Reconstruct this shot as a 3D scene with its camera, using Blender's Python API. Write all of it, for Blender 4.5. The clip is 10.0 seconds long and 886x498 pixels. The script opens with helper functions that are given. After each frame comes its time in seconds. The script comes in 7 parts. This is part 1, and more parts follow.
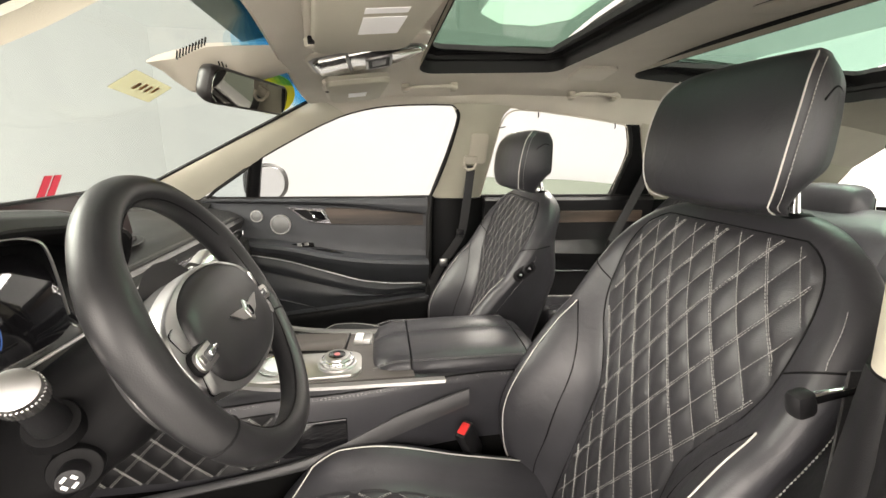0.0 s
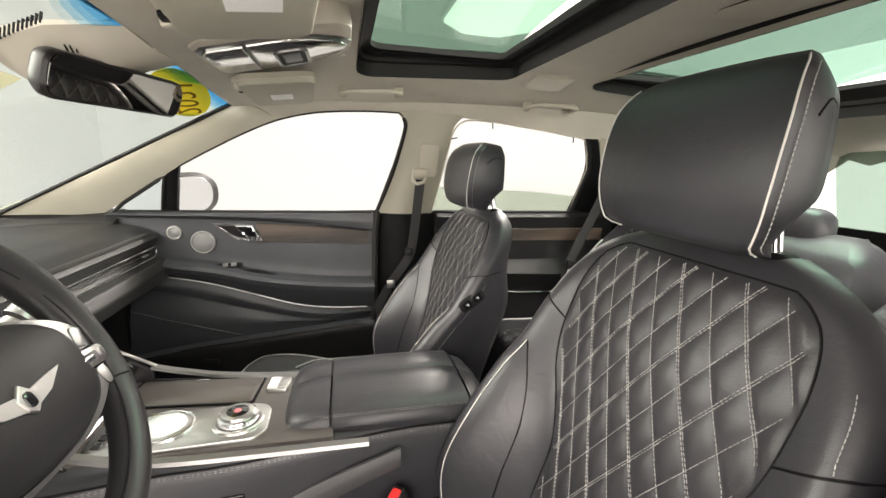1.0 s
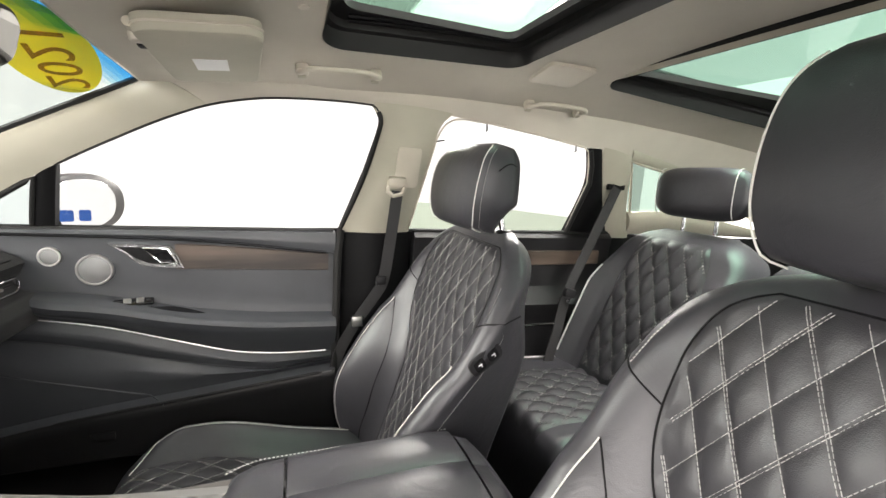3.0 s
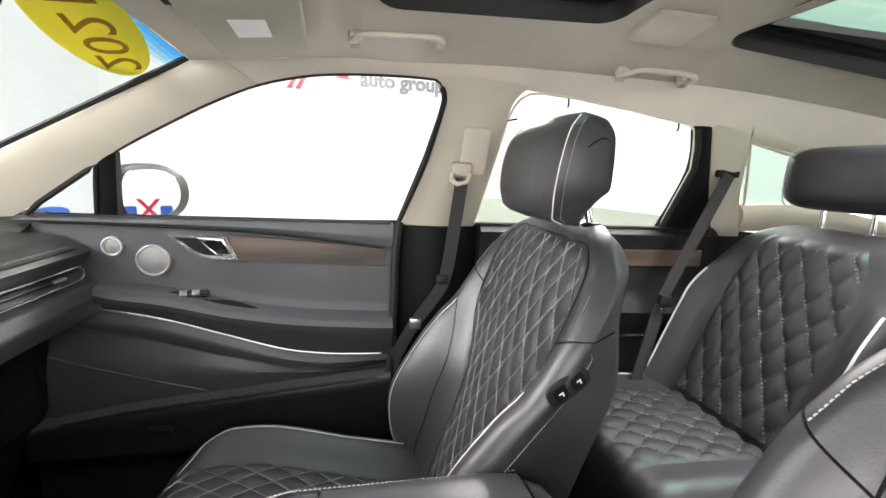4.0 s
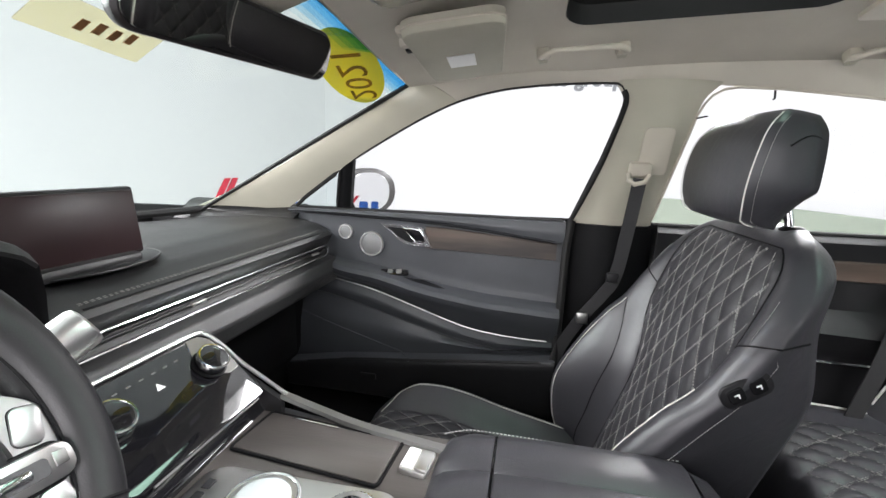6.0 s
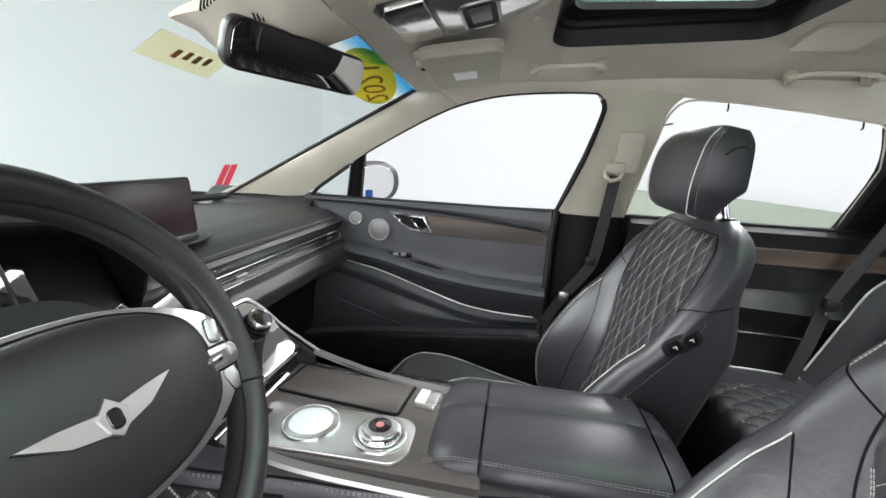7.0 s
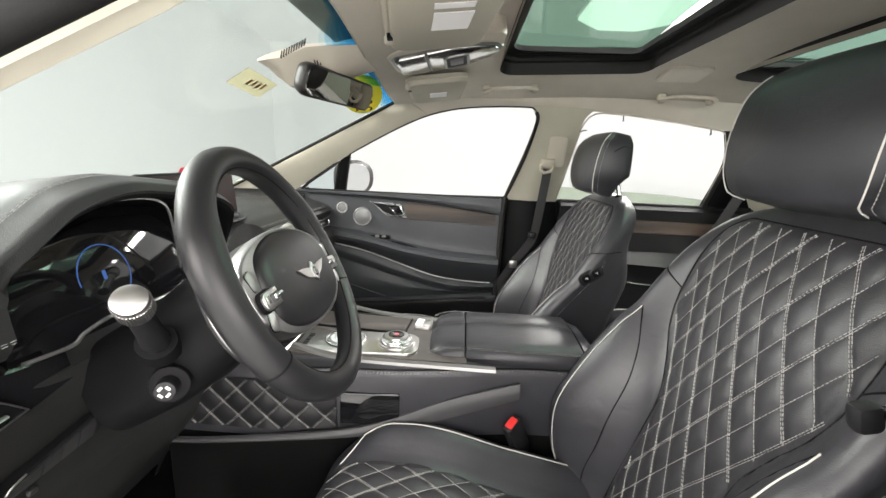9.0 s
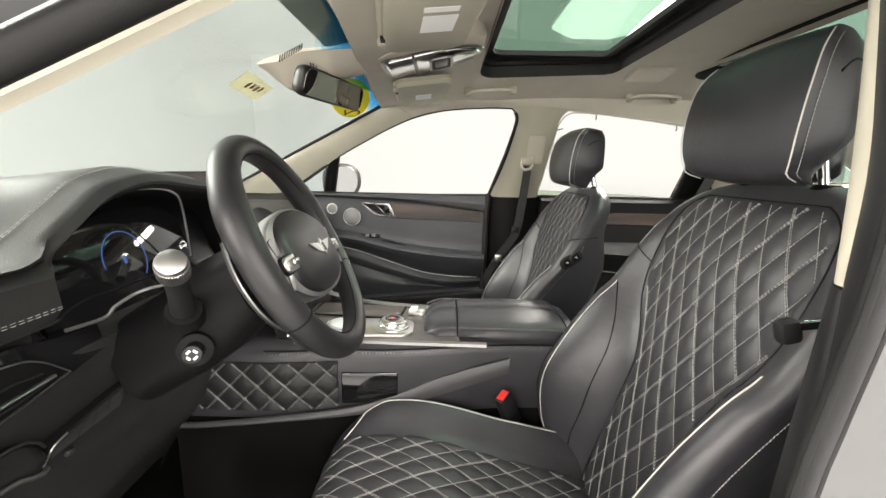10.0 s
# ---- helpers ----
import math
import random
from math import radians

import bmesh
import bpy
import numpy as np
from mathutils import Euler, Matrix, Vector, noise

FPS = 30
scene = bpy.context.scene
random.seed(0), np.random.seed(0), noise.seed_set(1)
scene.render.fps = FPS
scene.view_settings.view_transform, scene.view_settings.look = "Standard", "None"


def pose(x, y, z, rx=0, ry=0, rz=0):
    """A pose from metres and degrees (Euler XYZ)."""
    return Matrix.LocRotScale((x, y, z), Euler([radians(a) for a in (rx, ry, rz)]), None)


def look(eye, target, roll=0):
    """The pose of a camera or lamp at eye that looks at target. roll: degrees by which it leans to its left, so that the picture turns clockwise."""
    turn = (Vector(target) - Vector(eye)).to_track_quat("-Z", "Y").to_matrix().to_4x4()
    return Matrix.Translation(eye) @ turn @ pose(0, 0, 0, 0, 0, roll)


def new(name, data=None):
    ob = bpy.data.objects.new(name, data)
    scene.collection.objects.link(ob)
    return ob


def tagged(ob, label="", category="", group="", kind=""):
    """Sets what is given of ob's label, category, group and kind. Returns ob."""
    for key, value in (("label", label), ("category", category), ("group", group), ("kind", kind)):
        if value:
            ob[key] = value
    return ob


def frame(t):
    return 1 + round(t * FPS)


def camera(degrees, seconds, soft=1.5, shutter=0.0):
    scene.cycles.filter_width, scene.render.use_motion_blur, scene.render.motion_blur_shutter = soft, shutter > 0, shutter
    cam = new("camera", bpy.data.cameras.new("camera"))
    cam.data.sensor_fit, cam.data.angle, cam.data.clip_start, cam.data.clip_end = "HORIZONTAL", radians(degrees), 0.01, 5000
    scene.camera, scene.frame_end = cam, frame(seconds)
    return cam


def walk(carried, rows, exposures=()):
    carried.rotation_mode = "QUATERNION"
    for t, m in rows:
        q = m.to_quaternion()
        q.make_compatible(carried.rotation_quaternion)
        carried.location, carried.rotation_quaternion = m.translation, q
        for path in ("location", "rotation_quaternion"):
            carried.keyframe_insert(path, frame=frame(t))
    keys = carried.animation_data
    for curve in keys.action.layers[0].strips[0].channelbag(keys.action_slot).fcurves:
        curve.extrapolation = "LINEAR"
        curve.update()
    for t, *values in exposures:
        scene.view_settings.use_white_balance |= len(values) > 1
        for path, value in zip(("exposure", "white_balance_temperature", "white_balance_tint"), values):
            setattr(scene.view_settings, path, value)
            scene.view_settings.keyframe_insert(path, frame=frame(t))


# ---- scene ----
cam = camera(93.7, 10.0)
PATH = [
    (0, (0.1737, -0.8994, 1.2938), (0.4741, 1.0241, 0.8356), 0.65),
    (0.5, (0.2257, -0.8312, 1.3002), (0.5858, 1.0865, 0.8613), 1.18),
    (1, (0.2687, -0.7701, 1.3052), (0.7216, 1.1335, 0.8916), 1.85),
    (1.5, (0.2772, -0.7020, 1.2995), (0.8285, 1.1831, 0.9219), 2.54),
    (2, (0.2503, -0.6106, 1.2992), (0.9400, 1.2358, 0.9600), 3.51),
    (2.5, (0.2311, -0.5351, 1.2957), (0.9673, 1.2948, 0.9650), 3.62),
    (4, (0.2845, -0.3311, 1.2545), (0.6699, 1.5968, 0.8874), 2.82),
    (4.5, (0.2912, -0.2975, 1.2500), (0.4223, 1.6623, 0.8732), 2.71),
    (5, (0.2808, -0.3044, 1.2469), (0.1296, 1.6515, 0.8574), 2.05),
    (5.5, (0.2640, -0.3598, 1.2570), (-0.0696, 1.5730, 0.8659), 1.64),
    (5.7, (0.2542, -0.3894, 1.2563), (-0.1129, 1.5372, 0.8648), 1.54),
    (6.8, (0.2600, -0.5634, 1.2862), (-0.1079, 1.3497, 0.8340), 2.38),
    (7, (0.2568, -0.5941, 1.2816), (-0.0753, 1.3251, 0.8274), 2.89),
    (7.5, (0.2722, -0.6746, 1.2880), (-0.0160, 1.2526, 0.8374), 3.47),
    (8, (0.2490, -0.7776, 1.2795), (0.0318, 1.1616, 0.8408), 3.25),
    (8.5, (0.2255, -0.8834, 1.2717), (0.0791, 1.0622, 0.8321), 3.10),
    (9, (0.2139, -0.9376, 1.2639), (0.1278, 1.0142, 0.8357), 2.63),
    (9.5, (0.2141, -0.9797, 1.2443), (0.1716, 0.9780, 0.8371), 1.98),
    (10, (0.2028, -1.0185, 1.2266), (0.1906, 0.9445, 0.8438), 1.27),
]
walk(cam, [(t, look(eye, target, roll)) for t, eye, target, roll in PATH],
     [(0, 0.32, 7350, 14), (1.5, 0.35, 7100, 14), (2, 0.45, 7050, 14), (2.5, 0.59, 7000, 14), (4, 0.73, 6700, 16), (4.5, 0.71, 6650, 17), (5, 0.52, 6450, 16), (5.5, 0.41, 6400, 16), (7, 0.17, 6300, 13), (8, 0.19, 6250, 13), (8.5, 0.23, 6200, 12), (9, 0.25, 6750, 12), (10, 0.22, 7050, 12)])

# ---- light ----
C = 0.02                       # the car's middle line in y

world = bpy.data.worlds.new("studio_air")
scene.world = world
world.use_nodes = True
world.node_tree.nodes["Background"].inputs["Color"].default_value = (1.0, 1.0, 1.0, 1)
world.node_tree.nodes["Background"].inputs["Strength"].default_value = 0.35


def soft_lamp(name, eye, target, sx, sy, watts, colour=(1, 1, 1)):
    data = bpy.data.lights.new(name, "AREA")
    data.shape, data.size, data.size_y, data.energy, data.color = "RECTANGLE", sx, sy, watts, colour
    ob = new(name, data)
    ob.matrix_world = look(eye, target)
    return ob


# ---- materials ----
def material(name, colour, rough=0.5, metal=0.0, spec=0.5, coat=0.0):
    m = bpy.data.materials.new(name)
    m.use_nodes = True
    b = m.node_tree.nodes["Principled BSDF"]
    b.inputs["Base Color"].default_value = (*colour, 1)
    b.inputs["Roughness"].default_value = rough
    b.inputs["Metallic"].default_value = metal
    b.inputs["Specular IOR Level"].default_value = spec
    b.inputs["Coat Weight"].default_value = coat
    return m


def node(m, kind, **values):
    n = m.node_tree.nodes.new(kind)
    for k, v in values.items():
        n.inputs[k].default_value = v
    return n


def grained(name, colour, rough, scale, bump, var=0.25, spec=0.5, metal=0.0, kind="noise", stretch=(1, 1, 1), coat=0.0, creases=0.0):
    """A surface with fine relief, and cloudy variation of colour and gloss at a larger scale."""
    m = material(name, colour, rough, metal, spec, coat)
    tree, b = m.node_tree, m.node_tree.nodes["Principled BSDF"]
    link = tree.links.new
    at = node(m, "ShaderNodeTexCoord")
    mp = node(m, "ShaderNodeMapping")
    mp.inputs["Scale"].default_value = stretch
    link(at.outputs["Object"], mp.inputs["Vector"])
    if kind == "cells":
        fine = node(m, "ShaderNodeTexVoronoi", Scale=scale)
        fine.feature = "SMOOTH_F1"
        height = fine.outputs["Distance"]
    else:
        fine = node(m, "ShaderNodeTexNoise", Scale=scale, Detail=3.0)
        height = fine.outputs["Fac"]
    link(mp.outputs["Vector"], fine.inputs["Vector"])
    bm_ = node(m, "ShaderNodeBump", Strength=bump, Distance=0.001)
    link(height, bm_.inputs["Height"])
    if creases:
        soft = node(m, "ShaderNodeTexNoise", Scale=26.0, Detail=3.0, Distortion=1.2)
        link(at.outputs["Object"], soft.inputs["Vector"])
        fold = node(m, "ShaderNodeBump", Strength=creases, Distance=0.004)
        link(soft.outputs["Fac"], fold.inputs["Height"])
        link(fold.outputs["Normal"], bm_.inputs["Normal"])
    link(bm_.outputs["Normal"], b.inputs["Normal"])
    big = node(m, "ShaderNodeTexNoise", Scale=9.0, Detail=4.0)
    link(mp.outputs["Vector"], big.inputs["Vector"])
    ramp = node(m, "ShaderNodeMapRange")
    ramp.inputs["From Min"].default_value, ramp.inputs["From Max"].default_value = 0.3, 0.7
    ramp.inputs["To Min"].default_value, ramp.inputs["To Max"].default_value = 1 - var, 1 + var
    link(big.outputs["Fac"], ramp.inputs["Value"])
    mul = node(m, "ShaderNodeVectorMath")
    mul.operation = "SCALE"
    mul.inputs[0].default_value = colour
    link(ramp.outputs["Result"], mul.inputs["Scale"])
    link(mul.outputs["Vector"], b.inputs["Base Color"])
    rr = node(m, "ShaderNodeMapRange")
    rr.inputs["To Min"].default_value, rr.inputs["To Max"].default_value = rough * 0.85, min(1.0, rough * 1.15)
    link(big.outputs["Fac"], rr.inputs["Value"])
    link(rr.outputs["Result"], b.inputs["Roughness"])
    return m


def clear(name, tint, gloss=0.08):
    """Thin tinted glass: lets light through, with a faint reflection."""
    m = bpy.data.materials.new(name)
    m.use_nodes = True
    tree = m.node_tree
    tree.nodes.remove(tree.nodes["Principled BSDF"])
    see = node(m, "ShaderNodeBsdfTransparent", Color=(*tint, 1))
    shine = node(m, "ShaderNodeBsdfGlossy", Roughness=0.02)
    mix = node(m, "ShaderNodeMixShader", Fac=gloss)
    tree.links.new(see.outputs[0], mix.inputs[1])
    tree.links.new(shine.outputs[0], mix.inputs[2])
    tree.links.new(mix.outputs[0], tree.nodes["Material Output"].inputs["Surface"])
    return m


def film_of(name, colour, cover):
    """A thin printed film that light shines through."""
    m = bpy.data.materials.new(name)
    m.use_nodes = True
    tree = m.node_tree
    tree.nodes.remove(tree.nodes["Principled BSDF"])
    see = node(m, "ShaderNodeBsdfTransparent", Color=(1, 1, 1, 1))
    front = node(m, "ShaderNodeBsdfDiffuse", Color=(*colour, 1))
    lit = node(m, "ShaderNodeBsdfTranslucent", Color=(*colour, 1))
    both, mix = node(m, "ShaderNodeMixShader", Fac=0.7), node(m, "ShaderNodeMixShader", Fac=cover)
    tree.links.new(front.outputs[0], both.inputs[1])
    tree.links.new(lit.outputs[0], both.inputs[2])
    tree.links.new(see.outputs[0], mix.inputs[1])
    tree.links.new(both.outputs[0], mix.inputs[2])
    tree.links.new(mix.outputs[0], tree.nodes["Material Output"].inputs["Surface"])
    return m


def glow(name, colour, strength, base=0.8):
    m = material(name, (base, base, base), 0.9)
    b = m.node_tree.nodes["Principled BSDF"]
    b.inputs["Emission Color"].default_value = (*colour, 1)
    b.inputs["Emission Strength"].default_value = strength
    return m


LEATHER = grained("black_leather", (0.027, 0.027, 0.031), 0.38, 900, 0.16, 0.12, 0.52, kind="cells", creases=0.22)
LEATHER_SOFT = grained("black_perforated_leather", (0.024, 0.024, 0.027), 0.42, 900, 0.25, 0.15, 0.52, kind="cells", creases=0.25)
DOOR_SKIN = grained("dark_grey_door_skin", (0.042, 0.045, 0.050), 0.36, 900, 0.18, 0.12, 0.5, kind="cells")
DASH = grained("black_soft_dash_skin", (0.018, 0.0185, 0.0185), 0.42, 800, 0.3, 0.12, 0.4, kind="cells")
WHEEL_LEATHER = grained("smooth_black_wheel_leather", (0.011, 0.011, 0.012), 0.40, 900, 0.10, 0.12, 0.38, kind="cells")
PLASTIC = grained("black_plastic", (0.011, 0.011, 0.012), 0.42, 900, 0.2, 0.15, 0.3)
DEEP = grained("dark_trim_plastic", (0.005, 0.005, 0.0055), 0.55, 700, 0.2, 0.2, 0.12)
PIANO = material("gloss_black_panel", (0.006, 0.006, 0.007), 0.06, 0, 0.5, 0.5)
SMOKE = grained("dark_grey_key_plastic", (0.035, 0.035, 0.036), 0.30, 300, 0.02, 0.1)
# Reddish base colour stands in for a warm reflection on the dark screen.
SCREEN = grained("display_glass_reflection_tint", (0.030, 0.015, 0.016), 0.34, 60, 0.0, 0.1, 0.25)
SMOKED = material("smoked_mirror_lens", (0.46, 0.45, 0.44), 0.14, 1.0)
SHELL = grained("black_mirror_shell", (0.012, 0.010, 0.010), 0.38, 600, 0.05, 0.1, 0.35)
CHROME = material("bright_chrome", (0.82, 0.82, 0.83), 0.12, 1.0)
SATIN = grained("satin_metal", (0.62, 0.61, 0.60), 0.3, 500, 0.03, 0.06, metal=1.0)
WHEEL_SILVER = grained("satin_wheel_silver", (0.46, 0.46, 0.46), 0.32, 500, 0.03, 0.06, metal=1.0)
SATIN_STRIP = grained("brushed_dark_silver", (0.27, 0.265, 0.26), 0.36, 500, 0.03, 0.06, metal=1.0)
SPEAKER = grained("speaker_mesh_metal", (0.20, 0.20, 0.20), 0.42, 1500, 0.5, 0.05, metal=0.9, kind="cells")
THREAD = material("pale_grey_thread", (0.34, 0.34, 0.325), 0.8)
DARK_THREAD = material("dark_grey_thread", (0.24, 0.235, 0.22), 0.8)
PIPING = grained("ivory_piping", (0.54, 0.53, 0.495), 0.5, 600, 0.1, 0.06)
BEIGE = grained("beige_trim_fabric", (0.415, 0.395, 0.320), 0.85, 1400, 0.35, 0.05)
HEADLINER = grained("beige_headliner_fabric", (0.49, 0.457, 0.392), 0.95, 1600, 0.4, 0.05)
BEIGE_HARD = grained("beige_plastic", (0.50, 0.46, 0.385), 0.55, 900, 0.15, 0.05)
PAPER = material("white_paper_label", (0.85, 0.85, 0.84), 0.7)
WOOD = grained("dark_open_pore_wood", (0.060, 0.043, 0.033), 0.42, 260, 0.35, 0.75, stretch=(0.25, 1, 2.4))
WOOD_GREY = grained("grey_ash_veneer", (0.062, 0.056, 0.052), 0.30, 300, 0.2, 0.5, stretch=(0.15, 1.4, 1))
GREY_TRIM = grained("grey_console_trim", (0.045, 0.045, 0.047), 0.42, 600, 0.15, 0.1)
RUBBER = grained("black_rubber_seal", (0.010, 0.010, 0.010), 0.65, 500, 0.15, 0.2, 0.25)
CARPET = grained("black_carpet", (0.006, 0.006, 0.006), 1.0, 1500, 0.8, 0.3, spec=0.03)
BELT = grained("black_webbing", (0.022, 0.022, 0.023), 0.7, 1800, 0.5, 0.1, stretch=(1, 1, 3))
RED = material("red_button_plastic", (0.6, 0.03, 0.03), 0.35)
PAINT = material("silver_car_paint", (0.11, 0.112, 0.115), 0.42, 0.3, 0.5, 0.3)
# One white wall at four emission levels that stand in for light on it.
WHITE_WALL = glow("glowing_white_wall", (1.0, 1.0, 1.0), 1.5, 0.35)
SIDE_WALL = glow("glowing_white_side_wall", (1.0, 1.0, 1.0), 0.56, 0.22)
# Strongest glow, raised to fill the cabin through the open door.
DOOR_WALL = glow("strong_glow_white_wall", (1.0, 1.0, 1.0), 2.4, 0.35)
DIM_WALL = glow("faint_glow_white_wall", (1.0, 1.0, 0.99), 0.44, 0.35)
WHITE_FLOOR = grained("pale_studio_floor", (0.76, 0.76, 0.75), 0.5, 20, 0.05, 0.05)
# Added ceiling glow stands in for studio light; the softbox housing shares it.
GREY_CEIL = glow("glowing_studio_ceiling", (0.97, 1.0, 0.98), 0.40, 0.42)
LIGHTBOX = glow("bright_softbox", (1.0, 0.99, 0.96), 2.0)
CLEAR = clear("clear_side_glass", (0.97, 0.985, 0.98), 0.04)
WINDSHIELD = clear("green_tinted_windscreen", (0.78, 0.825, 0.81), 0.05)
ROOF_GLASS = clear("green_roof_glass", (0.41, 0.53, 0.47), 0.05)
# Rear pane's tint is lightened to stand in for a brighter ceiling above it.
ROOF_GLASS_REAR = clear("lightened_green_roof_glass", (0.50, 0.645, 0.585), 0.05)
REAR_GLASS = clear("pale_green_rear_glass", (0.50, 0.58, 0.54), 0.05)
QUARTER_GLASS = clear("pale_quarter_glass", (0.80, 0.85, 0.85), 0.05)
MIRROR_DIM = material("tinted_mirror_silver", (0.33, 0.33, 0.335), 0.01, 1.0)
MIRROR_DARK = material("dimmed_mirror_silver", (0.26, 0.25, 0.235), 0.02, 1.0)
YELLOW_INK = film_of("yellow_sticker_vinyl", (0.46, 0.42, 0.03), 0.86)
KHAKI = film_of("khaki_sticker_film", (0.36, 0.35, 0.22), 0.62)
BROWN_INK = material("brown_ink", (0.22, 0.10, 0.03), 0.7)
RED_INK = film_of("red_brown_sticker_ink", (0.40, 0.15, 0.04), 0.6)
SIGN_RED = material("red_sign_vinyl", (0.62, 0.02, 0.05), 0.5)
SIGN_GREY = material("grey_sign_vinyl", (0.16, 0.165, 0.175), 0.5)
SIGN_BLUE = material("blue_sign_vinyl", (0.02, 0.12, 0.50), 0.5)
BLUE_LIGHT = glow("blue_gauge_light", (0.03, 0.22, 0.85), 0.32, 0.03)
RED_LIGHT = glow("red_dial_light", (1.0, 0.10, 0.10), 0.45, 0.10)
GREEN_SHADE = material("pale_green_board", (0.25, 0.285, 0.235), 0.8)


# ---- mesh tools ----
def part(name, bm, mat, parent=None, label="", smooth=True, angle=None):
    """One mesh object from a bmesh, under a thing or under a part."""
    bmesh.ops.remove_doubles(bm, verts=bm.verts, dist=1e-5)
    bmesh.ops.recalc_face_normals(bm, faces=bm.faces)
    if smooth:
        for f in bm.faces:
            f.smooth = True
        limit = radians(angle or 40)
        for e in bm.edges:
            if len(e.link_faces) == 2 and e.calc_face_angle(0.0) > limit:
                e.smooth = False
    me = bpy.data.meshes.new(name)
    bm.to_mesh(me)
    bm.free()
    me.materials.append(mat)
    ob = new(name, me)
    if parent is not None:
        ob.parent = parent
    if label:
        ob["label"] = label
    return ob


def thing(name, label, category, group="", kind=""):
    return tagged(new(name), label, category, group, kind)


def curve_of(keys):
    """A smooth function through (x, value) pairs."""
    xs = [k[0] for k in keys]
    ys = [k[1] for k in keys]
    n = len(xs)
    slope = []
    for i in range(n):
        a, b = max(0, i - 1), min(n - 1, i + 1)
        s = (ys[b] - ys[a]) / (xs[b] - xs[a])
        if 0 < i < n - 1 and (ys[i] - ys[i - 1]) * (ys[i + 1] - ys[i]) <= 0:
            s = 0.0
        slope.append(s)

    def value(x):
        if x <= xs[0]:
            return ys[0]
        if x >= xs[-1]:
            return ys[-1]
        i = 0
        while x > xs[i + 1]:
            i += 1
        h = xs[i + 1] - xs[i]
        t = (x - xs[i]) / h
        return ((1 + 2 * t) * (1 - t) ** 2 * ys[i] + t * (1 - t) ** 2 * h * slope[i]
                + t * t * (3 - 2 * t) * ys[i + 1] + t * t * (t - 1) * h * slope[i + 1])
    return value


def spline(points, n, closed=False):
    """n points along a smooth line through the given ones."""
    p = [Vector(q) for q in points]
    m = len(p) if closed else len(p) - 1
    out = []
    for k in range(n):
        s = k * m / n if closed else k * m / (n - 1)
        i = min(int(s), m - 1)
        t = s - i

        def at(j):
            return p[j % len(p)] if closed else p[max(0, min(len(p) - 1, j))]
        a, b, c, d = at(i - 1), at(i), at(i + 1), at(i + 2)
        out.append(0.5 * ((2 * b) + (c - a) * t + (2 * a - 5 * b + 4 * c - d) * t * t + (3 * b - a - 3 * c + d) * t ** 3))
    return out


def grid(fn, nu, nv, bm=None, thick=0.0, way=(0, 0, 1)):
    """A sheet fn(u, v), u and v from 0 to 1; with thick, closed by a second sheet that far along way."""
    bm = bm or bmesh.new()
    vs = [[bm.verts.new(fn(i / nu, j / nv)) for j in range(nv + 1)] for i in range(nu + 1)]
    for i in range(nu):
        for j in range(nv):
            bm.faces.new((vs[i][j], vs[i + 1][j], vs[i + 1][j + 1], vs[i][j + 1]))
    if thick:
        w = Vector(way).normalized() * thick
        back = [[bm.verts.new(v.co + w) for v in row] for row in vs]
        for i in range(nu):
            for j in range(nv):
                bm.faces.new((back[i][j], back[i][j + 1], back[i + 1][j + 1], back[i + 1][j]))
        for i in range(nu):
            for j in (0, nv):
                bm.faces.new((vs[i][j], vs[i + 1][j], back[i + 1][j], back[i][j]))
        for j in range(nv):
            for i in (0, nu):
                bm.faces.new((vs[i][j], vs[i][j + 1], back[i][j + 1], back[i][j]))
    return bm


def loft(rings, bm=None, caps=True, closed=True):
    """Skin over rings of equal length."""
    bm = bm or bmesh.new()
    vs = [[bm.verts.new(p) for p in r] for r in rings]
    n = len(rings[0])
    for a, b in zip(vs, vs[1:]):
        for k in range(n if closed else n - 1):
            bm.faces.new((a[k], a[(k + 1) % n], b[(k + 1) % n], b[k]))
    if caps:
        bm.faces.new(vs[0])
        bm.faces.new(list(reversed(vs[-1])))
    return bm


def tube(points, r, sides=8, bm=None, closed=False, flat=1.0):
    """A round rod along points; r may be a list."""
    p = [Vector(q) for q in points]
    n = len(p)
    rings = []
    ref = None
    for i in range(n):
        a = p[(i - 1) % n] if closed or i else p[0]
        b = p[(i + 1) % n] if closed or i < n - 1 else p[-1]
        d = (b - a).normalized()
        if ref is None:
            ref = Vector((0, 0, 1)) if abs(d.z) < 0.9 else Vector((1, 0, 0))
        side = d.cross(ref).normalized()
        up = side.cross(d).normalized()
        ref = up
        rr = r[i] if isinstance(r, (list, tuple)) else r
        rings.append([p[i] + rr * (math.cos(2 * math.pi * k / sides) * side + flat * math.sin(2 * math.pi * k / sides) * up) for k in range(sides)])
    if closed:
        bm = bm or bmesh.new()
        vs = [[bm.verts.new(q) for q in ring] for ring in rings]
        for i in range(n):
            for k in range(sides):
                bm.faces.new((vs[i][k], vs[i][(k + 1) % sides], vs[(i + 1) % n][(k + 1) % sides], vs[(i + 1) % n][k]))
        return bm
    return loft(rings, bm)


def box(size, m=None, bevel=0.0, bm=None, steps=2):
    """A block of that size, set by the matrix m, with rounded edges."""
    one = bmesh.new()
    bmesh.ops.create_cube(one, size=1.0, matrix=Matrix.Diagonal((*size, 1)))
    if bevel:
        bmesh.ops.bevel(one, geom=one.edges[:], offset=bevel, segments=steps, profile=0.5, affect="EDGES")
    one.transform(m or Matrix())
    if bm is None:
        return one
    me = bpy.data.meshes.new("joined")
    one.to_mesh(me)
    one.free()
    bm.from_mesh(me)
    bpy.data.meshes.remove(me)
    return bm


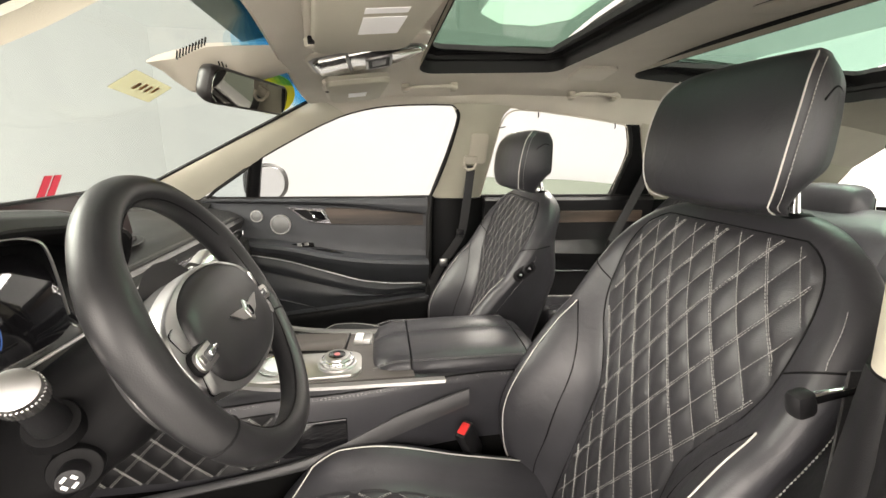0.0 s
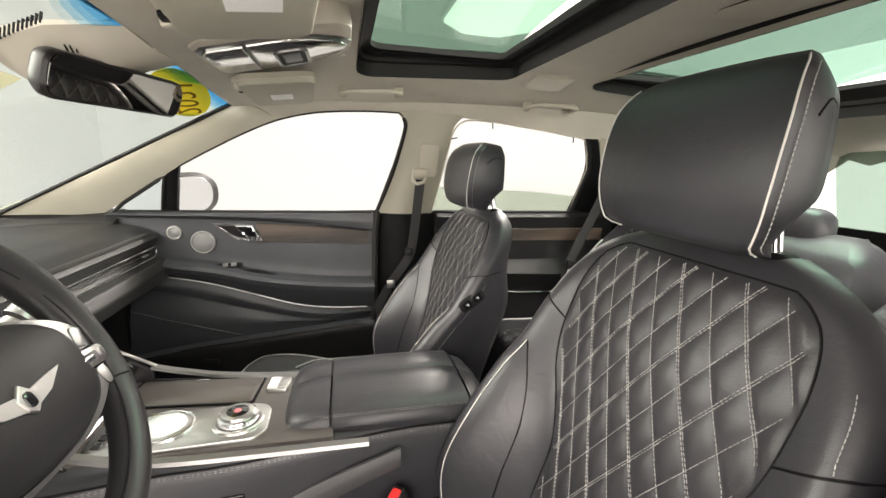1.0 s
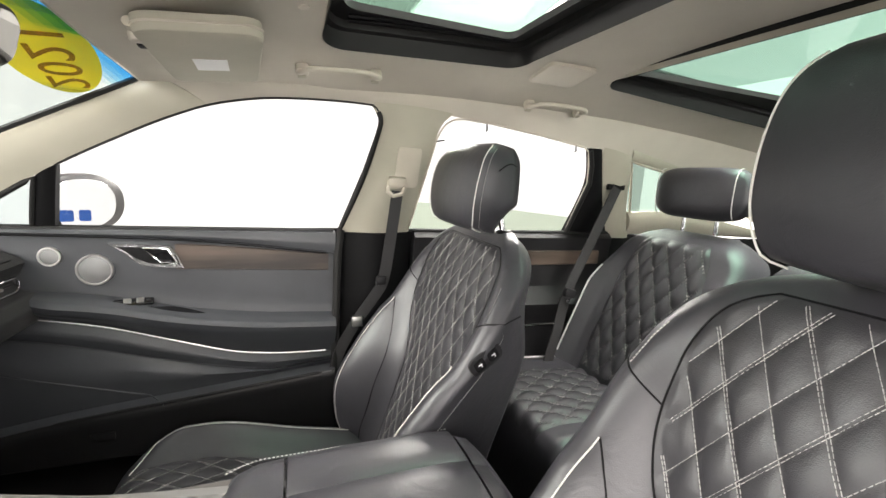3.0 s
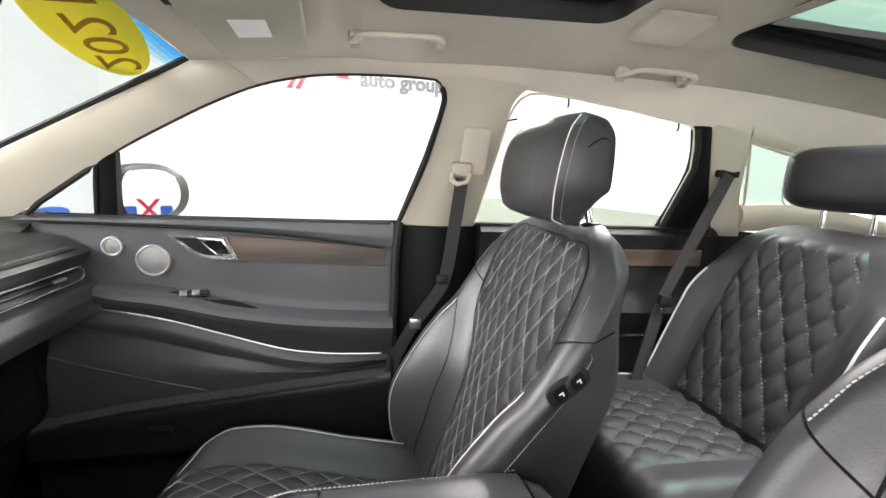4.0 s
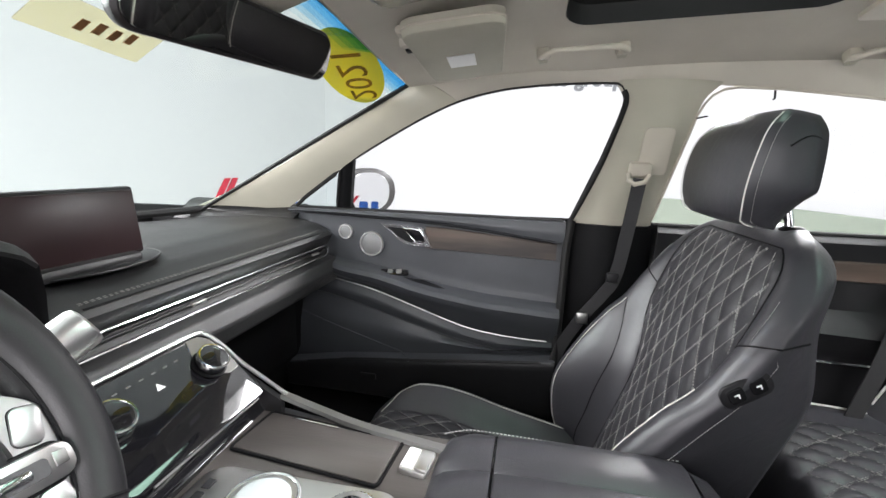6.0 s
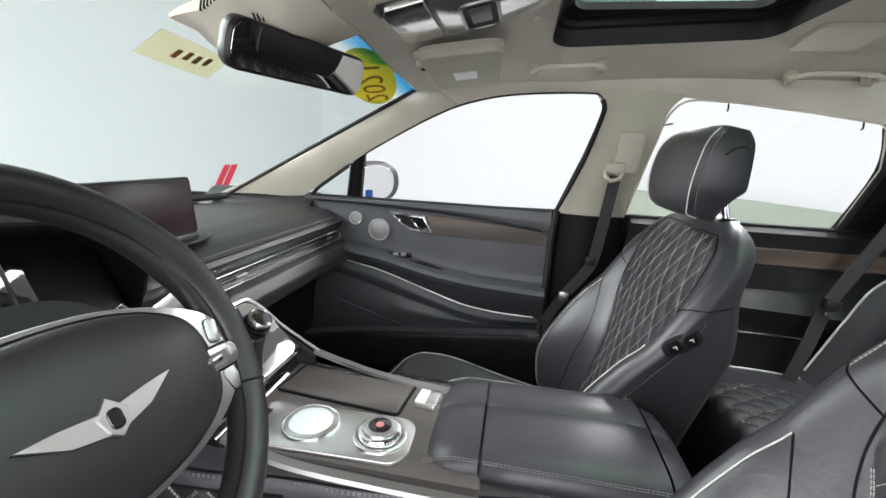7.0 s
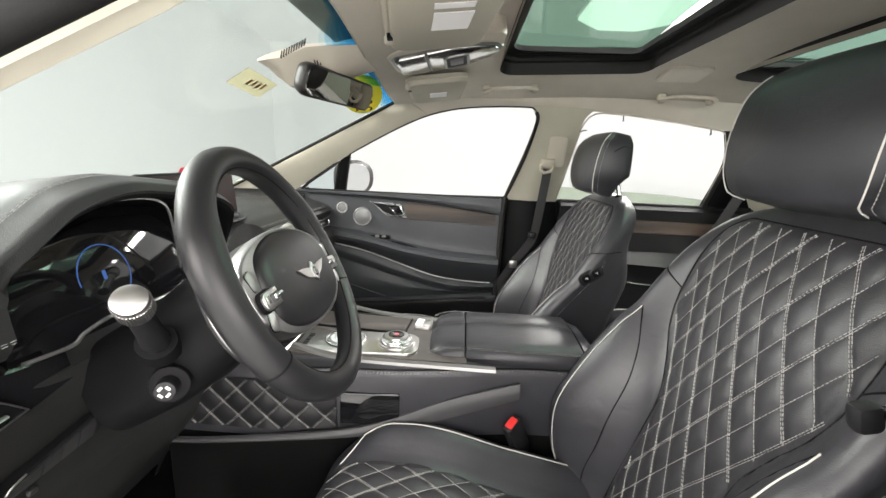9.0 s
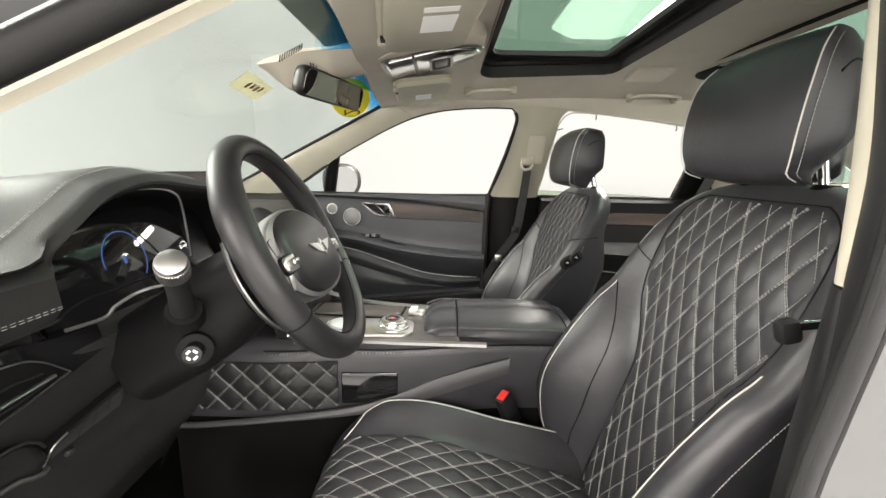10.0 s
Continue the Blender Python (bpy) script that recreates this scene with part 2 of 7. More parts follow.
def disc(m, r, depth, sides=32, bevel=0.0, bm=None):
    """A round button about local z, its face at z = depth."""
    b = min(bevel, depth * 0.6)
    rings = []
    for rr, z in ((r, 0), (r, depth - b), (r - b * 0.3, depth - b * 0.3), (r - b, depth)):
        rings.append([m @ Vector((rr * math.cos(2 * math.pi * k / sides), rr * math.sin(2 * math.pi * k / sides), z)) for k in range(sides)])
    return loft(rings, bm)


def ring(m, r, w, depth, sides=40, bm=None):
    """A flat raised ring about local z."""
    rows = [(r, 0), (r, depth), (r - w * 0.25, depth * 1.2), (r - w * 0.75, depth * 1.2), (r - w, depth), (r - w, 0)]
    bm = bm or bmesh.new()
    vs = [[bm.verts.new(m @ Vector((a * math.cos(2 * math.pi * k / sides), a * math.sin(2 * math.pi * k / sides), z))) for a, z in rows] for k in range(sides)]
    for k in range(sides):
        for j in range(len(rows)):
            bm.faces.new((vs[k][j], vs[(k + 1) % sides][j], vs[(k + 1) % sides][(j + 1) % len(rows)], vs[k][(j + 1) % len(rows)]))
    return bm


def slab(outline, m, depth, bevel=0.002):
    """A plate: a 2D outline in local x and y, depth along local z, with its upper edge rounded."""
    n = len(outline)
    cx = sum(p[0] for p in outline) / n
    cy = sum(p[1] for p in outline) / n
    size = max(max(abs(p[0] - cx), abs(p[1] - cy)) for p in outline)
    k = 1 - bevel / size
    rings = [[m @ Vector((x, y, 0)) for x, y in outline],
             [m @ Vector((x, y, depth - bevel)) for x, y in outline],
             [m @ Vector((cx + (x - cx) * (1 - (1 - k) * 0.3), cy + (y - cy) * (1 - (1 - k) * 0.3), depth - bevel * 0.3)) for x, y in outline],
             [m @ Vector((cx + (x - cx) * k, cy + (y - cy) * k, depth)) for x, y in outline]]
    return loft(rings)


def rounded(w, h, r, n=6):
    """Outline of a rectangle with round corners."""
    out = []
    for cx, cy, a in ((w / 2 - r, h / 2 - r, 0), (-w / 2 + r, h / 2 - r, 90), (-w / 2 + r, -h / 2 + r, 180), (w / 2 - r, -h / 2 + r, 270)):
        for k in range(n + 1):
            t = radians(a + 90 * k / n)
            out.append((cx + r * math.cos(t), cy + r * math.sin(t)))
    return out


def facing(p, normal, up=(0, 0, 1)):
    """A matrix at p whose local z looks along normal and whose local y is near up."""
    z = Vector(normal).normalized()
    x = Vector(up).cross(z).normalized()
    y = z.cross(x)
    return Matrix(((x.x, y.x, z.x, p[0]), (x.y, y.y, z.y, p[1]), (x.z, y.z, z.z, p[2]), (0, 0, 0, 1)))


def smooth01(t):
    t = max(0.0, min(1.0, t))
    return t * t * (3 - 2 * t)


def strip(a, b, n, across, bulge, thick=0.0, out=(0, 1, 0), bm=None):
    """A band between two lines of points, bowed by the vector bulge at its middle."""
    pa, pb, w = spline(a, n + 1), spline(b, n + 1), Vector(bulge)

    def at(u, v):
        i = round(u * n)
        return pa[i].lerp(pb[i], v) + w * (4 * v * (1 - v))
    return grid(at, n, across, bm, thick, out)


def stitches(lines, surface, length=0.0046, gap=0.0009, width=0.00040, apart=0.0030, rows=2, lift=0.0004, bm=None):
    """Dashes of thread along lines of (u, v) on surface(u, v), which gives a place and a normal."""
    bm = bm or bmesh.new()
    for line in lines:
        pts = [surface(*uv) for uv in line]
        dist = [0.0]
        for (p, _), (q, _) in zip(pts, pts[1:]):
            dist.append(dist[-1] + (q - p).length)
        s = 0.001
        k = 0
        while s + length < dist[-1]:
            while dist[k + 1] < s + length / 2:
                k += 1
            t = (s + length / 2 - dist[k]) / max(1e-9, dist[k + 1] - dist[k])
            p = pts[k][0].lerp(pts[k + 1][0], t)
            nn = pts[k][1].lerp(pts[k + 1][1], t).normalized()
            d = (pts[k + 1][0] - pts[k][0]).normalized()
            side = nn.cross(d).normalized()
            for r in range(rows):
                o = p + side * apart * (r - (rows - 1) / 2)
                a, b = o - d * length / 2, o + d * length / 2
                top = nn * lift * 1.6
                q = [a - side * width, a + side * width, b + side * width, b - side * width]
                low = [bm.verts.new(v - nn * 0.0006) for v in q]
                ta = bm.verts.new(a + d * length * 0.2 + top)
                tb = bm.verts.new(b - d * length * 0.2 + top)
                bm.faces.new((low[0], low[1], ta))
                bm.faces.new((low[1], low[2], tb, ta))
                bm.faces.new((low[2], low[3], tb))
                bm.faces.new((low[3], low[0], ta, tb))
            s += length + gap
    return bm


# ---- the studio round the car ----
def wall(name, a, b, top, label, mat=None):
    (ax, ay), (bx, by) = a, b
    bm = grid(lambda u, v: (ax + (bx - ax) * u, ay + (by - ay) * u, top * v), 1, 1, thick=0.1, way=(ay - by, bx - ax, 0))
    tagged(part(name, bm, mat or WHITE_WALL, smooth=False), label, "wall", kind="structure")


# The walls glow by added emission; the north end is a dimmer copy.
wall("wall_north", (-2.3, 5.2), (6, 5.2), 2.75, "plain white studio wall beside the car with an added glow", SIDE_WALL)
wall("wall_north_end", (-2.6, 5.2), (-2.3, 5.2), 2.75, "plain white wall section with a dimmer added glow", DIM_WALL)
wall("wall_east", (6, 5.2), (6, -5), 2.75, "plain white studio wall behind the car with an added glow")
wall("wall_south", (6, -5), (-2.6, -5), 2.75, "plain white studio wall at the open door with a strong added glow", DOOR_WALL)
wall("wall_west", (-2.6, -5), (-2.6, 5.2), 2.75, "plain white studio wall ahead of the car with a faint added glow", DIM_WALL)
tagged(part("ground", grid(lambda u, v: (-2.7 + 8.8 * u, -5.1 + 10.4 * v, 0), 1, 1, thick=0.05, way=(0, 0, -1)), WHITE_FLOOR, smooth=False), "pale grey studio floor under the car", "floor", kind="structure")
tagged(part("ceiling", grid(lambda u, v: (-2.7 + 8.8 * u, -5.1 + 10.4 * v, 2.75), 1, 1, thick=0.05), GREY_CEIL, smooth=False), "grey studio ceiling over the car with an added glow", "ceiling", kind="structure")
softbox = thing("ceiling_softbox", "bright chamfered white softbox under the studio ceiling", "studio light")
box_line = [(-0.48, -1.2), (-0.25, -1.45), (0.25, -1.45), (0.48, -1.2), (0.48, 1.1), (0.2, 1.4), (-0.2, 1.4), (-0.48, 1.1)]
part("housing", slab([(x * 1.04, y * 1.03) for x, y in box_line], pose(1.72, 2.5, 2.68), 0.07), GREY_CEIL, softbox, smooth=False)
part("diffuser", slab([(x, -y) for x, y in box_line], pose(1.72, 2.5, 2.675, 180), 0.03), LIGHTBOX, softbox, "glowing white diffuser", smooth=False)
# Unseen area lights added to brighten the cabin; no such lamps are known.
soft_lamp("added_key_light", (1.5, -3.4, 2.0), (-0.2, 0, 0.9), 2.6, 1.8, 105, (1.0, 0.985, 0.96))
soft_lamp("added_side_light", (-1.7, -2.7, 2.0), (0.55, -0.2, 1.0), 1.8, 1.6, 95, (1.0, 0.99, 0.97))
soft_lamp("added_roof_light", (1.55, 0.2, 2.62), (1.55, 0.2, 0.0), 1.4, 1.3, 165, (1.0, 0.99, 0.97))
soft_lamp("added_window_side_light", (1.9, 2.7, 2.34), (1.15, 0.2, 0.7), 1.6, 0.7, 110, (1.0, 0.99, 0.97))
soft_lamp("added_front_light", (-2.1, 0.2, 2.58), (0.5, 0.1, 0.9), 1.2, 3.8, 400, (1.0, 0.99, 0.97))


# ---- roof ----
ROOF_MID = curve_of([(-0.06, 1.452), (0.04, 1.472), (0.15, 1.508), (0.30, 1.548), (0.75, 1.570), (1.30, 1.562), (2.0, 1.50), (2.5, 1.42)])


FRONT_X = curve_of([(-0.70, 0.050), (-0.36, 0.033), (-0.20, 0.018), (0.0, -0.002), (0.10, -0.010), (0.30, -0.030), (0.45, -0.040), (0.70, -0.048)])      # front edge of the headliner


def roof_z(x, y):
    d = y - C
    x -= (FRONT_X(y) + 0.055) * smooth01((0.28 - x) / 0.30)
    side = smooth01((x + 0.06) / 0.45)
    return ROOF_MID(x) - (0.02 * (d / 0.5) ** 2 + 0.40 * d ** 4) * (0.12 + 0.88 * side)


def rounded_box(x0, x1, y0, y1, r, n=6):
    return [((x0 + x1) / 2 + a, (y0 + y1) / 2 + b) for a, b in rounded(x1 - x0, y1 - y0, r, n)]


OPENINGS = [(0.300, 0.755, C - 0.43, C + 0.43), (1.005, 1.90, C - 0.45, C + 0.45)]


def patch(bm, x0, x1, y0, y1, nx, ny, dz=0.0):
    grid(lambda u, v: (x0 + (x1 - x0) * u, y0 + (y1 - y0) * v, roof_z(x0 + (x1 - x0) * u, y0 + (y1 - y0) * v) + dz), nx, ny, bm)


def headliner():
    bm = bmesh.new()
    lo, hi = C - 0.592, C + 0.592
    (a0, a1, ay0, ay1), (b0, b1, by0, by1) = OPENINGS
    def front(u, v):
        y = lo + (hi - lo) * v
        x = FRONT_X(y) + (a0 - FRONT_X(y)) * u
        return (x, y, roof_z(x, y))
    grid(front, 14, 40, bm)
    grid(lambda u, v: Vector(front(0, v)) + Vector((-0.004, 0, 0.030 * u)), 1, 40, bm)
    patch(bm, a0, a1, lo, ay0, 16, 10)
    patch(bm, a0, a1, ay1, hi, 16, 10)
    patch(bm, a1, b0, lo, hi, 10, 40)
    patch(bm, b0, b1, lo, by0, 20, 10)
    patch(bm, b0, b1, by1, hi, 20, 10)
    patch(bm, b1, 2.5, lo, hi, 14, 40)
    # round the corners of the openings and turn their lips up
    for (x0, x1, y0, y1) in OPENINGS:
        soft = rounded_box(x0, x1, y0, y1, 0.05)
        n = len(soft)
        lip = [bm.verts.new((x, y, roof_z(x, y))) for x, y in soft]
        up = [bm.verts.new((x, y, roof_z(x, y) + 0.012)) for x, y in soft]
        for k in range(n):
            bm.faces.new((lip[k], lip[(k + 1) % n], up[(k + 1) % n], up[k]))
        for q, (cx, cy) in enumerate(((x1, y1), (x0, y1), (x0, y0), (x1, y0))):
            corner = bm.verts.new((cx, cy, roof_z(cx, cy)))
            for k in range(q * 7, q * 7 + 6):
                bm.faces.new((corner, lip[k], lip[k + 1]))
    return bm


tagged(part("headliner", headliner(), HEADLINER), "beige fabric headliner with two roof openings", "headliner", kind="structure")
roof_top = bmesh.new()
for (x0, x1) in ((-0.12, 0.30), (0.755, 1.005), (1.90, 2.6)):
    patch(roof_top, x0, x1, C - 0.66, C + 0.66, 6, 12, 0.075)
for (x0, x1, y0, y1) in OPENINGS:
    patch(roof_top, x0, x1, C - 0.66, y0, 6, 4, 0.075)
    patch(roof_top, x0, x1, y1, C + 0.66, 6, 4, 0.075)
tagged(part("roof_panel", roof_top, PAINT), "silver painted outer roof skin over the headliner", "car roof", kind="structure")

for k, (x0, x1, y0, y1) in enumerate(OPENINGS):
    sun = thing("sunroof_window", "green tinted glass roof panel in a black frame" if k == 0 else "long green tinted rear glass roof panel in a black frame", "sunroof")
    outer = rounded_box(x0 + 0.0015, x1 - 0.0015, y0 + 0.0015, y1 - 0.0015, 0.05)
    mid = rounded_box(x0 + 0.012, x1 - 0.012, y0 + 0.012, y1 - 0.012, 0.045)
    inner = rounded_box(x0 + 0.035, x1 - 0.055, y0 + 0.06, y1 - 0.06, 0.03)
    steps = [[(x, y, roof_z(x, y) - 0.001) for x, y in outer], [(x, y, roof_z(x, y) + 0.034) for x, y in outer],
             [(x, y, roof_z(x, y) + 0.036) for x, y in mid], [(x, y, roof_z(x, y) + 0.050) for x, y in mid],
             [(x, y, roof_z((x0 + x1) / 2, C) + 0.052 - 0.25 * (y - C) ** 2) for x, y in inner], [(x, y, roof_z((x0 + x1) / 2, C) + 0.066 - 0.25 * (y - C) ** 2) for x, y in inner]]
    part("frame", loft(steps, caps=False), RUBBER, sun, "black rubber and metal frame")
    rails = bmesh.new()
    for s in (y0 + 0.022, y1 - 0.022):
        for o in (0, 0.016):
            yy = s + (o if s < C else -o)
            tube([(x0 + 0.05 + (x1 - x0 - 0.1) * i / 6, yy, roof_z(x0 + 0.05 + (x1 - x0 - 0.1) * i / 6, yy) + 0.046) for i in range(7)], 0.004, 6, rails)
    part("rail", rails, DEEP, sun)
    gx0, gx1, gy0, gy1 = x0 + 0.02, x1 - 0.04, y0 + 0.045, y1 - 0.045
    zc = roof_z((x0 + x1) / 2, C) + 0.068
    pane = part("pane", grid(lambda u, v: (gx0 + (gx1 - gx0) * u, gy0 + (gy1 - gy0) * v, zc - 0.25 * (gy0 + (gy1 - gy0) * v - C) ** 2), 8, 12, thick=0.005), ROOF_GLASS if k == 0 else ROOF_GLASS_REAR, sun)
    pane.visible_shadow = False


# ---- pillars and side windows ----
def side_y(z, s=1):
    """The side of the cabin, leaning in towards the roof."""
    y = 0.75 - 0.40 * (z - 1.10) if z > 1.10 else 0.75
    return C + s * y


def P(x, z, d=0.0, s=1):
    return (x, side_y(z, s) - s * d, z)


# passenger side: the line along the tops of the windows
WTOP = [(-0.50, 1.100), (-0.36, 1.186), (-0.23, 1.268), (-0.10, 1.338), (-0.017, 1.379), (0.07, 1.4145), (0.165, 1.438), (0.23, 1.4465), (0.309, 1.452), (0.40, 1.4545), (0.47, 1.453), (0.70, 1.446), (0.90, 1.428), (1.13, 1.402), (1.55, 1.338), (2.3, 1.24)]
WTOP_Z = curve_of(WTOP)
trim = thing("a_pillar_trim", "cream fabric windscreen pillar trim", "pillar trim", "pillar trims", "structure")
part("pillar_cover", strip([(-0.80, 0.745, 1.10), (-0.53, 0.71, 1.21), (-0.33, 0.675, 1.310), (-0.12, 0.635, 1.415), (-0.03, 0.615, 1.462)],
                           [P(x, z) for x, z in WTOP[:6]], 24, 8, (-0.004, -0.014, 0.006), 0.02, (0, 1, 0.3)), BEIGE, trim)


def rail_line(keys):
    ys, zs = curve_of([(x, y) for x, y, z in keys]), curve_of([(x, z) for x, y, z in keys])
    xs = [-0.03 + 2.4 * i / 40 for i in range(41)]
    return [(x, C + 0.590, roof_z(x, C + 0.590) - 0.001) if x > 0.05 else (x, ys(x), zs(x)) for x in xs]


rail = thing("roof_rail_trim", "beige fabric rail above the side windows", "roof trim", "", "structure")
part("rail_cover", strip(rail_line([(-0.03, 0.615, 1.462), (0.07, 0.606, 1.470), (0.165, 0.602, 1.476), (0.309, 0.605, 1.480), (0.45, 0.612, 1.480), (0.70, 0.615, 1.476), (0.95, 0.615, 1.468), (1.2, 0.618, 1.452), (1.6, 0.615, 1.42), (2.4, 0.60, 1.33)]),
                         [P(0.07 + 2.23 * i / 40, WTOP_Z(0.07 + 2.23 * i / 40)) for i in range(41)], 80, 6, (0, -0.004, 0.002), 0.015, (0, 1, 0.3)), HEADLINER, rail)

pil = thing("b_pillar_trim", "cream upper and black lower centre pillar trim", "pillar trim", "pillar trims", "structure")
part("upper_cover", strip([P(0.375, 1.112), P(0.40, 1.19), P(0.437, 1.29), P(0.464, 1.40), P(0.456, 1.435), P(0.436, 1.460)],
                          [P(0.583, 1.112), P(0.597, 1.20), P(0.612, 1.31), P(0.623, 1.385), P(0.634, 1.425), P(0.662, 1.455)], 24, 10, (0, -0.028, 0), 0.02), BEIGE, pil, "cream fabric upper cover")
part("lower_cover", strip([P(0.35, 0.42, 0.01), P(0.36, 0.75, 0.01), P(0.375, 1.110, 0.0)],
                          [P(0.60, 0.42, 0.01), P(0.60, 0.75, 0.01), P(0.585, 1.110, 0.0)], 12, 8, (0, -0.035, 0), 0.02), DEEP, pil, "black plastic lower cover")
part("height_slider", slab(rounded(0.066, 0.115, 0.012), facing((0.548, side_y(1.305) - 0.026, 1.305), (0, -1, -0.38)), 0.006), BEIGE_HARD, pil)

frame_1 = thing("window_1", "front passenger side window with black rubber frame", "window", "", "structure")
OPEN_1 = [P(-0.278, 1.108, 0.0)] + [P(-0.240 + 0.680 * i / 24, WTOP_Z(-0.240 + 0.680 * i / 24) - 0.001, 0.0) for i in range(25)] + [P(0.452, 1.4475, 0.0), P(0.461, 1.436, 0.0), P(0.466, 1.415, 0.0), P(0.432, 1.287, 0.0), P(0.375, 1.120, 0.0)]
def polyloop(points, per=4):
    out = []
    for a, b in zip(points, points[1:] + points[:1]):
        out += [Vector(a).lerp(Vector(b), k / per) for k in range(per)]
    return out


part("window_frame", tube(polyloop(OPEN_1, 1), 0.0030, 8, closed=True), RUBBER, frame_1)
part("window_frame", tube(spline([P(0.374, 1.11, 0.014), P(0.408, 1.20, 0.016), P(0.436, 1.287, 0.016), P(0.460, 1.39, 0.014), P(0.463, 1.42, 0.010), P(0.456, 1.438, 0.004)], 30), 0.0065, 8), RUBBER, frame_1)
bm = bmesh.new()
bm.faces.new([bm.verts.new(Vector(p) + Vector((0, 0.012, 0))) for p in OPEN_1])
bm.faces.new([bm.verts.new(Vector(p) + Vector((0, 0.016, 0))) for p in reversed(OPEN_1)])
part("pane", bm, CLEAR, frame_1, smooth=False).visible_shadow = False
OPEN_Q = [P(-0.462, 1.108, 0.006), P(-0.42, 1.143, 0.006), P(-0.36, 1.182, 0.006), P(-0.283, 1.232, 0.006), P(-0.318, 1.108, 0.006)]
part("window_frame", tube(polyloop(OPEN_Q), 0.006, 8, closed=True), RUBBER, frame_1)
part("divider", strip([P(-0.322, 1.10, 0.004), P(-0.280, 1.236, 0.004)], [P(-0.278, 1.10, 0.004), P(-0.238, 1.262, 0.004)], 4, 4, (0, -0.006, 0), 0.02), DEEP, frame_1, "black quarter window divider")
bm = bmesh.new()
bm.faces.new([bm.verts.new(Vector(p) + Vector((0, 0.012, 0))) for p in OPEN_Q])
bm.faces.new([bm.verts.new(Vector(p) + Vector((0, 0.016, 0))) for p in reversed(OPEN_Q)])
part("pane", bm, QUARTER_GLASS, frame_1, smooth=False).visible_shadow = False

frame_2 = thing("window_2", "rear passenger side window with black rubber frame", "window", "", "structure")
OPEN_2 = [P(0.583, 1.118, 0.004), P(0.598, 1.21, 0.004), P(0.613, 1.31, 0.004), P(0.624, 1.385, 0.004), P(0.632, 1.410, 0.004), P(0.644, 1.428, 0.004), P(0.664, 1.440, 0.004), P(0.692, 1.444, 0.004), P(0.78, 1.440, 0.004), P(0.95, 1.423, 0.004), P(1.115, 1.402, 0.004), P(1.135, 1.390, 0.004), P(1.155, 1.345, 0.004), P(1.174, 1.292, 0.004), P(1.155, 1.120, 0.004)]
part("window_frame", tube(polyloop(OPEN_2), 0.0030, 8, closed=True), BEIGE_HARD, frame_2)
part("lower_seal", tube([P(0.585, 1.119, 0.006), P(1.15, 1.119, 0.006)], 0.005, 8), RUBBER, frame_2)
part("window_frame", tube([P(1.157, 1.12, 0.012), P(1.178, 1.292, 0.012), P(1.160, 1.35, 0.012), P(1.138, 1.395, 0.008)], 0.008, 8), RUBBER, frame_2)
part("divider", strip([P(1.152, 1.115, 0.006), P(1.174, 1.29, 0.006), P(1.132, 1.402, 0.006)], [P(1.34, 1.115, 0.006), P(1.272, 1.22, 0.006), P(1.18, 1.402, 0.006)], 10, 3, (0, -0.008, 0), 0.02), DEEP, frame_2, "black rear window filler")
bm = bmesh.new()
bm.faces.new([bm.verts.new(Vector(p) + Vector((0, 0.012, 0))) for p in OPEN_2])
bm.faces.new([bm.verts.new(Vector(p) + Vector((0, 0.016, 0))) for p in reversed(OPEN_2)])
part("pane", bm, CLEAR, frame_2, smooth=False).visible_shadow = False
for x, z, dx, dz in ((0.622, 1.380, 0.018, 0.004), (0.76, 1.437, 0.002, -0.016), (1.075, 1.404, 0.002, -0.016)):
    part("blind_hook", tube([P(x, z, 0.01), P(x + dx, z + dz, 0.016), P(x + dx * 1.2, z + dz * 1.1, 0.010)], 0.0022, 6), DEEP, frame_2)

cpil = thing("c_pillar_trim", "cream rear pillar trim round a small quarter window", "pillar trim", "pillar trims", "structure")
part("pillar_cover", strip([P(1.345, 1.10), P(1.28, 1.22), P(1.185, 1.41)], [P(1.46, 1.10), P(1.385, 1.22), P(1.32, 1.385)], 14, 6, (0, -0.02, 0), 0.02), BEIGE, cpil)
part("lower_cover", strip([P(1.43, 1.115), P(1.75, 1.115), P(2.2, 1.10)], [P(1.40, 1.20), P(1.70, 1.20), P(2.2, 1.13)], 14, 5, (0, -0.02, 0), 0.02), BEIGE, cpil)
part("upper_cover", strip([P(1.32, 1.375), P(1.55, 1.335), P(1.8, 1.28), P(2.25, 1.13)], [P(1.30, 1.42), P(1.55, 1.375), P(1.8, 1.33), P(2.3, 1.24)], 14, 4, (0, -0.008, 0), 0.02), BEIGE, cpil)
OPEN_3 = [P(1.412, 1.198), P(1.325, 1.372), P(1.55, 1.338), P(1.80, 1.275), P(1.95, 1.20)]
frame_3 = thing("window_3", "small pale green rear quarter window", "window", "", "structure")
part("window_frame", tube(polyloop(OPEN_3), 0.0045, 8, closed=True), BEIGE_HARD, frame_3)
bm = bmesh.new()
bm.faces.new([bm.verts.new(Vector(p) + Vector((0, 0.012, 0))) for p in OPEN_3])
bm.faces.new([bm.verts.new(Vector(p) + Vector((0, 0.016, 0))) for p in reversed(OPEN_3)])
part("pane", bm, REAR_GLASS, frame_3, smooth=False).visible_shadow = False

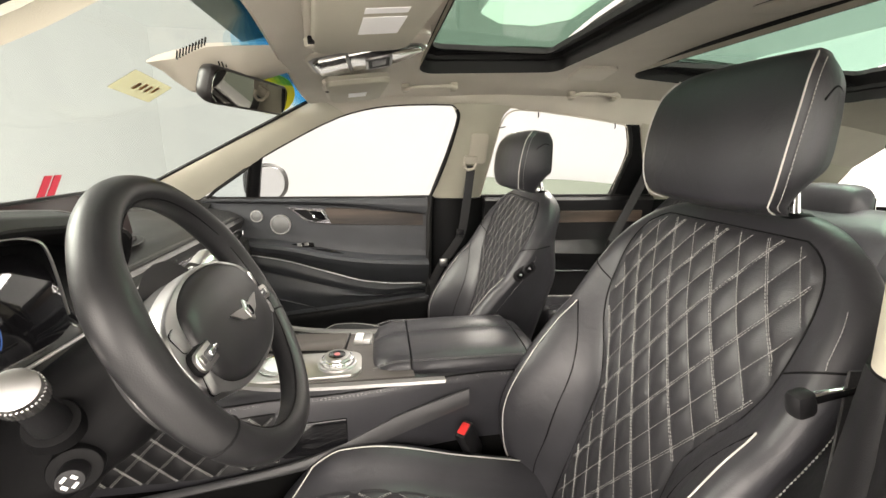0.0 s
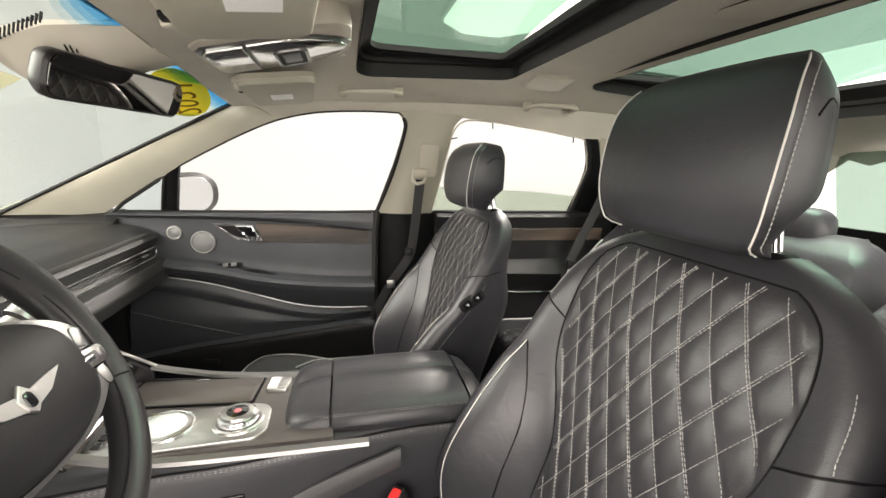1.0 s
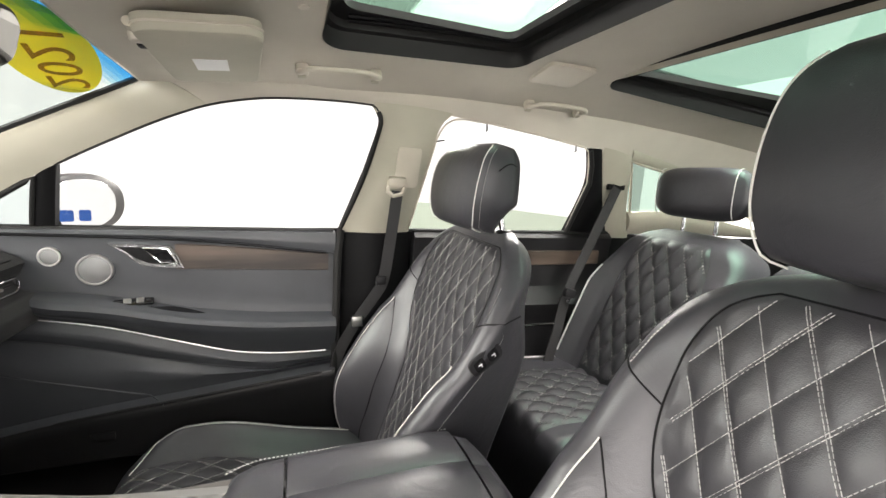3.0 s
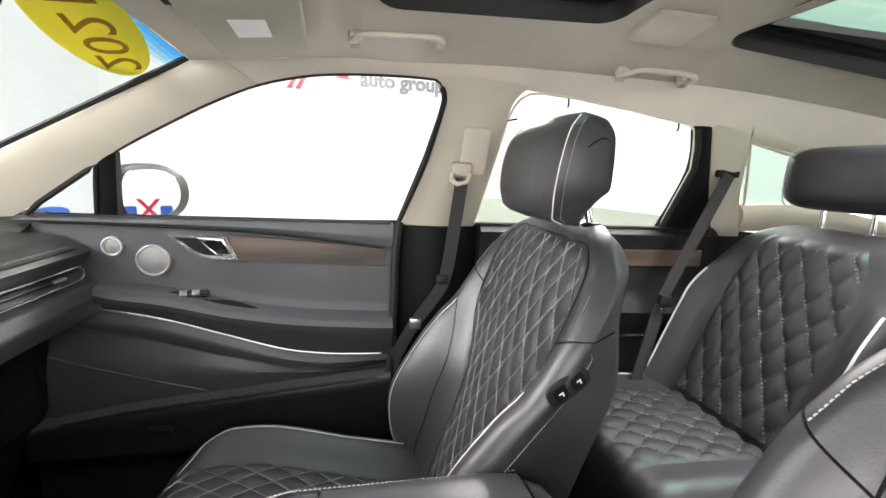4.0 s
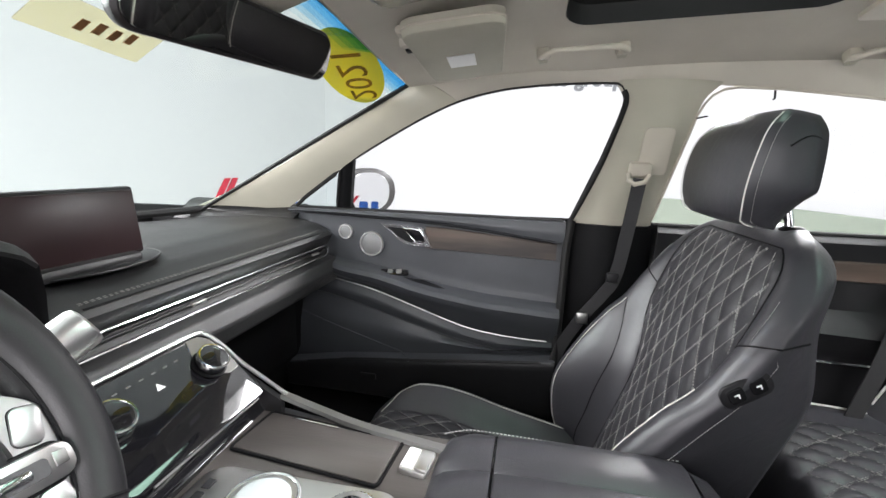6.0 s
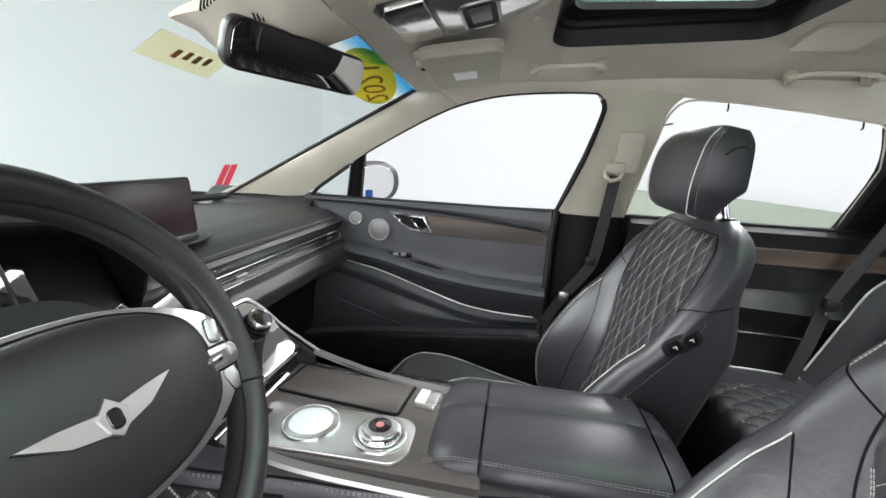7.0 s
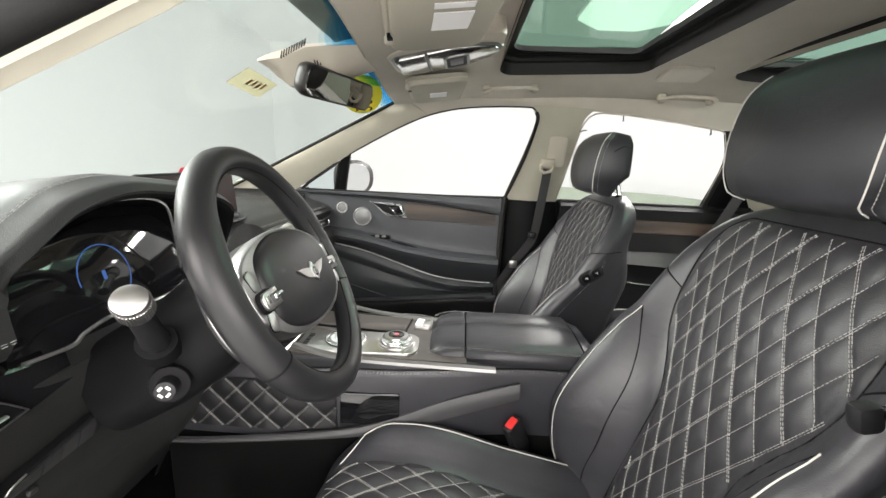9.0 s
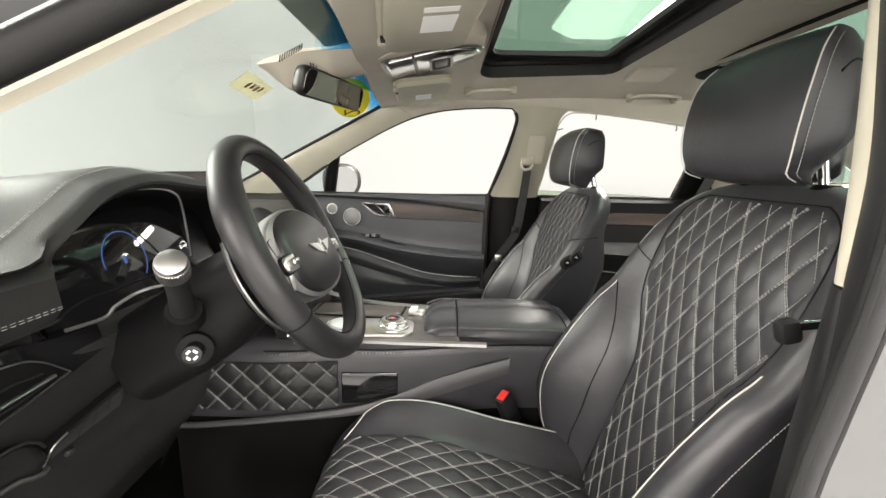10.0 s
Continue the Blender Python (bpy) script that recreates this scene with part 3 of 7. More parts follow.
# driver side: the door stands open, out of sight
dtrim = thing("a_pillar_trim", "beige windscreen pillar trim with a black door seal at the open driver door", "pillar trim", "pillar trims", "structure")
APD = [(-0.60, -0.70, 1.055), (-0.36, -0.678, 1.172), (-0.17, -0.66, 1.264), (0.012, -0.645, 1.352), (0.10, -0.635, 1.40), (0.30, -0.63, 1.43), (0.53, -0.63, 1.42)]
part("pillar_cover", strip(APD, [(x - 0.03, y + 0.045, z + 0.038) for x, y, z in APD], 24, 6, (0.004, 0, -0.006), 0.012, (-0.3, -1, 0.5)), BEIGE, dtrim)
part("door_seal", tube(spline([(x + 0.004, y - 0.035, z + 0.018) for x, y, z in APD], 30), 0.016, 10), RUBBER, dtrim, "black rubber door seal")
part("door_frame", strip([(x + 0.0, y - 0.05, z + 0.028) for x, y, z in APD], [(x - 0.03, y - 0.10, z + 0.075) for x, y, z in APD], 24, 4, (0, -0.01, -0.008), 0.012, (-0.3, 0.5, 1)), PAINT, dtrim, "dark silver painted door frame")

dpil = thing("b_pillar_trim", "cream upper trim and black lower trim of the driver's centre pillar", "pillar trim", "pillar trims", "structure")
FA = [(0.547, -0.661, 1.137), (0.545, -0.656, 1.233), (0.543, -0.650, 1.32), (0.540, -0.640, 1.44)]
FB = [(0.533, -0.683, 1.137), (0.532, -0.684, 1.233), (0.531, -0.673, 1.32), (0.529, -0.655, 1.44)]
part("upper_cover", strip(FA, FB, 16, 5, (-0.004, 0.0, 0), 0.02, (1, 0, 0)), BEIGE, dpil, "cream fabric upper cover")
part("upper_cover", strip(FA, [(0.72, -0.655, 1.137), (0.73, -0.65, 1.233), (0.74, -0.64, 1.32), (0.75, -0.62, 1.44)], 16, 6, (0, 0.018, 0), 0.02, (0, -1, 0)), BEIGE, dpil, "cream fabric upper cover")
LA = [(0.500, -0.640, 0.40), (0.522, -0.648, 0.70), (0.535, -0.655, 0.95), (0.549, -0.656, 1.135)]
LB = [(0.470, -0.725, 0.40), (0.492, -0.715, 0.70), (0.508, -0.705, 0.95), (0.532, -0.688, 1.135)]
part("lower_cover", strip(LA, LB, 16, 6, (-0.008, -0.004, 0), 0.02, (1, 0, 0)), PLASTIC, dpil, "black plastic lower cover")
part("lower_cover", strip(LA, [(0.72, -0.655, 0.40), (0.72, -0.66, 0.70), (0.72, -0.66, 0.95), (0.72, -0.657, 1.135)], 16, 6, (0, 0.03, 0), 0.02, (0, -1, 0)), DEEP, dpil, "black plastic lower cover")
OUT = [(0.458, -0.725, 0.40), (0.482, -0.712, 0.70), (0.505, -0.704, 0.95), (0.510, -0.712, 1.05), (0.512, -0.722, 1.13), (0.512, -0.727, 1.20), (0.512, -0.722, 1.32), (0.505, -0.706, 1.44)]
RIM = [(x - 0.010, y - 0.028, z) for x, y, z in OUT]
part("door_seal", tube(spline(OUT, 40), 0.0045, 10), RUBBER, dpil, "black rubber door seal")
part("seal_flange", strip([(0.470, -0.700, 0.40), (0.492, -0.692, 0.70), (0.518, -0.690, 0.95), (0.527, -0.690, 1.05)] + [(x - 0.001, y - 0.001, z) for x, y, z in FB], OUT, 30, 6, (-0.006, -0.003, 0), 0.006, (1, 0, 0)), PLASTIC, dpil, "dark grey plastic flange")
part("body_flange", strip([(x - 0.001, y - 0.003, z) for x, y, z in OUT], RIM, 30, 4, (-0.006, -0.003, 0), 0.004, (0.3, 1, 0)), GREY_TRIM, dpil, "satin dark grey body flange")
part("outer_skin", strip([(x + 0.003, y - 0.001, z) for x, y, z in RIM], [(0.85, -0.79, 0.40), (0.85, -0.785, 0.70), (0.85, -0.775, 0.95), (0.85, -0.765, 1.10), (0.85, -0.74, 1.22), (0.85, -0.70, 1.40)], 20, 4, (0, -0.012, 0), 0.004, (0, 1, 0)), PAINT, dpil, "silver painted outer skin beside the pillar")

rear_wall = thing("rear_body_shell", "dark trimmed rear quarters and tailgate with pale green glass", "car body", "", "structure")
part("driver_side", strip([(0.60, C - 0.74, 0.36), (1.4, C - 0.74, 0.36), (2.5, C - 0.70, 0.36)], [(0.62, C - 0.735, 1.12), (1.4, C - 0.735, 1.12), (2.5, C - 0.69, 1.12)], 12, 6, (0, 0.02, 0), 0.03, (0, -1, 0)), DEEP, rear_wall)
part("driver_rail", strip([(0.50, C - 0.63, 1.452), (1.2, C - 0.63, 1.44), (2.4, C - 0.61, 1.33)], [(0.50 + 0.2 * k, C - 0.590, roof_z(0.50 + 0.2 * k, C - 0.590) - 0.001) for k in range(10)], 12, 4, (0, 0.01, 0), 0.02, (0, -1, 0)), HEADLINER, rear_wall)
part("driver_glass", strip([(0.75, C - 0.75, 1.12), (1.4, C - 0.75, 1.12), (2.4, C - 0.71, 1.12)], [(0.78, C - 0.64, 1.43), (1.4, C - 0.64, 1.42), (2.3, C - 0.62, 1.3)], 8, 3, (0, 0, 0), 0.004, (0, -1, 0)), CLEAR, rear_wall).visible_shadow = False
part("tailgate", strip([(2.55, -0.70, 0.36), (2.55, 0.0, 0.36), (2.55, 0.74, 0.36)], [(2.52, -0.70, 1.06), (2.55, 0.0, 1.06), (2.52, 0.74, 1.06)], 8, 4, (0.02, 0, 0), 0.03, (1, 0, 0)), DEEP, rear_wall)
part("rear_glass", strip([(2.52, -0.66, 1.06), (2.57, 0.0, 1.06), (2.52, 0.70, 1.06)], [(2.30, -0.58, 1.39), (2.34, 0.0, 1.42), (2.30, 0.62, 1.39)], 10, 4, (0, 0, 0), 0.004, (1, 0, 0)), REAR_GLASS, rear_wall, "pale green rear window glass").visible_shadow = False

# ---- windscreen ----
WS_TOP = [(0.035, -0.62, 1.430), (0.018, -0.33, 1.466), (-0.012, C, 1.480), (-0.042, 0.33, 1.474), (-0.055, 0.625, 1.456)]
WS_LOW = [(-0.70, -0.72, 1.055), (-1.02, -0.35, 1.06), (-1.10, C, 1.06), (-1.05, 0.38, 1.065), (-0.80, 0.742, 1.085)]
screen_top, screen_low = spline(WS_TOP, 25), spline(WS_LOW, 25)


def windscreen(u, v):
    """u across from the driver's side, v from the sill to the roof."""
    i = u * 24
    k = min(23, int(i))
    a = screen_low[k].lerp(screen_low[k + 1], i - k)
    b = screen_top[k].lerp(screen_top[k + 1], i - k)
    return a.lerp(b, v) + Vector((-0.03, 0, 0.085)) * (4 * v * (1 - v)) * min(1.0, 6 * u * (1 - u))


BAND = curve_of([(0.0, 0.004), (0.28, 0.012), (0.38, 0.055), (0.48, 0.075), (0.58, 0.062), (0.7, 0.060), (0.85, 0.068), (1.0, 0.070)])
ws = thing("windscreen", "green tinted windscreen with a blue shade band", "windscreen", "", "structure")
part("pane", grid(lambda u, v: windscreen(u, v), 24, 16, thick=0.004, way=(-0.5, 0, 1)), WINDSHIELD, ws).visible_shadow = False
for k in range(6):
    t = k / 5
    hue = clear("blue_shade_step", (0.24 + 0.68 * t ** 1.5, 0.64 + 0.33 * t ** 1.3, 0.95 + 0.04 * t), 0.0)
    part("shade_band", grid(lambda u, v: windscreen(u, 1 - BAND(u) * (k + 1 - v) / 6) + Vector((0.003, 0, -0.006)), 24, 2, thick=0.001, way=(-0.5, 0, 1)), hue, ws, "blue shade band").visible_shadow = False
part("lower_seal", tube([p + Vector((0.02, 0, 0.004)) for p in screen_low], 0.012, 8), RUBBER, ws, "black windscreen seal")
part("side_seal", tube([windscreen(1.0, k / 12) + Vector((0.0, -0.006, -0.006)) for k in range(13)], 0.006, 6), RUBBER, ws, "black windscreen seal")

# ---- floor and bulkheads ----
tagged(part("floor", grid(lambda u, v: (-1.2 + 3.8 * u, -0.76 + 1.56 * v, 0.36), 4, 4, thick=0.04, way=(0, 0, -1)), CARPET), "black carpeted car floor", "floor", kind="structure")
tagged(part("firewall", strip([(-0.80, -0.76, 0.36), (-0.80, 0.80, 0.36)], [(-1.0, -0.76, 1.05), (-1.0, 0.80, 1.05)], 4, 6, (-0.1, 0, 0), 0.04, (-1, 0, 0)), CARPET), "black carpeted footwell bulkhead", "bulkhead", kind="structure")
tagged(part("sill_trim", strip([(-0.85, -0.70, 0.37), (0.6, -0.70, 0.37)], [(-0.85, -0.82, 0.42), (0.6, -0.82, 0.42)], 6, 4, (0, 0, 0.03), 0.03, (0, 0, -1)), DEEP), "black door sill trim", "sill", kind="structure")
tagged(part("kick_panel", strip([(-1.05, 0.76, 0.36), (-0.75, 0.755, 0.36), (-0.44, 0.75, 0.36)], [(-1.10, 0.76, 1.09), (-0.80, 0.755, 1.095), (-0.46, 0.75, 1.10)], 8, 6, (0, -0.01, 0), 0.03, (0, 1, 0)), DEEP), "black passenger footwell side panel", "kick panel", kind="structure")
tagged(part("kick_panel", strip([(-1.05, -0.72, 0.36), (-0.75, -0.715, 0.36), (-0.45, -0.71, 0.36)], [(-1.10, -0.72, 1.04), (-0.80, -0.715, 1.045), (-0.55, -0.71, 1.06)], 8, 6, (0, 0.01, 0), 0.03, (0, -1, 0)), DEEP), "black driver footwell side panel", "kick panel", kind="structure")
tagged(part("pillar_foot", strip([(-0.86, 0.70, 1.062), (-0.60, 0.70, 1.07), (-0.44, 0.70, 1.075)], [(-0.86, 0.775, 1.115), (-0.60, 0.775, 1.115), (-0.44, 0.775, 1.112)], 8, 3, (0, 0, 0.0), 0.03, (0, 1, 0.2)), DASH), "black filler between dashboard and pillar", "trim", kind="structure")
tagged(part("rear_side_trim", strip([(1.33, 0.755, 0.36), (1.8, 0.755, 0.36), (2.5, 0.73, 0.36)], [(1.33, 0.76, 1.12), (1.8, 0.76, 1.10), (2.5, 0.73, 1.10)], 10, 4, (0, -0.015, 0), 0.03, (0, 1, 0)), DEEP), "black load bay side trim", "trim", kind="structure")
tagged(part("body_side", strip([(0.30, 0.80, 0.30), (0.65, 0.80, 0.30), (1.4, 0.80, 0.30)], [(0.30, 0.785, 1.115), (0.65, 0.785, 1.115), (1.4, 0.785, 1.115)], 6, 3, (0, 0, 0), 0.02, (0, 1, 0)), DEEP), "dark inner body side behind the door trims", "car body", kind="structure")


# ---- seats ----
BACK_W = curve_of([(0.50, 0.225), (0.65, 0.245), (0.85, 0.256), (1.00, 0.261), (1.055, 0.259), (1.085, 0.253), (1.115, 0.245), (1.15, 0.225), (1.18, 0.190), (1.20, 0.150), (1.212, 0.105)])
BACK_B = curve_of([(0.50, 0.02), (0.573, 0.05), (0.657, 0.105), (0.762, 0.135), (0.864, 0.112), (0.94, 0.080), (0.99, 0.055), (1.05, 0.036), (1.10, 0.020), (1.15, 0.006), (1.20, 0.0)])
BACK_Q = curve_of([(0.50, 0.115), (0.60, 0.115), (0.70, 0.112), (0.78, 0.109), (0.85, 0.112), (0.91, 0.138), (0.965, 0.170), (1.02, 0.187), (1.09, 0.190), (1.13, 0.184), (1.16, 0.170), (1.178, 0.148), (1.186, 0.130)])
BACK_T = curve_of([(0.50, 0.0), (1.10, 0.0), (1.15, 0.004), (1.18, 0.011), (1.20, 0.022), (1.212, 0.033)])


def BACK_D(z):
    """Depth of the backrest."""
    return 0.135 - 0.042 * smooth01((z - 0.95) / 0.15)


def PIPE_Y(z):
    return BACK_W(z) - 0.040


def LEAF(z):
    """How far the bolster pad reaches from its piping towards the quilt."""
    return 0.60 * (1 - math.exp(-max(0.0, 0.985 - z) / 0.035)) - 0.15 * smooth01((0.72 - z) / 0.15)


def back_front(y, z):
    """The front of the backrest, in the seat's own numbers: y from its middle, inwards positive."""
    q, w, b = BACK_Q(z), BACK_W(z), BACK_B(z)
    x = 0.65 + 0.30 * (z - 1.0) + BACK_T(z)
    a = abs(y)
    x -= b * smooth01((a - q * 0.86) / max(0.02, (w - 0.022) - q * 0.86))
    if z < 0.985:
        leaf = PIPE_Y(z) - LEAF(z) * (PIPE_Y(z) - q)
        x -= 0.007 * smooth01((0.985 - z) / 0.04) * math.sin(math.pi * max(0.0, min(1.0, (a - leaf) / max(0.01, w - leaf)))) ** 0.5
    x -= 0.010 * (1 - min(1.0, a / max(q, 0.01)) ** 2) * smooth01((1.15 - z) / 0.1)
    edge = (a - (w - 0.030)) / 0.030
    if edge > 0:
        x += (0.030 - 0.014 * smooth01((z - 1.12) / 0.08)) * (1 - math.sqrt(max(0.0, 1 - min(1.0, edge) ** 2)))
    return x


def pillow(y, s, p=0.046, h=0.076):
    a, b = y / p + s / h, y / p - s / h
    k = abs(math.sin(math.pi * a) * math.sin(math.pi * b))
    return max(0.0, k - 0.05) ** 0.5


def diamond_lines(p, h, y0, y1, s0, s1, inside, step=0.006, odd=None):
    """The two families of slanting lines of a quilt, cut to where inside(y, s) holds."""
    lines = []
    reach = int((max(abs(y0), abs(y1)) / p + max(abs(s0), abs(s1)) / h)) + 2
    for way in (1, -1):
        for n in range(-reach, reach + 1):
            if odd is not None and n % 2 != odd:
                continue
            run = []
            count = int((s1 - s0) / step)
            for i in range(count + 1):
                s = s0 + (s1 - s0) * i / count
                y = p * (n - way * s / h)
                if y0 <= y <= y1 and inside(y, s):
                    run.append((y, s))
                else:
                    if len(run) > 3:
                        lines.append(run)
                    run = []
            if len(run) > 3:
                lines.append(run)
    return lines


def front_seat(label, group, put, rest_drop, rest_depth, buttons, thread_w=0.0004):
    """put: seat numbers to the world's. rest_drop: how much lower the headrest sits."""
    seat = thing("front_seat", label, "car seat", group)
    T = lambda x, y, z: Vector(put(x, y, z))

    # backrest shell
    zs = [0.50 + 0.012 * i for i in range(55)] + [1.156, 1.164, 1.172, 1.180, 1.188, 1.195, 1.201, 1.206, 1.210, 1.212]
    rings = []
    for z in zs:
        w = BACK_W(z)
        row = []
        n = 44
        for i in range(n + 1):
            t = -1 + 2 * i / n
            y = w * math.sin(t * math.pi / 2) if abs(t) < 2 else w * t
            row.append(T(back_front(y, z), y, z))
        back = 0.65 + 0.30 * (z - 1.0) + BACK_D(z) - 0.9 * BACK_T(z)
        low = smooth01((0.80 - z) / 0.3)
        for i in range(13):
            t = 1 - 2 * i / 12
            y = (w - 0.034) * math.copysign(abs(t) ** 0.6, t)
            row.append(T(back + 0.03 * low - 0.045 * abs(t) ** 4 * (1 - 0.55 * smooth01((z - 1.10) / 0.08)), y, z))
        rings.append(row)
    part("backrest", loft(rings), LEATHER, seat, "smooth black leather backrest with raised side bolsters", angle=60)

    # quilted middle
    P_, H_ = 0.046, 0.076
    z0, z1 = 0.56, 1.186

    def quilt(u, v):
        z = z0 + (z1 - z0) * v
        q = BACK_Q(z)
        y = q * (2 * u - 1)
        edge = min(1.0, min(u, 1 - u) * 2 * q / 0.012, (z1 - z) / 0.012)
        return T(back_front(y, z) - 0.002 * edge - 0.0048 * edge * pillow(y, z - 0.86, P_, H_), y, z)
    part("quilted_back_panel", grid(quilt, 110, 150), LEATHER_SOFT, seat, "diamond quilted black leather with pale stitching", angle=80)

    def on_back(y, s):
        z = s + 0.86
        x = back_front(y, z) - 0.0034
        return T(x, y, z), (T(x - 0.01, y, z) - T(x, y, z) + (T(0, 0, 0.003) - T(0, 0, 0))).normalized()
    thread = bmesh.new()
    for odd in (0, 1):
        lines = diamond_lines(P_, H_, -0.2, 0.2, z0 - 0.86, z1 - 0.86 - 0.003, lambda y, s: abs(y) < BACK_Q(s + 0.86) - 0.008, 0.006, odd)
        stitches(lines, on_back, rows=2 - odd, width=thread_w, bm=thread)
    part("stitching", thread, THREAD, seat, "pale single and double stitching")
    for side in (1, -1):
        run = [(side * BACK_Q(z0 + (z1 - z0) * i / 80), z0 + (z1 - z0) * i / 80) for i in range(81)]
        part("seam", tube([T(back_front(y, z) - 0.0005, y, z) for y, z in run], 0.0014, 6), DEEP, seat)
    run = [BACK_Q(z1) * (-1 + 2 * i / 30) for i in range(31)]
    part("seam", tube([T(back_front(y, z1) - 0.0005, y, z1) for y in run], 0.0014, 6), DEEP, seat)

    # ivory piping along each bolster, and its stitched seam
    for side in (1, -1):
        pts = []
        for i in range(40):
            z = 0.565 + (0.985 - 0.565) * i / 39
            y = side * PIPE_Y(z)
            pts.append(T(back_front(y, z) - 0.0016, y, z))
        part("piping", tube(pts, 0.0011, 8), PIPING, seat, "ivory piping")
        arc = [(side * (PIPE_Y(zz) - LEAF(zz) * (PIPE_Y(zz) - BACK_Q(zz))), zz) for zz in [0.985 - 0.40 * (k / 40) ** 1.5 for k in range(41)]]
        part("seam", tube([T(back_front(y, zz) - 0.0004, y, zz) for y, zz in arc], 0.0014, 6), DEEP, seat)

    # cushion
    CW = curve_of([(-0.048, 0.168), (0.01, 0.196), (0.12, 0.212), (0.35, 0.214), (0.56, 0.212)])
    CQ = curve_of([(-0.048, 0.05), (-0.036, 0.078), (-0.015, 0.102), (0.02, 0.118), (0.12, 0.122), (0.35, 0.116), (0.56, 0.108)])
    TOP = curve_of([(-0.048, 0.570), (-0.038, 0.606), (-0.012, 0.634), (0.03, 0.648), (0.12, 0.648), (0.35, 0.600), (0.56, 0.555)])

    def cushion_top(x, y):
        a, w, q = abs(y), CW(x), CQ(x)
        z = TOP(x) + 0.052 * smooth01((a - q * 0.92) / (w - 0.03 - q * 0.92)) * smooth01((x + 0.03) / 0.12)
        edge = (a - (w - 0.035)) / 0.035
        if edge > 0:
            z -= 0.035 * (1 - math.sqrt(max(0.0, 1 - min(1.0, edge) ** 2)))
        return z
    xs = [-0.048, -0.045, -0.040, -0.033, -0.024, -0.012] + [0.004 + 0.02 * i for i in range(29)]
    rings = []
    for x in xs:
        w = CW(x)
        row = [T(x, w * math.sin((-1 + 2 * i / 36) * math.pi / 2), cushion_top(x, w * math.sin((-1 + 2 * i / 36) * math.pi / 2))) for i in range(37)]
        for i in range(9):
            t = 1 - 2 * i / 8
            row.append(T(x + 0.02 * (1 if x < 0 else 0), (w - 0.01) * t, 0.48 + 0.02 * abs(t) ** 3))
        rings.append(row)
    part("cushion", loft(rings), LEATHER, seat, "smooth black leather seat cushion with raised sides", angle=60)

    def quilt_c(u, v):
        x = -0.042 + 0.555 * v
        q = CQ(x)
        y = q * (2 * u - 1)
        edge = min(1.0, min(u, 1 - u) * 2 * q / 0.012, max(0.0, v) * 0.6 / 0.012)
        return T(x - 0.004 * edge * (1 if x < -0.027 else 0), y, cushion_top(x, y) + 0.002 * edge + 0.0048 * edge * pillow(y, x, P_, H_))
    part("quilted_seat_panel", grid(quilt_c, 90, 150), LEATHER_SOFT, seat, "diamond quilted black leather with pale stitching", angle=80)

    def on_cushion(y, s):
        z = cushion_top(s, y) + 0.0034
        return T(s, y, z), Vector((-0.25 if s < 0.0 else 0.0, 0, 1)).normalized()
    thread = bmesh.new()
    for odd in (0, 1):
        lines = diamond_lines(P_, H_, -0.16, 0.16, -0.036, 0.50, lambda y, s: abs(y) < CQ(s) - 0.008, 0.006, odd)
        stitches(lines, on_cushion, rows=2 - odd, width=thread_w, bm=thread)
    part("stitching", thread, THREAD, seat, "pale single and double stitching")
    for side in (1, -1):
        pts = [T(x, side * (CW(x) - 0.034), cushion_top(x, CW(x) - 0.034) + 0.0012) for x in [0.03 + 0.46 * i / 36 for i in range(37)]]
        first = [T(0.03 - 0.010 * k, side * (CW(0.03) - 0.034 - 0.012 * k), cushion_top(0.03 - 0.010 * k, CW(0.03) - 0.034 - 0.012 * k) + 0.001) for k in (4, 3, 2, 1)]
        part("piping", tube(first + pts, 0.0013, 8), PIPING, seat, "ivory piping")
    part("seat_base", loft([[T(x, y, z) for x, y in rounded_box(-0.03, 0.52, -0.205, 0.205, 0.04)] for z in (0.40, 0.44, 0.485)]), DEEP, seat, "black plastic seat base")
    for side in (1, -1):
        part("seat_rail", loft([[T(x, side * 0.19 + y, z) for x, y in ((-0.12, -0.025), (-0.12, 0.025), (0.56, 0.025), (0.56, -0.025))] for z in (0.361, 0.40)]), DEEP, seat)

    # headrest
    d = rest_drop
    squat = 0.88 if rest_drop > 0 else 1.0
    H = lambda z: 1.31 + (z - 1.31) * squat - d
    HW = curve_of([(1.205, 0.100), (1.222, 0.119), (1.26, 0.132), (1.32, 0.136), (1.37, 0.132), (1.40, 0.122), (1.416, 0.108)])

    def rest_front(y, z):
        w = HW(z)
        a = min(1.0, abs(y) / w)
        return 0.642 + 0.014 * ((z - 1.28) / 0.1) ** 2 * (1 if z > 1.28 else 1.8) + 0.012 * a ** 2 + 0.020 * max(0.0, (z - 1.355) / 0.060) ** 3 + 0.05 * max(0.0, (1.225 - z) / 0.02) ** 2
    rings = []
    for k in range(31):
        z = 1.205 + 0.210 * k / 30
        w = HW(z)
        row = []
        for i in range(25):
            t = -1 + 2 * i / 24
            y = w * math.sin(t * math.pi / 2)
            row.append((rest_front(y, z), y))
        end = 1 - max(0.0, (z - 1.375) / 0.040) ** 2 * 0.05 - max(0.0, (1.25 - z) / 0.045) ** 2 * 0.3
        depth = rest_depth * end
        xb = 0.648 + depth
        for sy, order in ((1, (0.25, 0.5, 0.75, 1.0)), ):
            for q in order:
                row.append((rest_front(w, z) + (xb - rest_front(w, z)) * q, w * (1 - 0.16 * q * q)))
        for i in range(1, 8):
            t = 1 - 2 * i / 8
            row.append((xb + 0.012 * (1 - t * t), 0.84 * w * t))
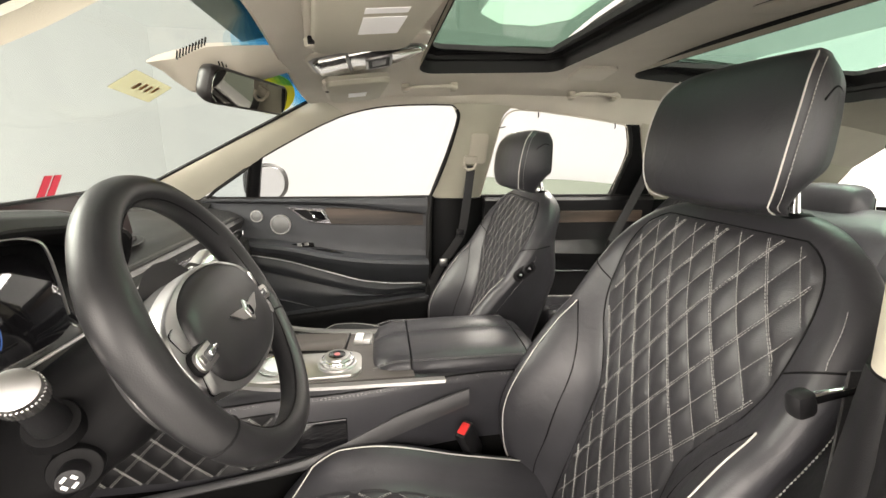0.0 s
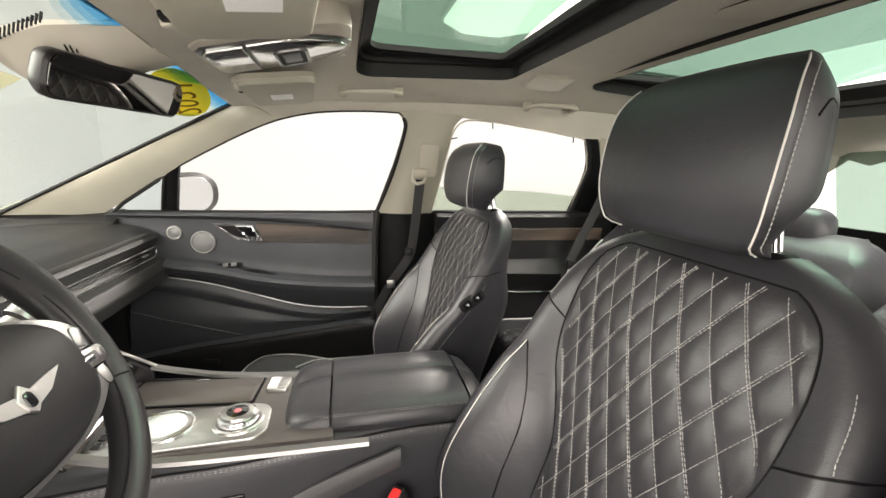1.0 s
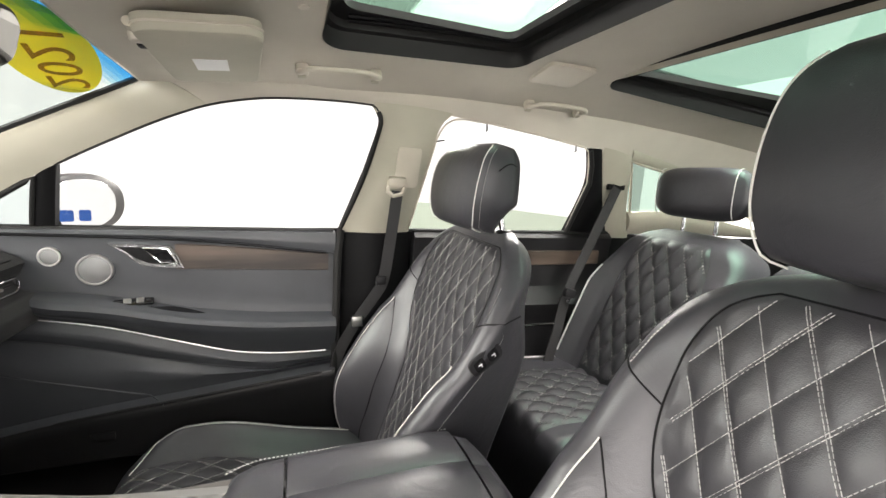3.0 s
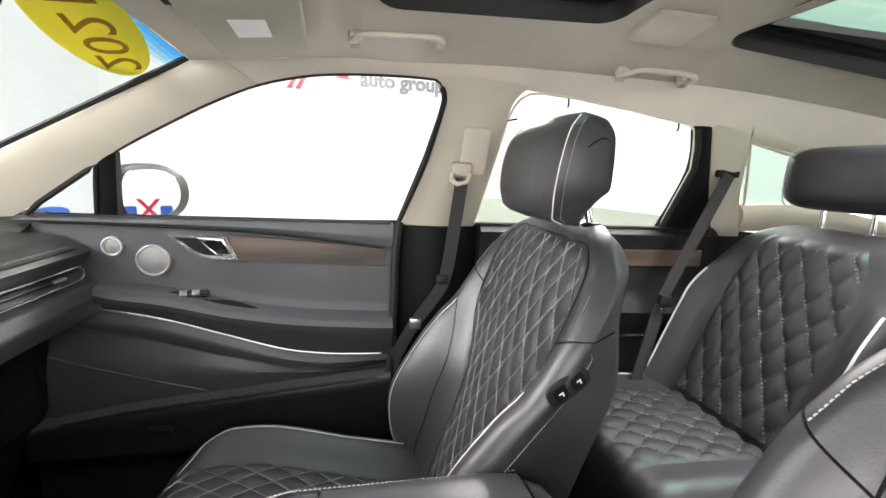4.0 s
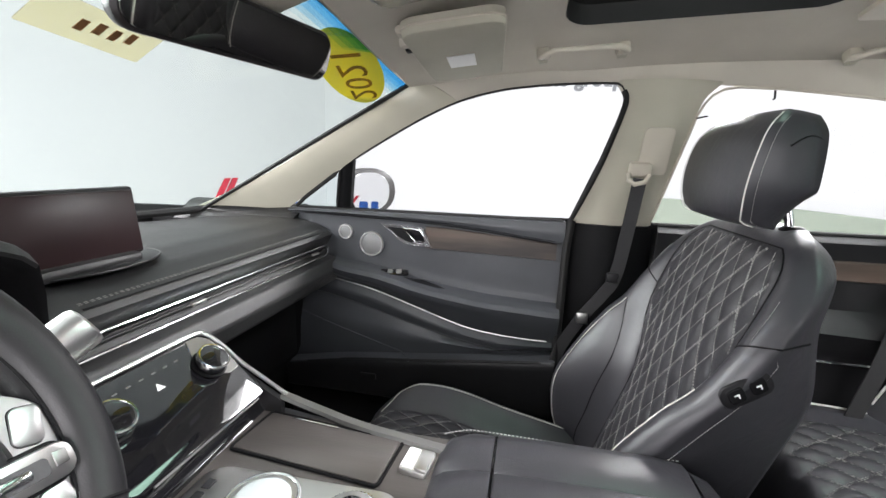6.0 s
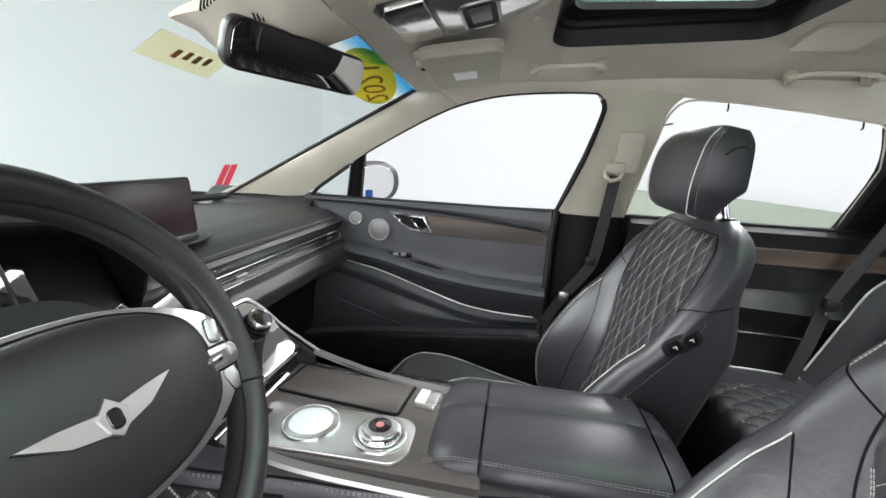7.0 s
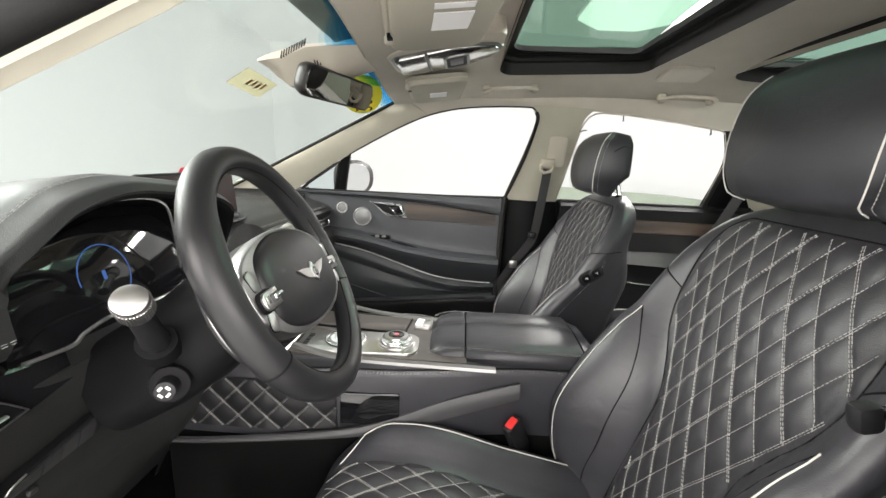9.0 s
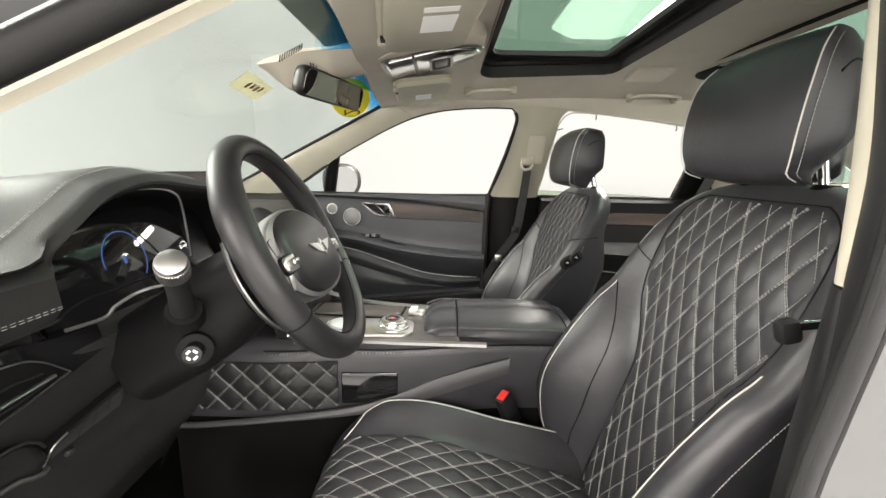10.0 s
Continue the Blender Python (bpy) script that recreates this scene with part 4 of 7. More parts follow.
        for q in (1.0, 0.75, 0.5, 0.25):
            row.append((rest_front(w, z) + (xb - rest_front(w, z)) * q, -w * (1 - 0.16 * q * q)))
        x0 = rest_front(0.0, z)
        rings.append([T(x + 0.03 * (z - 1.28) * max(0.0, 1 - (x - x0) / 0.06), y, H(z) + (0.042 * smooth01((1.300 - z) / 0.095) - 0.014 * smooth01((z - 1.36) / 0.056)) * max(0.0, min(1.0, (x - x0 - 0.005) / 0.110))) for x, y in row])
    part("headrest", loft(rings), LEATHER, seat, "rounded black leather headrest", angle=70)
    for side in (1, -1):
        pts = []
        for k in range(36):
            z = 1.212 + 0.196 * k / 35
            y = side * (HW(z) - 0.006)
            pts.append(T(rest_front(y, z) + 0.03 * (z - 1.28) - 0.0008, side * (HW(z) + 0.0005), H(z)))
        part("piping", tube(pts, 0.0011, 8), PIPING, seat, "ivory piping")
        row = [(side * HW(z), z) for z in [1.215 + 0.188 * k / 40 for k in range(41)]]

        def on_rest(y, z):
            p = T(rest_front(y, z) + 0.03 * (z - 1.28) + 0.013, y * 0.9995, H(z))
            nn = (T(0, math.copysign(1.0, y), 0) - T(0, 0, 0)).normalized()
            return p + nn * 0.0005, nn
        part("stitching", stitches([row], on_rest, rows=1), THREAD, seat, "pale stitching")
        part("headrest_post", tube([T(0.762, side * 0.076, 1.15), T(0.755, side * 0.076, 1.20), T(0.742, side * 0.076, 1.255 - d * 0.6)], 0.0068, 14), CHROME, seat, "chrome headrest post")
        part("post_collar", loft([[T(0.757 + r * math.cos(a), side * 0.076 + 1.5 * r * math.sin(a), z) for a in [k * math.pi / 10 for k in range(20)]] for r, z in ((0.017, 1.19), (0.017, 1.209), (0.012, 1.2145))]), DEEP, seat)
    for side in (1, -1):
        pts = []
        for k in range(9):
            q, z = 0.45 + 0.55 * k / 8, 1.352 + 0.012 * math.sin(math.pi * k / 8) + 0.010 * k / 8
            xb = 0.648 + rest_depth
            pts.append(T(rest_front(HW(z), z) + (xb - rest_front(HW(z), z)) * q * 0.94, side * (HW(z) * (1 - 0.16 * q * q) + 0.0006), H(z)))
        part("headrest_seam", tube(pts, 0.0014, 6), DEEP, seat)
        row = [(side, 0.60 + 0.53 * k / 70) for k in range(71)]

        def on_side(sd, z):
            low = smooth01((1.072 - z) / 0.02)
            y = BACK_W(z) - 0.020 * (1 - low)
            x = back_front(y, z)
            k = low * 0.017 / max(0.04, 0.65 + 0.30 * (z - 1.0) + BACK_D(z) - 0.045 - x)
            y -= 0.034 * k
            x += 0.017 * low
            return T(x - 0.0006 * (1 - low), sd * (y + 0.0008 + 0.0016 * low), z), (T(-0.6 + 0.5 * low, sd * 0.85, 0.1) - T(0, 0, 0)).normalized()
        part("stitching", stitches([row], on_side, rows=1, width=0.00035, lift=0.0006), THREAD, seat, "pale stitching")
        run = []
        for k in range(9):
            z = 1.072
            f0 = back_front(BACK_W(z), z)
            run.append(T(f0 + (0.6266 + BACK_D(z) - f0) * (1 - k / 8), side * (BACK_W(z) + 0.0004 - 0.034 * (1 - k / 8)), z))
        for k in range(1, 13):
            z = 1.072 - 0.035 * (k / 12) ** 1.5
            y = BACK_W(z) - (BACK_W(z) - BACK_Q(z)) * k / 12
            run.append(T(back_front(y, z) - 0.0003, side * y, z))
        part("seam", tube(run, 0.0014, 6), DEEP, seat)

    # switches on the inner flank
    if buttons:
        bez = part("switch_plate", slab(rounded(0.034, 0.070, 0.013), buttons[0], 0.004), PLASTIC, seat, "gloss black switch plate")
        for o, up in ((0.015, 1), (-0.015, 0)):
            key = part("button", slab(rounded(0.021, 0.022, 0.005), buttons[0] @ pose(0, o, 0.0035), 0.003), DEEP, bez)
            part("mark", box((0.006, 0.0018, 0.0006), buttons[0] @ pose(0.001, o + 0.002, 0.0068)), PAPER, key, smooth=False)
            part("mark", box((0.0018, 0.007, 0.0006), buttons[0] @ pose(-0.002, o, 0.0068)), PAPER, key, smooth=False)
    return seat


front_seat("black leather driver seat with diamond quilting and ivory piping", "front seats", lambda x, y, z: (x, -0.325 + y, z), -0.006, 0.100, None)
front_seat("black leather passenger seat with diamond quilting and seat switches", "front seats", lambda x, y, z: (x - 0.078, 0.402 - y, z - 0.035), 0.010, 0.112,
           [facing((0.562, 0.1462, 0.976), (0.12, -1, 0.03), (0.85, 0, 0.52))], 0.00024)


# ---- rear bench ----
def rear_seat(label, yc, width, quilted):
    seat = thing("bench_seat", label, "car seat", "rear seats")
    W = curve_of([(0.70, width), (0.95, width * 1.02), (1.08, width * 0.92), (1.14, width * 0.70), (1.16, width * 0.5)])

    def front(y, z):
        a = abs(y) / W(z)
        return 1.285 + 0.42 * (z - 1.0) - 0.055 * smooth01((a - 0.62) / 0.33) * smooth01((1.10 - z) / 0.15) + 0.04 * max(0, a - 0.93) / 0.07 + 0.05 * max(0.0, (z - 1.11) / 0.05) ** 2
    rings = []
    for k in range(36):
        z = 0.66 + 0.50 * k / 35
        w = W(z)
        row = [Vector((front(w * (-1 + 2 * i / 24), z), yc + w * (-1 + 2 * i / 24), z)) for i in range(25)]
        row += [Vector((1.415 + 0.42 * (z - 1.0) - 0.05 * max(0, (z - 1.1) / 0.06), yc + w * 0.97 * (1 - 2 * i / 6), z)) for i in range(7)]
        rings.append(row)
    part("backrest", loft(rings), LEATHER, seat, angle=60)
    p_, h_ = 0.058, 0.092
    if quilted:
        qw = lambda z: W(z) * 0.62

        def quilt(u, v):
            z = 0.70 + 0.435 * v
            y = qw(z) * (2 * u - 1)
            e = min(1.0, min(u, 1 - u) * 2 * qw(z) / 0.012, (1 - v) * 0.43 / 0.012)
            return (front(y, z) - 0.002 * e - 0.008 * e * pillow(y, z - 0.9, p_, h_), yc + y, z)
        part("quilted_back_panel", grid(quilt, 64, 84), LEATHER_SOFT, seat, "diamond quilted black leather", angle=80)
        lines = diamond_lines(p_, h_, -0.2, 0.2, -0.2, 0.225, lambda y, s: abs(y) < qw(s + 0.9) - 0.008)
        part("stitching", stitches(lines, lambda y, s: (Vector((front(y, s + 0.9) - 0.0036, yc + y, s + 0.9)), Vector((-1, 0, 0.3)).normalized()), 0.007, 0.003), DARK_THREAD, seat, "grey double stitching")
        for side in (1, -1):
            part("piping", tube([(front(side * W(z) * 0.90, z) - 0.002, yc + side * W(z) * 0.90, z) for z in [0.72 + 0.30 * i / 20 for i in range(21)]], 0.003, 6), PIPING, seat, "ivory piping")
    top = curve_of([(0.78, 0.55), (0.80, 0.655), (0.84, 0.688), (0.95, 0.69), (1.30, 0.662)])

    def seat_top(x, y):
        a = abs(y) / width
        return top(x) + 0.012 * smooth01((a - 0.6) / 0.3) - 0.03 * max(0, a - 0.92) / 0.08
    rings = []
    for x in [0.78, 0.785, 0.79, 0.80, 0.815, 0.83] + [0.85 + 0.025 * i for i in range(20)]:
        rings.append([Vector((x, yc + width * (-1 + 2 * i / 20), seat_top(x, width * (-1 + 2 * i / 20)))) for i in range(21)]
                     + [Vector((x, yc + width, 0.40)), Vector((x, yc - width, 0.40))])
    part("cushion", loft(rings), LEATHER, seat, angle=60)
    if quilted:
        def quilt_c(u, v):
            x = 0.80 + 0.50 * v
            y = width * 0.62 * (2 * u - 1)
            e = min(1.0, min(u, 1 - u) * 20, v * 40)
            return (x, yc + y, seat_top(x, y) + 0.002 * e + 0.008 * e * pillow(y, x, p_, h_))
        part("quilted_seat_panel", grid(quilt_c, 56, 84), LEATHER_SOFT, seat, "diamond quilted black leather", angle=80)
        lines = diamond_lines(p_, h_, -width * 0.6, width * 0.6, 0.83, 1.28, lambda y, s: True)
        part("stitching", stitches(lines, lambda y, s: (Vector((s, yc + y, seat_top(s, y) + 0.0036)), Vector((0, 0, 1))), 0.007, 0.003), DARK_THREAD, seat, "grey double stitching")
        part("piping", tube([(0.83 + 0.42 * i / 20, yc + width * 0.9, seat_top(0.83 + 0.42 * i / 20, width * 0.9) + 0.001) for i in range(21)], 0.003, 6), PIPING, seat, "ivory piping")
    # headrest
    hw, hh, hz = (0.155, 0.078, 1.282) if quilted else (0.088, 0.064, 1.156)
    hy = yc if quilted else yc + 0.052
    rings = []
    for k in range(17):
        t = -1 + 2 * k / 16
        w = math.sqrt(max(0.0, 1 - abs(t) ** 5)) * 0.85 + 0.15
        rings.append([Vector((1.415 + 0.045 * w * math.copysign(abs(math.cos(a)) ** 0.6, math.cos(a)), hy + hw * t, hz + hh * w * math.copysign(abs(math.sin(a)) ** 0.6, math.sin(a)))) for a in [2 * math.pi * j / 28 for j in range(28)]])
    part("headrest", loft(rings), LEATHER, seat, "black leather headrest", angle=70)
    for side in (1, -1):
        part("headrest_post", tube([(1.425, hy + side * 0.055, 1.06), (1.425, hy + side * 0.055, hz - hh + 0.02)], 0.006, 10), CHROME, seat, "chrome headrest post")
        if quilted:
            part("piping", tube([(1.415 - 0.043 * math.copysign(abs(math.cos(q)) ** 0.6, math.cos(q)), hy + side * hw * 0.82, hz + hh * 0.96 * math.copysign(abs(math.sin(q)) ** 0.6, math.sin(q))) for q in [radians(-80 + 8 * j) for j in range(21)]], 0.0014, 6), PIPING, seat, "ivory piping")
    return seat


rear_seat("black leather outer rear seat with diamond quilting and headrest", C + 0.44, 0.235, True)
rear_seat("narrow black leather middle rear seat", C, 0.19, False)
rear_seat("black leather outer rear seat with diamond quilting behind the driver", C - 0.44, 0.235, True)


# ---- dashboard ----
TOP_Z = curve_of([(-0.74, 1.05), (-0.66, 1.080), (-0.58, 1.116), (-0.54, 1.134), (-0.484, 1.170), (-0.444, 1.195), (-0.393, 1.209), (-0.344, 1.214), (-0.254, 1.205), (-0.19, 1.197), (-0.152, 1.189), (-0.10, 1.168), (-0.074, 1.145), (-0.045, 1.10), (0.0, 1.085), (0.74, 1.075)])
TOP_F = curve_of([(-0.74, 1.125), (-0.66, 1.160), (-0.58, 1.190), (-0.50, 1.198), (-0.40, 1.203), (-0.344, 1.204), (-0.254, 1.195), (-0.19, 1.186), (-0.152, 1.178), (-0.10, 1.158), (-0.074, 1.138), (-0.045, 1.10), (0.0, 1.085), (0.74, 1.075)])


def dash_profile(y):
    p = [(-1.06 + 0.30 * abs(y - C) ** 2, 1.048), (-0.85 + 0.15 * abs(y - C) ** 2, 1.068), (-0.60, 1.082), (-0.45, 1.082), (-0.375, 1.068), (-0.332, 1.046), (-0.325, 1.036), (-0.337, 1.012),
         (-0.352, 0.992), (-0.337, 0.972), (-0.314, 0.964), (-0.300, 0.935), (-0.307, 0.900), (-0.345, 0.880), (-0.42, 0.870), (-0.44, 0.66), (-0.55, 0.42)]
    t, tf = TOP_Z(y), TOP_F(y)
    d = [(-1.06 + 0.55 * abs(y - C) ** 2, 1.048), (-0.80, 1.085), (-0.62, tf - 0.035), (-0.47, tf - 0.006), (-0.34, t + 0.004), (-0.278, t - 0.006), (-0.266, t - 0.018), (-0.278, t - 0.030),
         (-0.360, t - 0.048), (-0.330, 1.02), (-0.295, 0.995), (-0.268, 0.985), (-0.268, 0.960), (-0.285, 0.90), (-0.30, 0.82), (-0.34, 0.70), (-0.50, 0.50)]
    pad = d[:5] + [(-0.262, max(t - 0.010, 1.108)), (-0.276, 1.102), (-0.250, 1.092), (-0.246, 1.056), (-0.262, 1.033), (-0.290, 1.024), (-0.290, 0.985), (-0.262, 0.972)] + d[13:]
    w, k = smooth01((-0.042 - y) / 0.05), smooth01((-0.528 - y) / 0.028)
    d = [(a + (c - a) * k, b + (e - b) * k) for (a, b), (c, e) in zip(d, pad)]
    return [((a + (c - a) * w), (b + (e - b) * w)) for (a, b), (c, e) in zip(p, d)]


def dash_at(u, v):
    y = -0.70 + 1.435 * u
    prof = dash_profile(y)
    s = v * (len(prof) - 1)
    k = min(len(prof) - 2, int(s))
    (a, b), (c, e) = prof[k], prof[k + 1]
    f = s - k
    return Vector((a + (c - a) * f, y, b + (e - b) * f))


dash = thing("dashboard", "black soft dashboard with a cluster hood and chrome vent strips", "dashboard")
skin = part("dash_body", grid(lambda u, v: dash_at(u, v), 110, 80), DASH, dash, "black grained soft dash skin, darkened under the hood and low down", angle=55)
# Faces under the hood and low down take a darker plastic in place of shade.
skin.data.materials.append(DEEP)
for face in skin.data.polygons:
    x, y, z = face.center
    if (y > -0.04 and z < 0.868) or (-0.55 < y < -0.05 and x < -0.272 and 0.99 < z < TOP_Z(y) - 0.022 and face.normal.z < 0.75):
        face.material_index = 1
end = bmesh.new()
end.faces.new([end.verts.new(dash_at(0, k / 40)) for k in range(41)] + [end.verts.new((-1.0, -0.70, 0.42))])
part("dash_end", end, PLASTIC, dash, smooth=False)
# stitched edge of the top pad
seam = [Vector((-0.3335, y, 1.0475)) for y in [0.0 + 0.70 * i / 70 for i in range(71)]]
part("stitching", stitches([[(i, 0) for i in range(71)]], lambda i, _: (seam[i] + Vector((-0.010, 0, 0.006)), Vector((0.5, 0, 0.86))), 0.006, 0.003), DARK_THREAD, dash, "grey double stitching")
part("seam", tube(seam[::5], 0.002, 6), DEEP, dash)
hood_line = [(-0.69 + 0.60 * i / 80) for i in range(81)]
part("stitching", stitches([[(y, 0) for y in hood_line]], lambda y, _: (Vector((dash_profile(y)[4][0] + 0.02, y, dash_profile(y)[4][1] - 0.001)), Vector((0.15, 0, 1)).normalized()), 0.006, 0.002), THREAD, dash, "grey double stitching")
low_line = [(-0.69 + 0.135 * i / 30) for i in range(31)]
part("stitching", stitches([[(y, 0) for y in low_line]], lambda y, _: (Vector((dash_profile(y)[8][0] + 0.001, y, 1.056)), Vector((1, 0, 0.0)).normalized()), 0.006, 0.003, rows=2), THREAD, dash, "pale double stitching")

# the long vent: chrome strips, slats and end frame
for z, x, r in ((1.0085, -0.330, 0.0026), (0.9765, -0.330, 0.0026)):
    part("vent_strip", tube([(x, y, z) for y in (-0.02, 0.2, 0.45, 0.70)], r, 8), CHROME, dash, "thin chrome strip")
part("vent_slat", tube([(-0.336, y, 0.993) for y in (-0.02, 0.2, 0.45, 0.69)], 0.004, 8, flat=0.6), PLASTIC, dash)
part("vent_end", tube([(-0.330, 0.67, 1.0085), (-0.329, 0.70, 1.008), (-0.329, 0.712, 1.000), (-0.329, 0.712, 0.985), (-0.329, 0.70, 0.977), (-0.330, 0.67, 0.9765)], 0.0026, 8), CHROME, dash)
for y in (0.64, 0.20):
    part("vent_tab", box((0.012, 0.034, 0.007), pose(-0.333, y, 0.993), 0.003), SATIN, dash, "satin metal vent tab")
part("pad_line", tube([(-0.346, y, 0.8805) for y in (0.12, 0.4, 0.72)], 0.0025, 6), DEEP, dash)
# glovebox
part("glovebox_lid", box((0.02, 0.48, 0.20), pose(-0.428, 0.43, 0.765), 0.006), DEEP, dash, "black glovebox lid")
part("glovebox_handle", tube([(-0.35, 0.145, 0.875), (-0.345, 0.26, 0.872)], 0.003, 6), CHROME, dash)

# instrument cluster
cl = [(-0.525, 1.03), (-0.52, 1.075), (-0.49, 1.13), (-0.44, 1.165), (-0.34, 1.186), (-0.24, 1.178), (-0.205, 1.15), (-0.195, 1.05), (-0.215, 1.015), (-0.30, 1.005), (-0.38, 1.008), (-0.44, 0.995), (-0.50, 1.005)]
DISP = Matrix(((0, -0.24, 0.97, -0.066), (1, 0, 0, 0), (0, 0.97, 0.24, 0.0), (0, 0, 0, 1)))      # leaning back under the hood
cluster = thing("instrument_cluster", "dark glass instrument cluster with a blue ring gauge", "instrument cluster")
part("display", slab([(y, z) for y, z in cl], DISP, 0.012), PIANO, cluster, "gloss black display glass")
part("gauge_ring", tube([DISP @ Vector((-0.362 + 0.044 * math.cos(a), 1.10 + 0.046 * math.sin(a), 0.0122)) for a in [radians(-45 + 235 * k / 40) for k in range(41)]], 0.0009, 6), BLUE_LIGHT, cluster, "blue lit gauge ring")
part("gauge_mark", box((0.006, 0.014, 0.001), DISP @ pose(-0.364, 1.10, 0.0122), 0.0003), BLUE_LIGHT, cluster, smooth=False)
part("hood_strip", tube(spline([(-0.290, -0.47, 1.150), (-0.283, -0.413, 1.178), (-0.281, -0.344, 1.184), (-0.281, -0.285, 1.174), (-0.283, -0.260, 1.145), (-0.29, -0.237, 1.05)], 40), 0.0022, 6), SATIN, cluster, "satin metal hood edge")
part("lower_strip", tube(spline([(-0.258, -0.545, 1.022), (-0.256, -0.49, 1.018), (-0.255, -0.472, 1.027), (-0.254, -0.439, 1.034), (-0.254, -0.404, 1.034), (-0.254, -0.366, 1.030), (-0.262, -0.25, 1.024)], 50), 0.0026, 8), SATIN, cluster, "satin metal lower edge")

# centre screen
mid = thing("centre_screen", "wide dark central display standing on the dashboard", "display")
part("housing", box((0.016, 0.330, 0.116), pose(-0.418, 0.005, 1.148, 0, -6), 0.006), PLASTIC, mid)
part("glass", box((0.004, 0.318, 0.104), pose(-0.4085, 0.005, 1.1485, 0, -6), 0.0018), SCREEN, mid, "dark display glass tinted reddish for a warm reflection")
part("foot", box((0.09, 0.26, 0.02), pose(-0.43, 0.02, 1.088), 0.008), DASH, mid)
# A thin dark disc laid on the dash in place of a modelled hollow.
bowl = [(-0.450 + 0.085 * math.cos(a), 0.090 + 0.130 * math.sin(a)) for a in [2 * math.pi * k / 48 for k in range(48)]]
part("recess", slab(bowl, pose(0, 0, 1.0805), 0.0035, 0.0015), PLASTIC, mid, "thin dark disc laid where the display recess is")
part("recess_edge", tube([(x, y, 1.0830) for x, y in bowl], 0.0018, 8, closed=True), DASH, mid)

# climate panel
clim = thing("climate_panel", "gloss black climate panel with chrome frame and knobs", "control panel")
M_CL = facing((-0.232, C, 0.921), (0.59, 0, 0.81))
part("panel", slab([(x, y - 0.012) for x, y in rounded(0.256, 0.152, 0.018)], M_CL @ pose(0, 0, -0.02), 0.022), PIANO, clim, "gloss black panel")
for s in (1, -1):
    part("corner_plate", slab([(s * x, y) for x, y in ((0.126, 0.046), (0.112, 0.060), (0.088, 0.061), (0.074, 0.032), (0.066, -0.004), (0.100, -0.026), (0.122, -0.024), (0.127, -0.010))], M_CL @ pose(0, 0, 0.0), 0.0035, 0.001), SATIN_STRIP, clim, "satin silver corner plate", smooth=False)
    knob = part("knob", disc(M_CL @ pose(s * 0.084, 0.006, 0.002), 0.0235, 0.022, 40, 0.003), PIANO, clim, "gloss black knob")
    part("knob_ring", ring(M_CL @ pose(s * 0.084, 0.006, 0.016), 0.0255, 0.004, 0.008), CHROME, knob, "chrome knob ring")
    part("knob_foot", ring(M_CL @ pose(s * 0.084, 0.006, 0.004), 0.0275, 0.004, 0.003), DEEP, knob)
frame_pts = [M_CL @ Vector(p) for p in ((-0.129, -0.060, 0.004), (-0.130, 0.046, 0.004), (-0.114, 0.065, 0.004), (0.0, 0.067, 0.004), (0.108, 0.066, 0.004), (0.128, 0.054, 0.004), (0.133, 0.02, 0.004))]
frame_pts += [Vector(p) for p in ((-0.215, 0.154, 0.911), (-0.172, 0.154, 0.886), (-0.127, 0.152, 0.862))]
part("chrome_frame", tube(spline(frame_pts, 80), 0.0036, 8), SATIN, clim, "satin silver frame")
for k in range(6):
    part("key_mark", box((0.007, 0.0018, 0.0006), M_CL @ pose(-0.05 + 0.02 * k, 0.040, 0.0023)), SATIN_STRIP, clim, smooth=False)
tri = bmesh.new()
tri.faces.new([tri.verts.new(M_CL @ Vector(p)) for p in ((-0.007, 0.012, 0.0024), (0.007, 0.012, 0.0024), (0.0, 0.024, 0.0024))])
part("hazard_mark", tri, PAPER, clim, smooth=False)
part("lower_strip", tube([M_CL @ Vector((-0.10, -0.090, 0.001)), M_CL @ Vector((0.10, -0.090, 0.001))], 0.0016, 6), SATIN_STRIP, clim)
part("panel_foot", strip([(-0.172, C - 0.125, 0.872), (-0.172, C + 0.130, 0.872)], [(-0.145, C - 0.135, 0.822), (-0.145, C + 0.130, 0.822)], 4, 6, (-0.010, 0, -0.004), 0.02, (-1, 0, -0.4)), PIANO, clim)
part("panel_side", strip([(-0.290, C + 0.128, 0.955), (-0.215, C + 0.130, 0.905), (-0.130, C + 0.130, 0.856)], [(-0.30, C + 0.126, 0.83), (-0.22, C + 0.126, 0.82), (-0.13, C + 0.126, 0.81)], 10, 3, (0, 0, 0), 0.01, (0, -1, 0)), PLASTIC, clim)

# driver's lower panel, side vent, switches
lowp = thing("driver_switch_panel", "black lower dash panel with side vent and key row", "control panel")


def on_panel(x, pts):
    return [Vector((x - 0.24 * (z - 0.985), y, z)) for y, z in pts]


part("vent_panel", strip([(-0.272, -0.70, 1.026), (-0.270, -0.60, 1.022), (-0.272, -0.55, 1.012), (-0.276, -0.48, 1.004)], [(-0.266, -0.70, 0.955), (-0.264, -0.60, 0.957), (-0.264, -0.55, 0.962), (-0.268, -0.48, 0.972)], 24, 6, (0, 0, 0), 0.010, (-1, 0, 0)), PIANO, lowp, "gloss black vent panel")
mouth = [(-0.70, 1.012), (-0.615, 1.008), (-0.580, 0.998), (-0.550, 0.971), (-0.585, 0.966), (-0.622, 0.960), (-0.70, 0.950)]
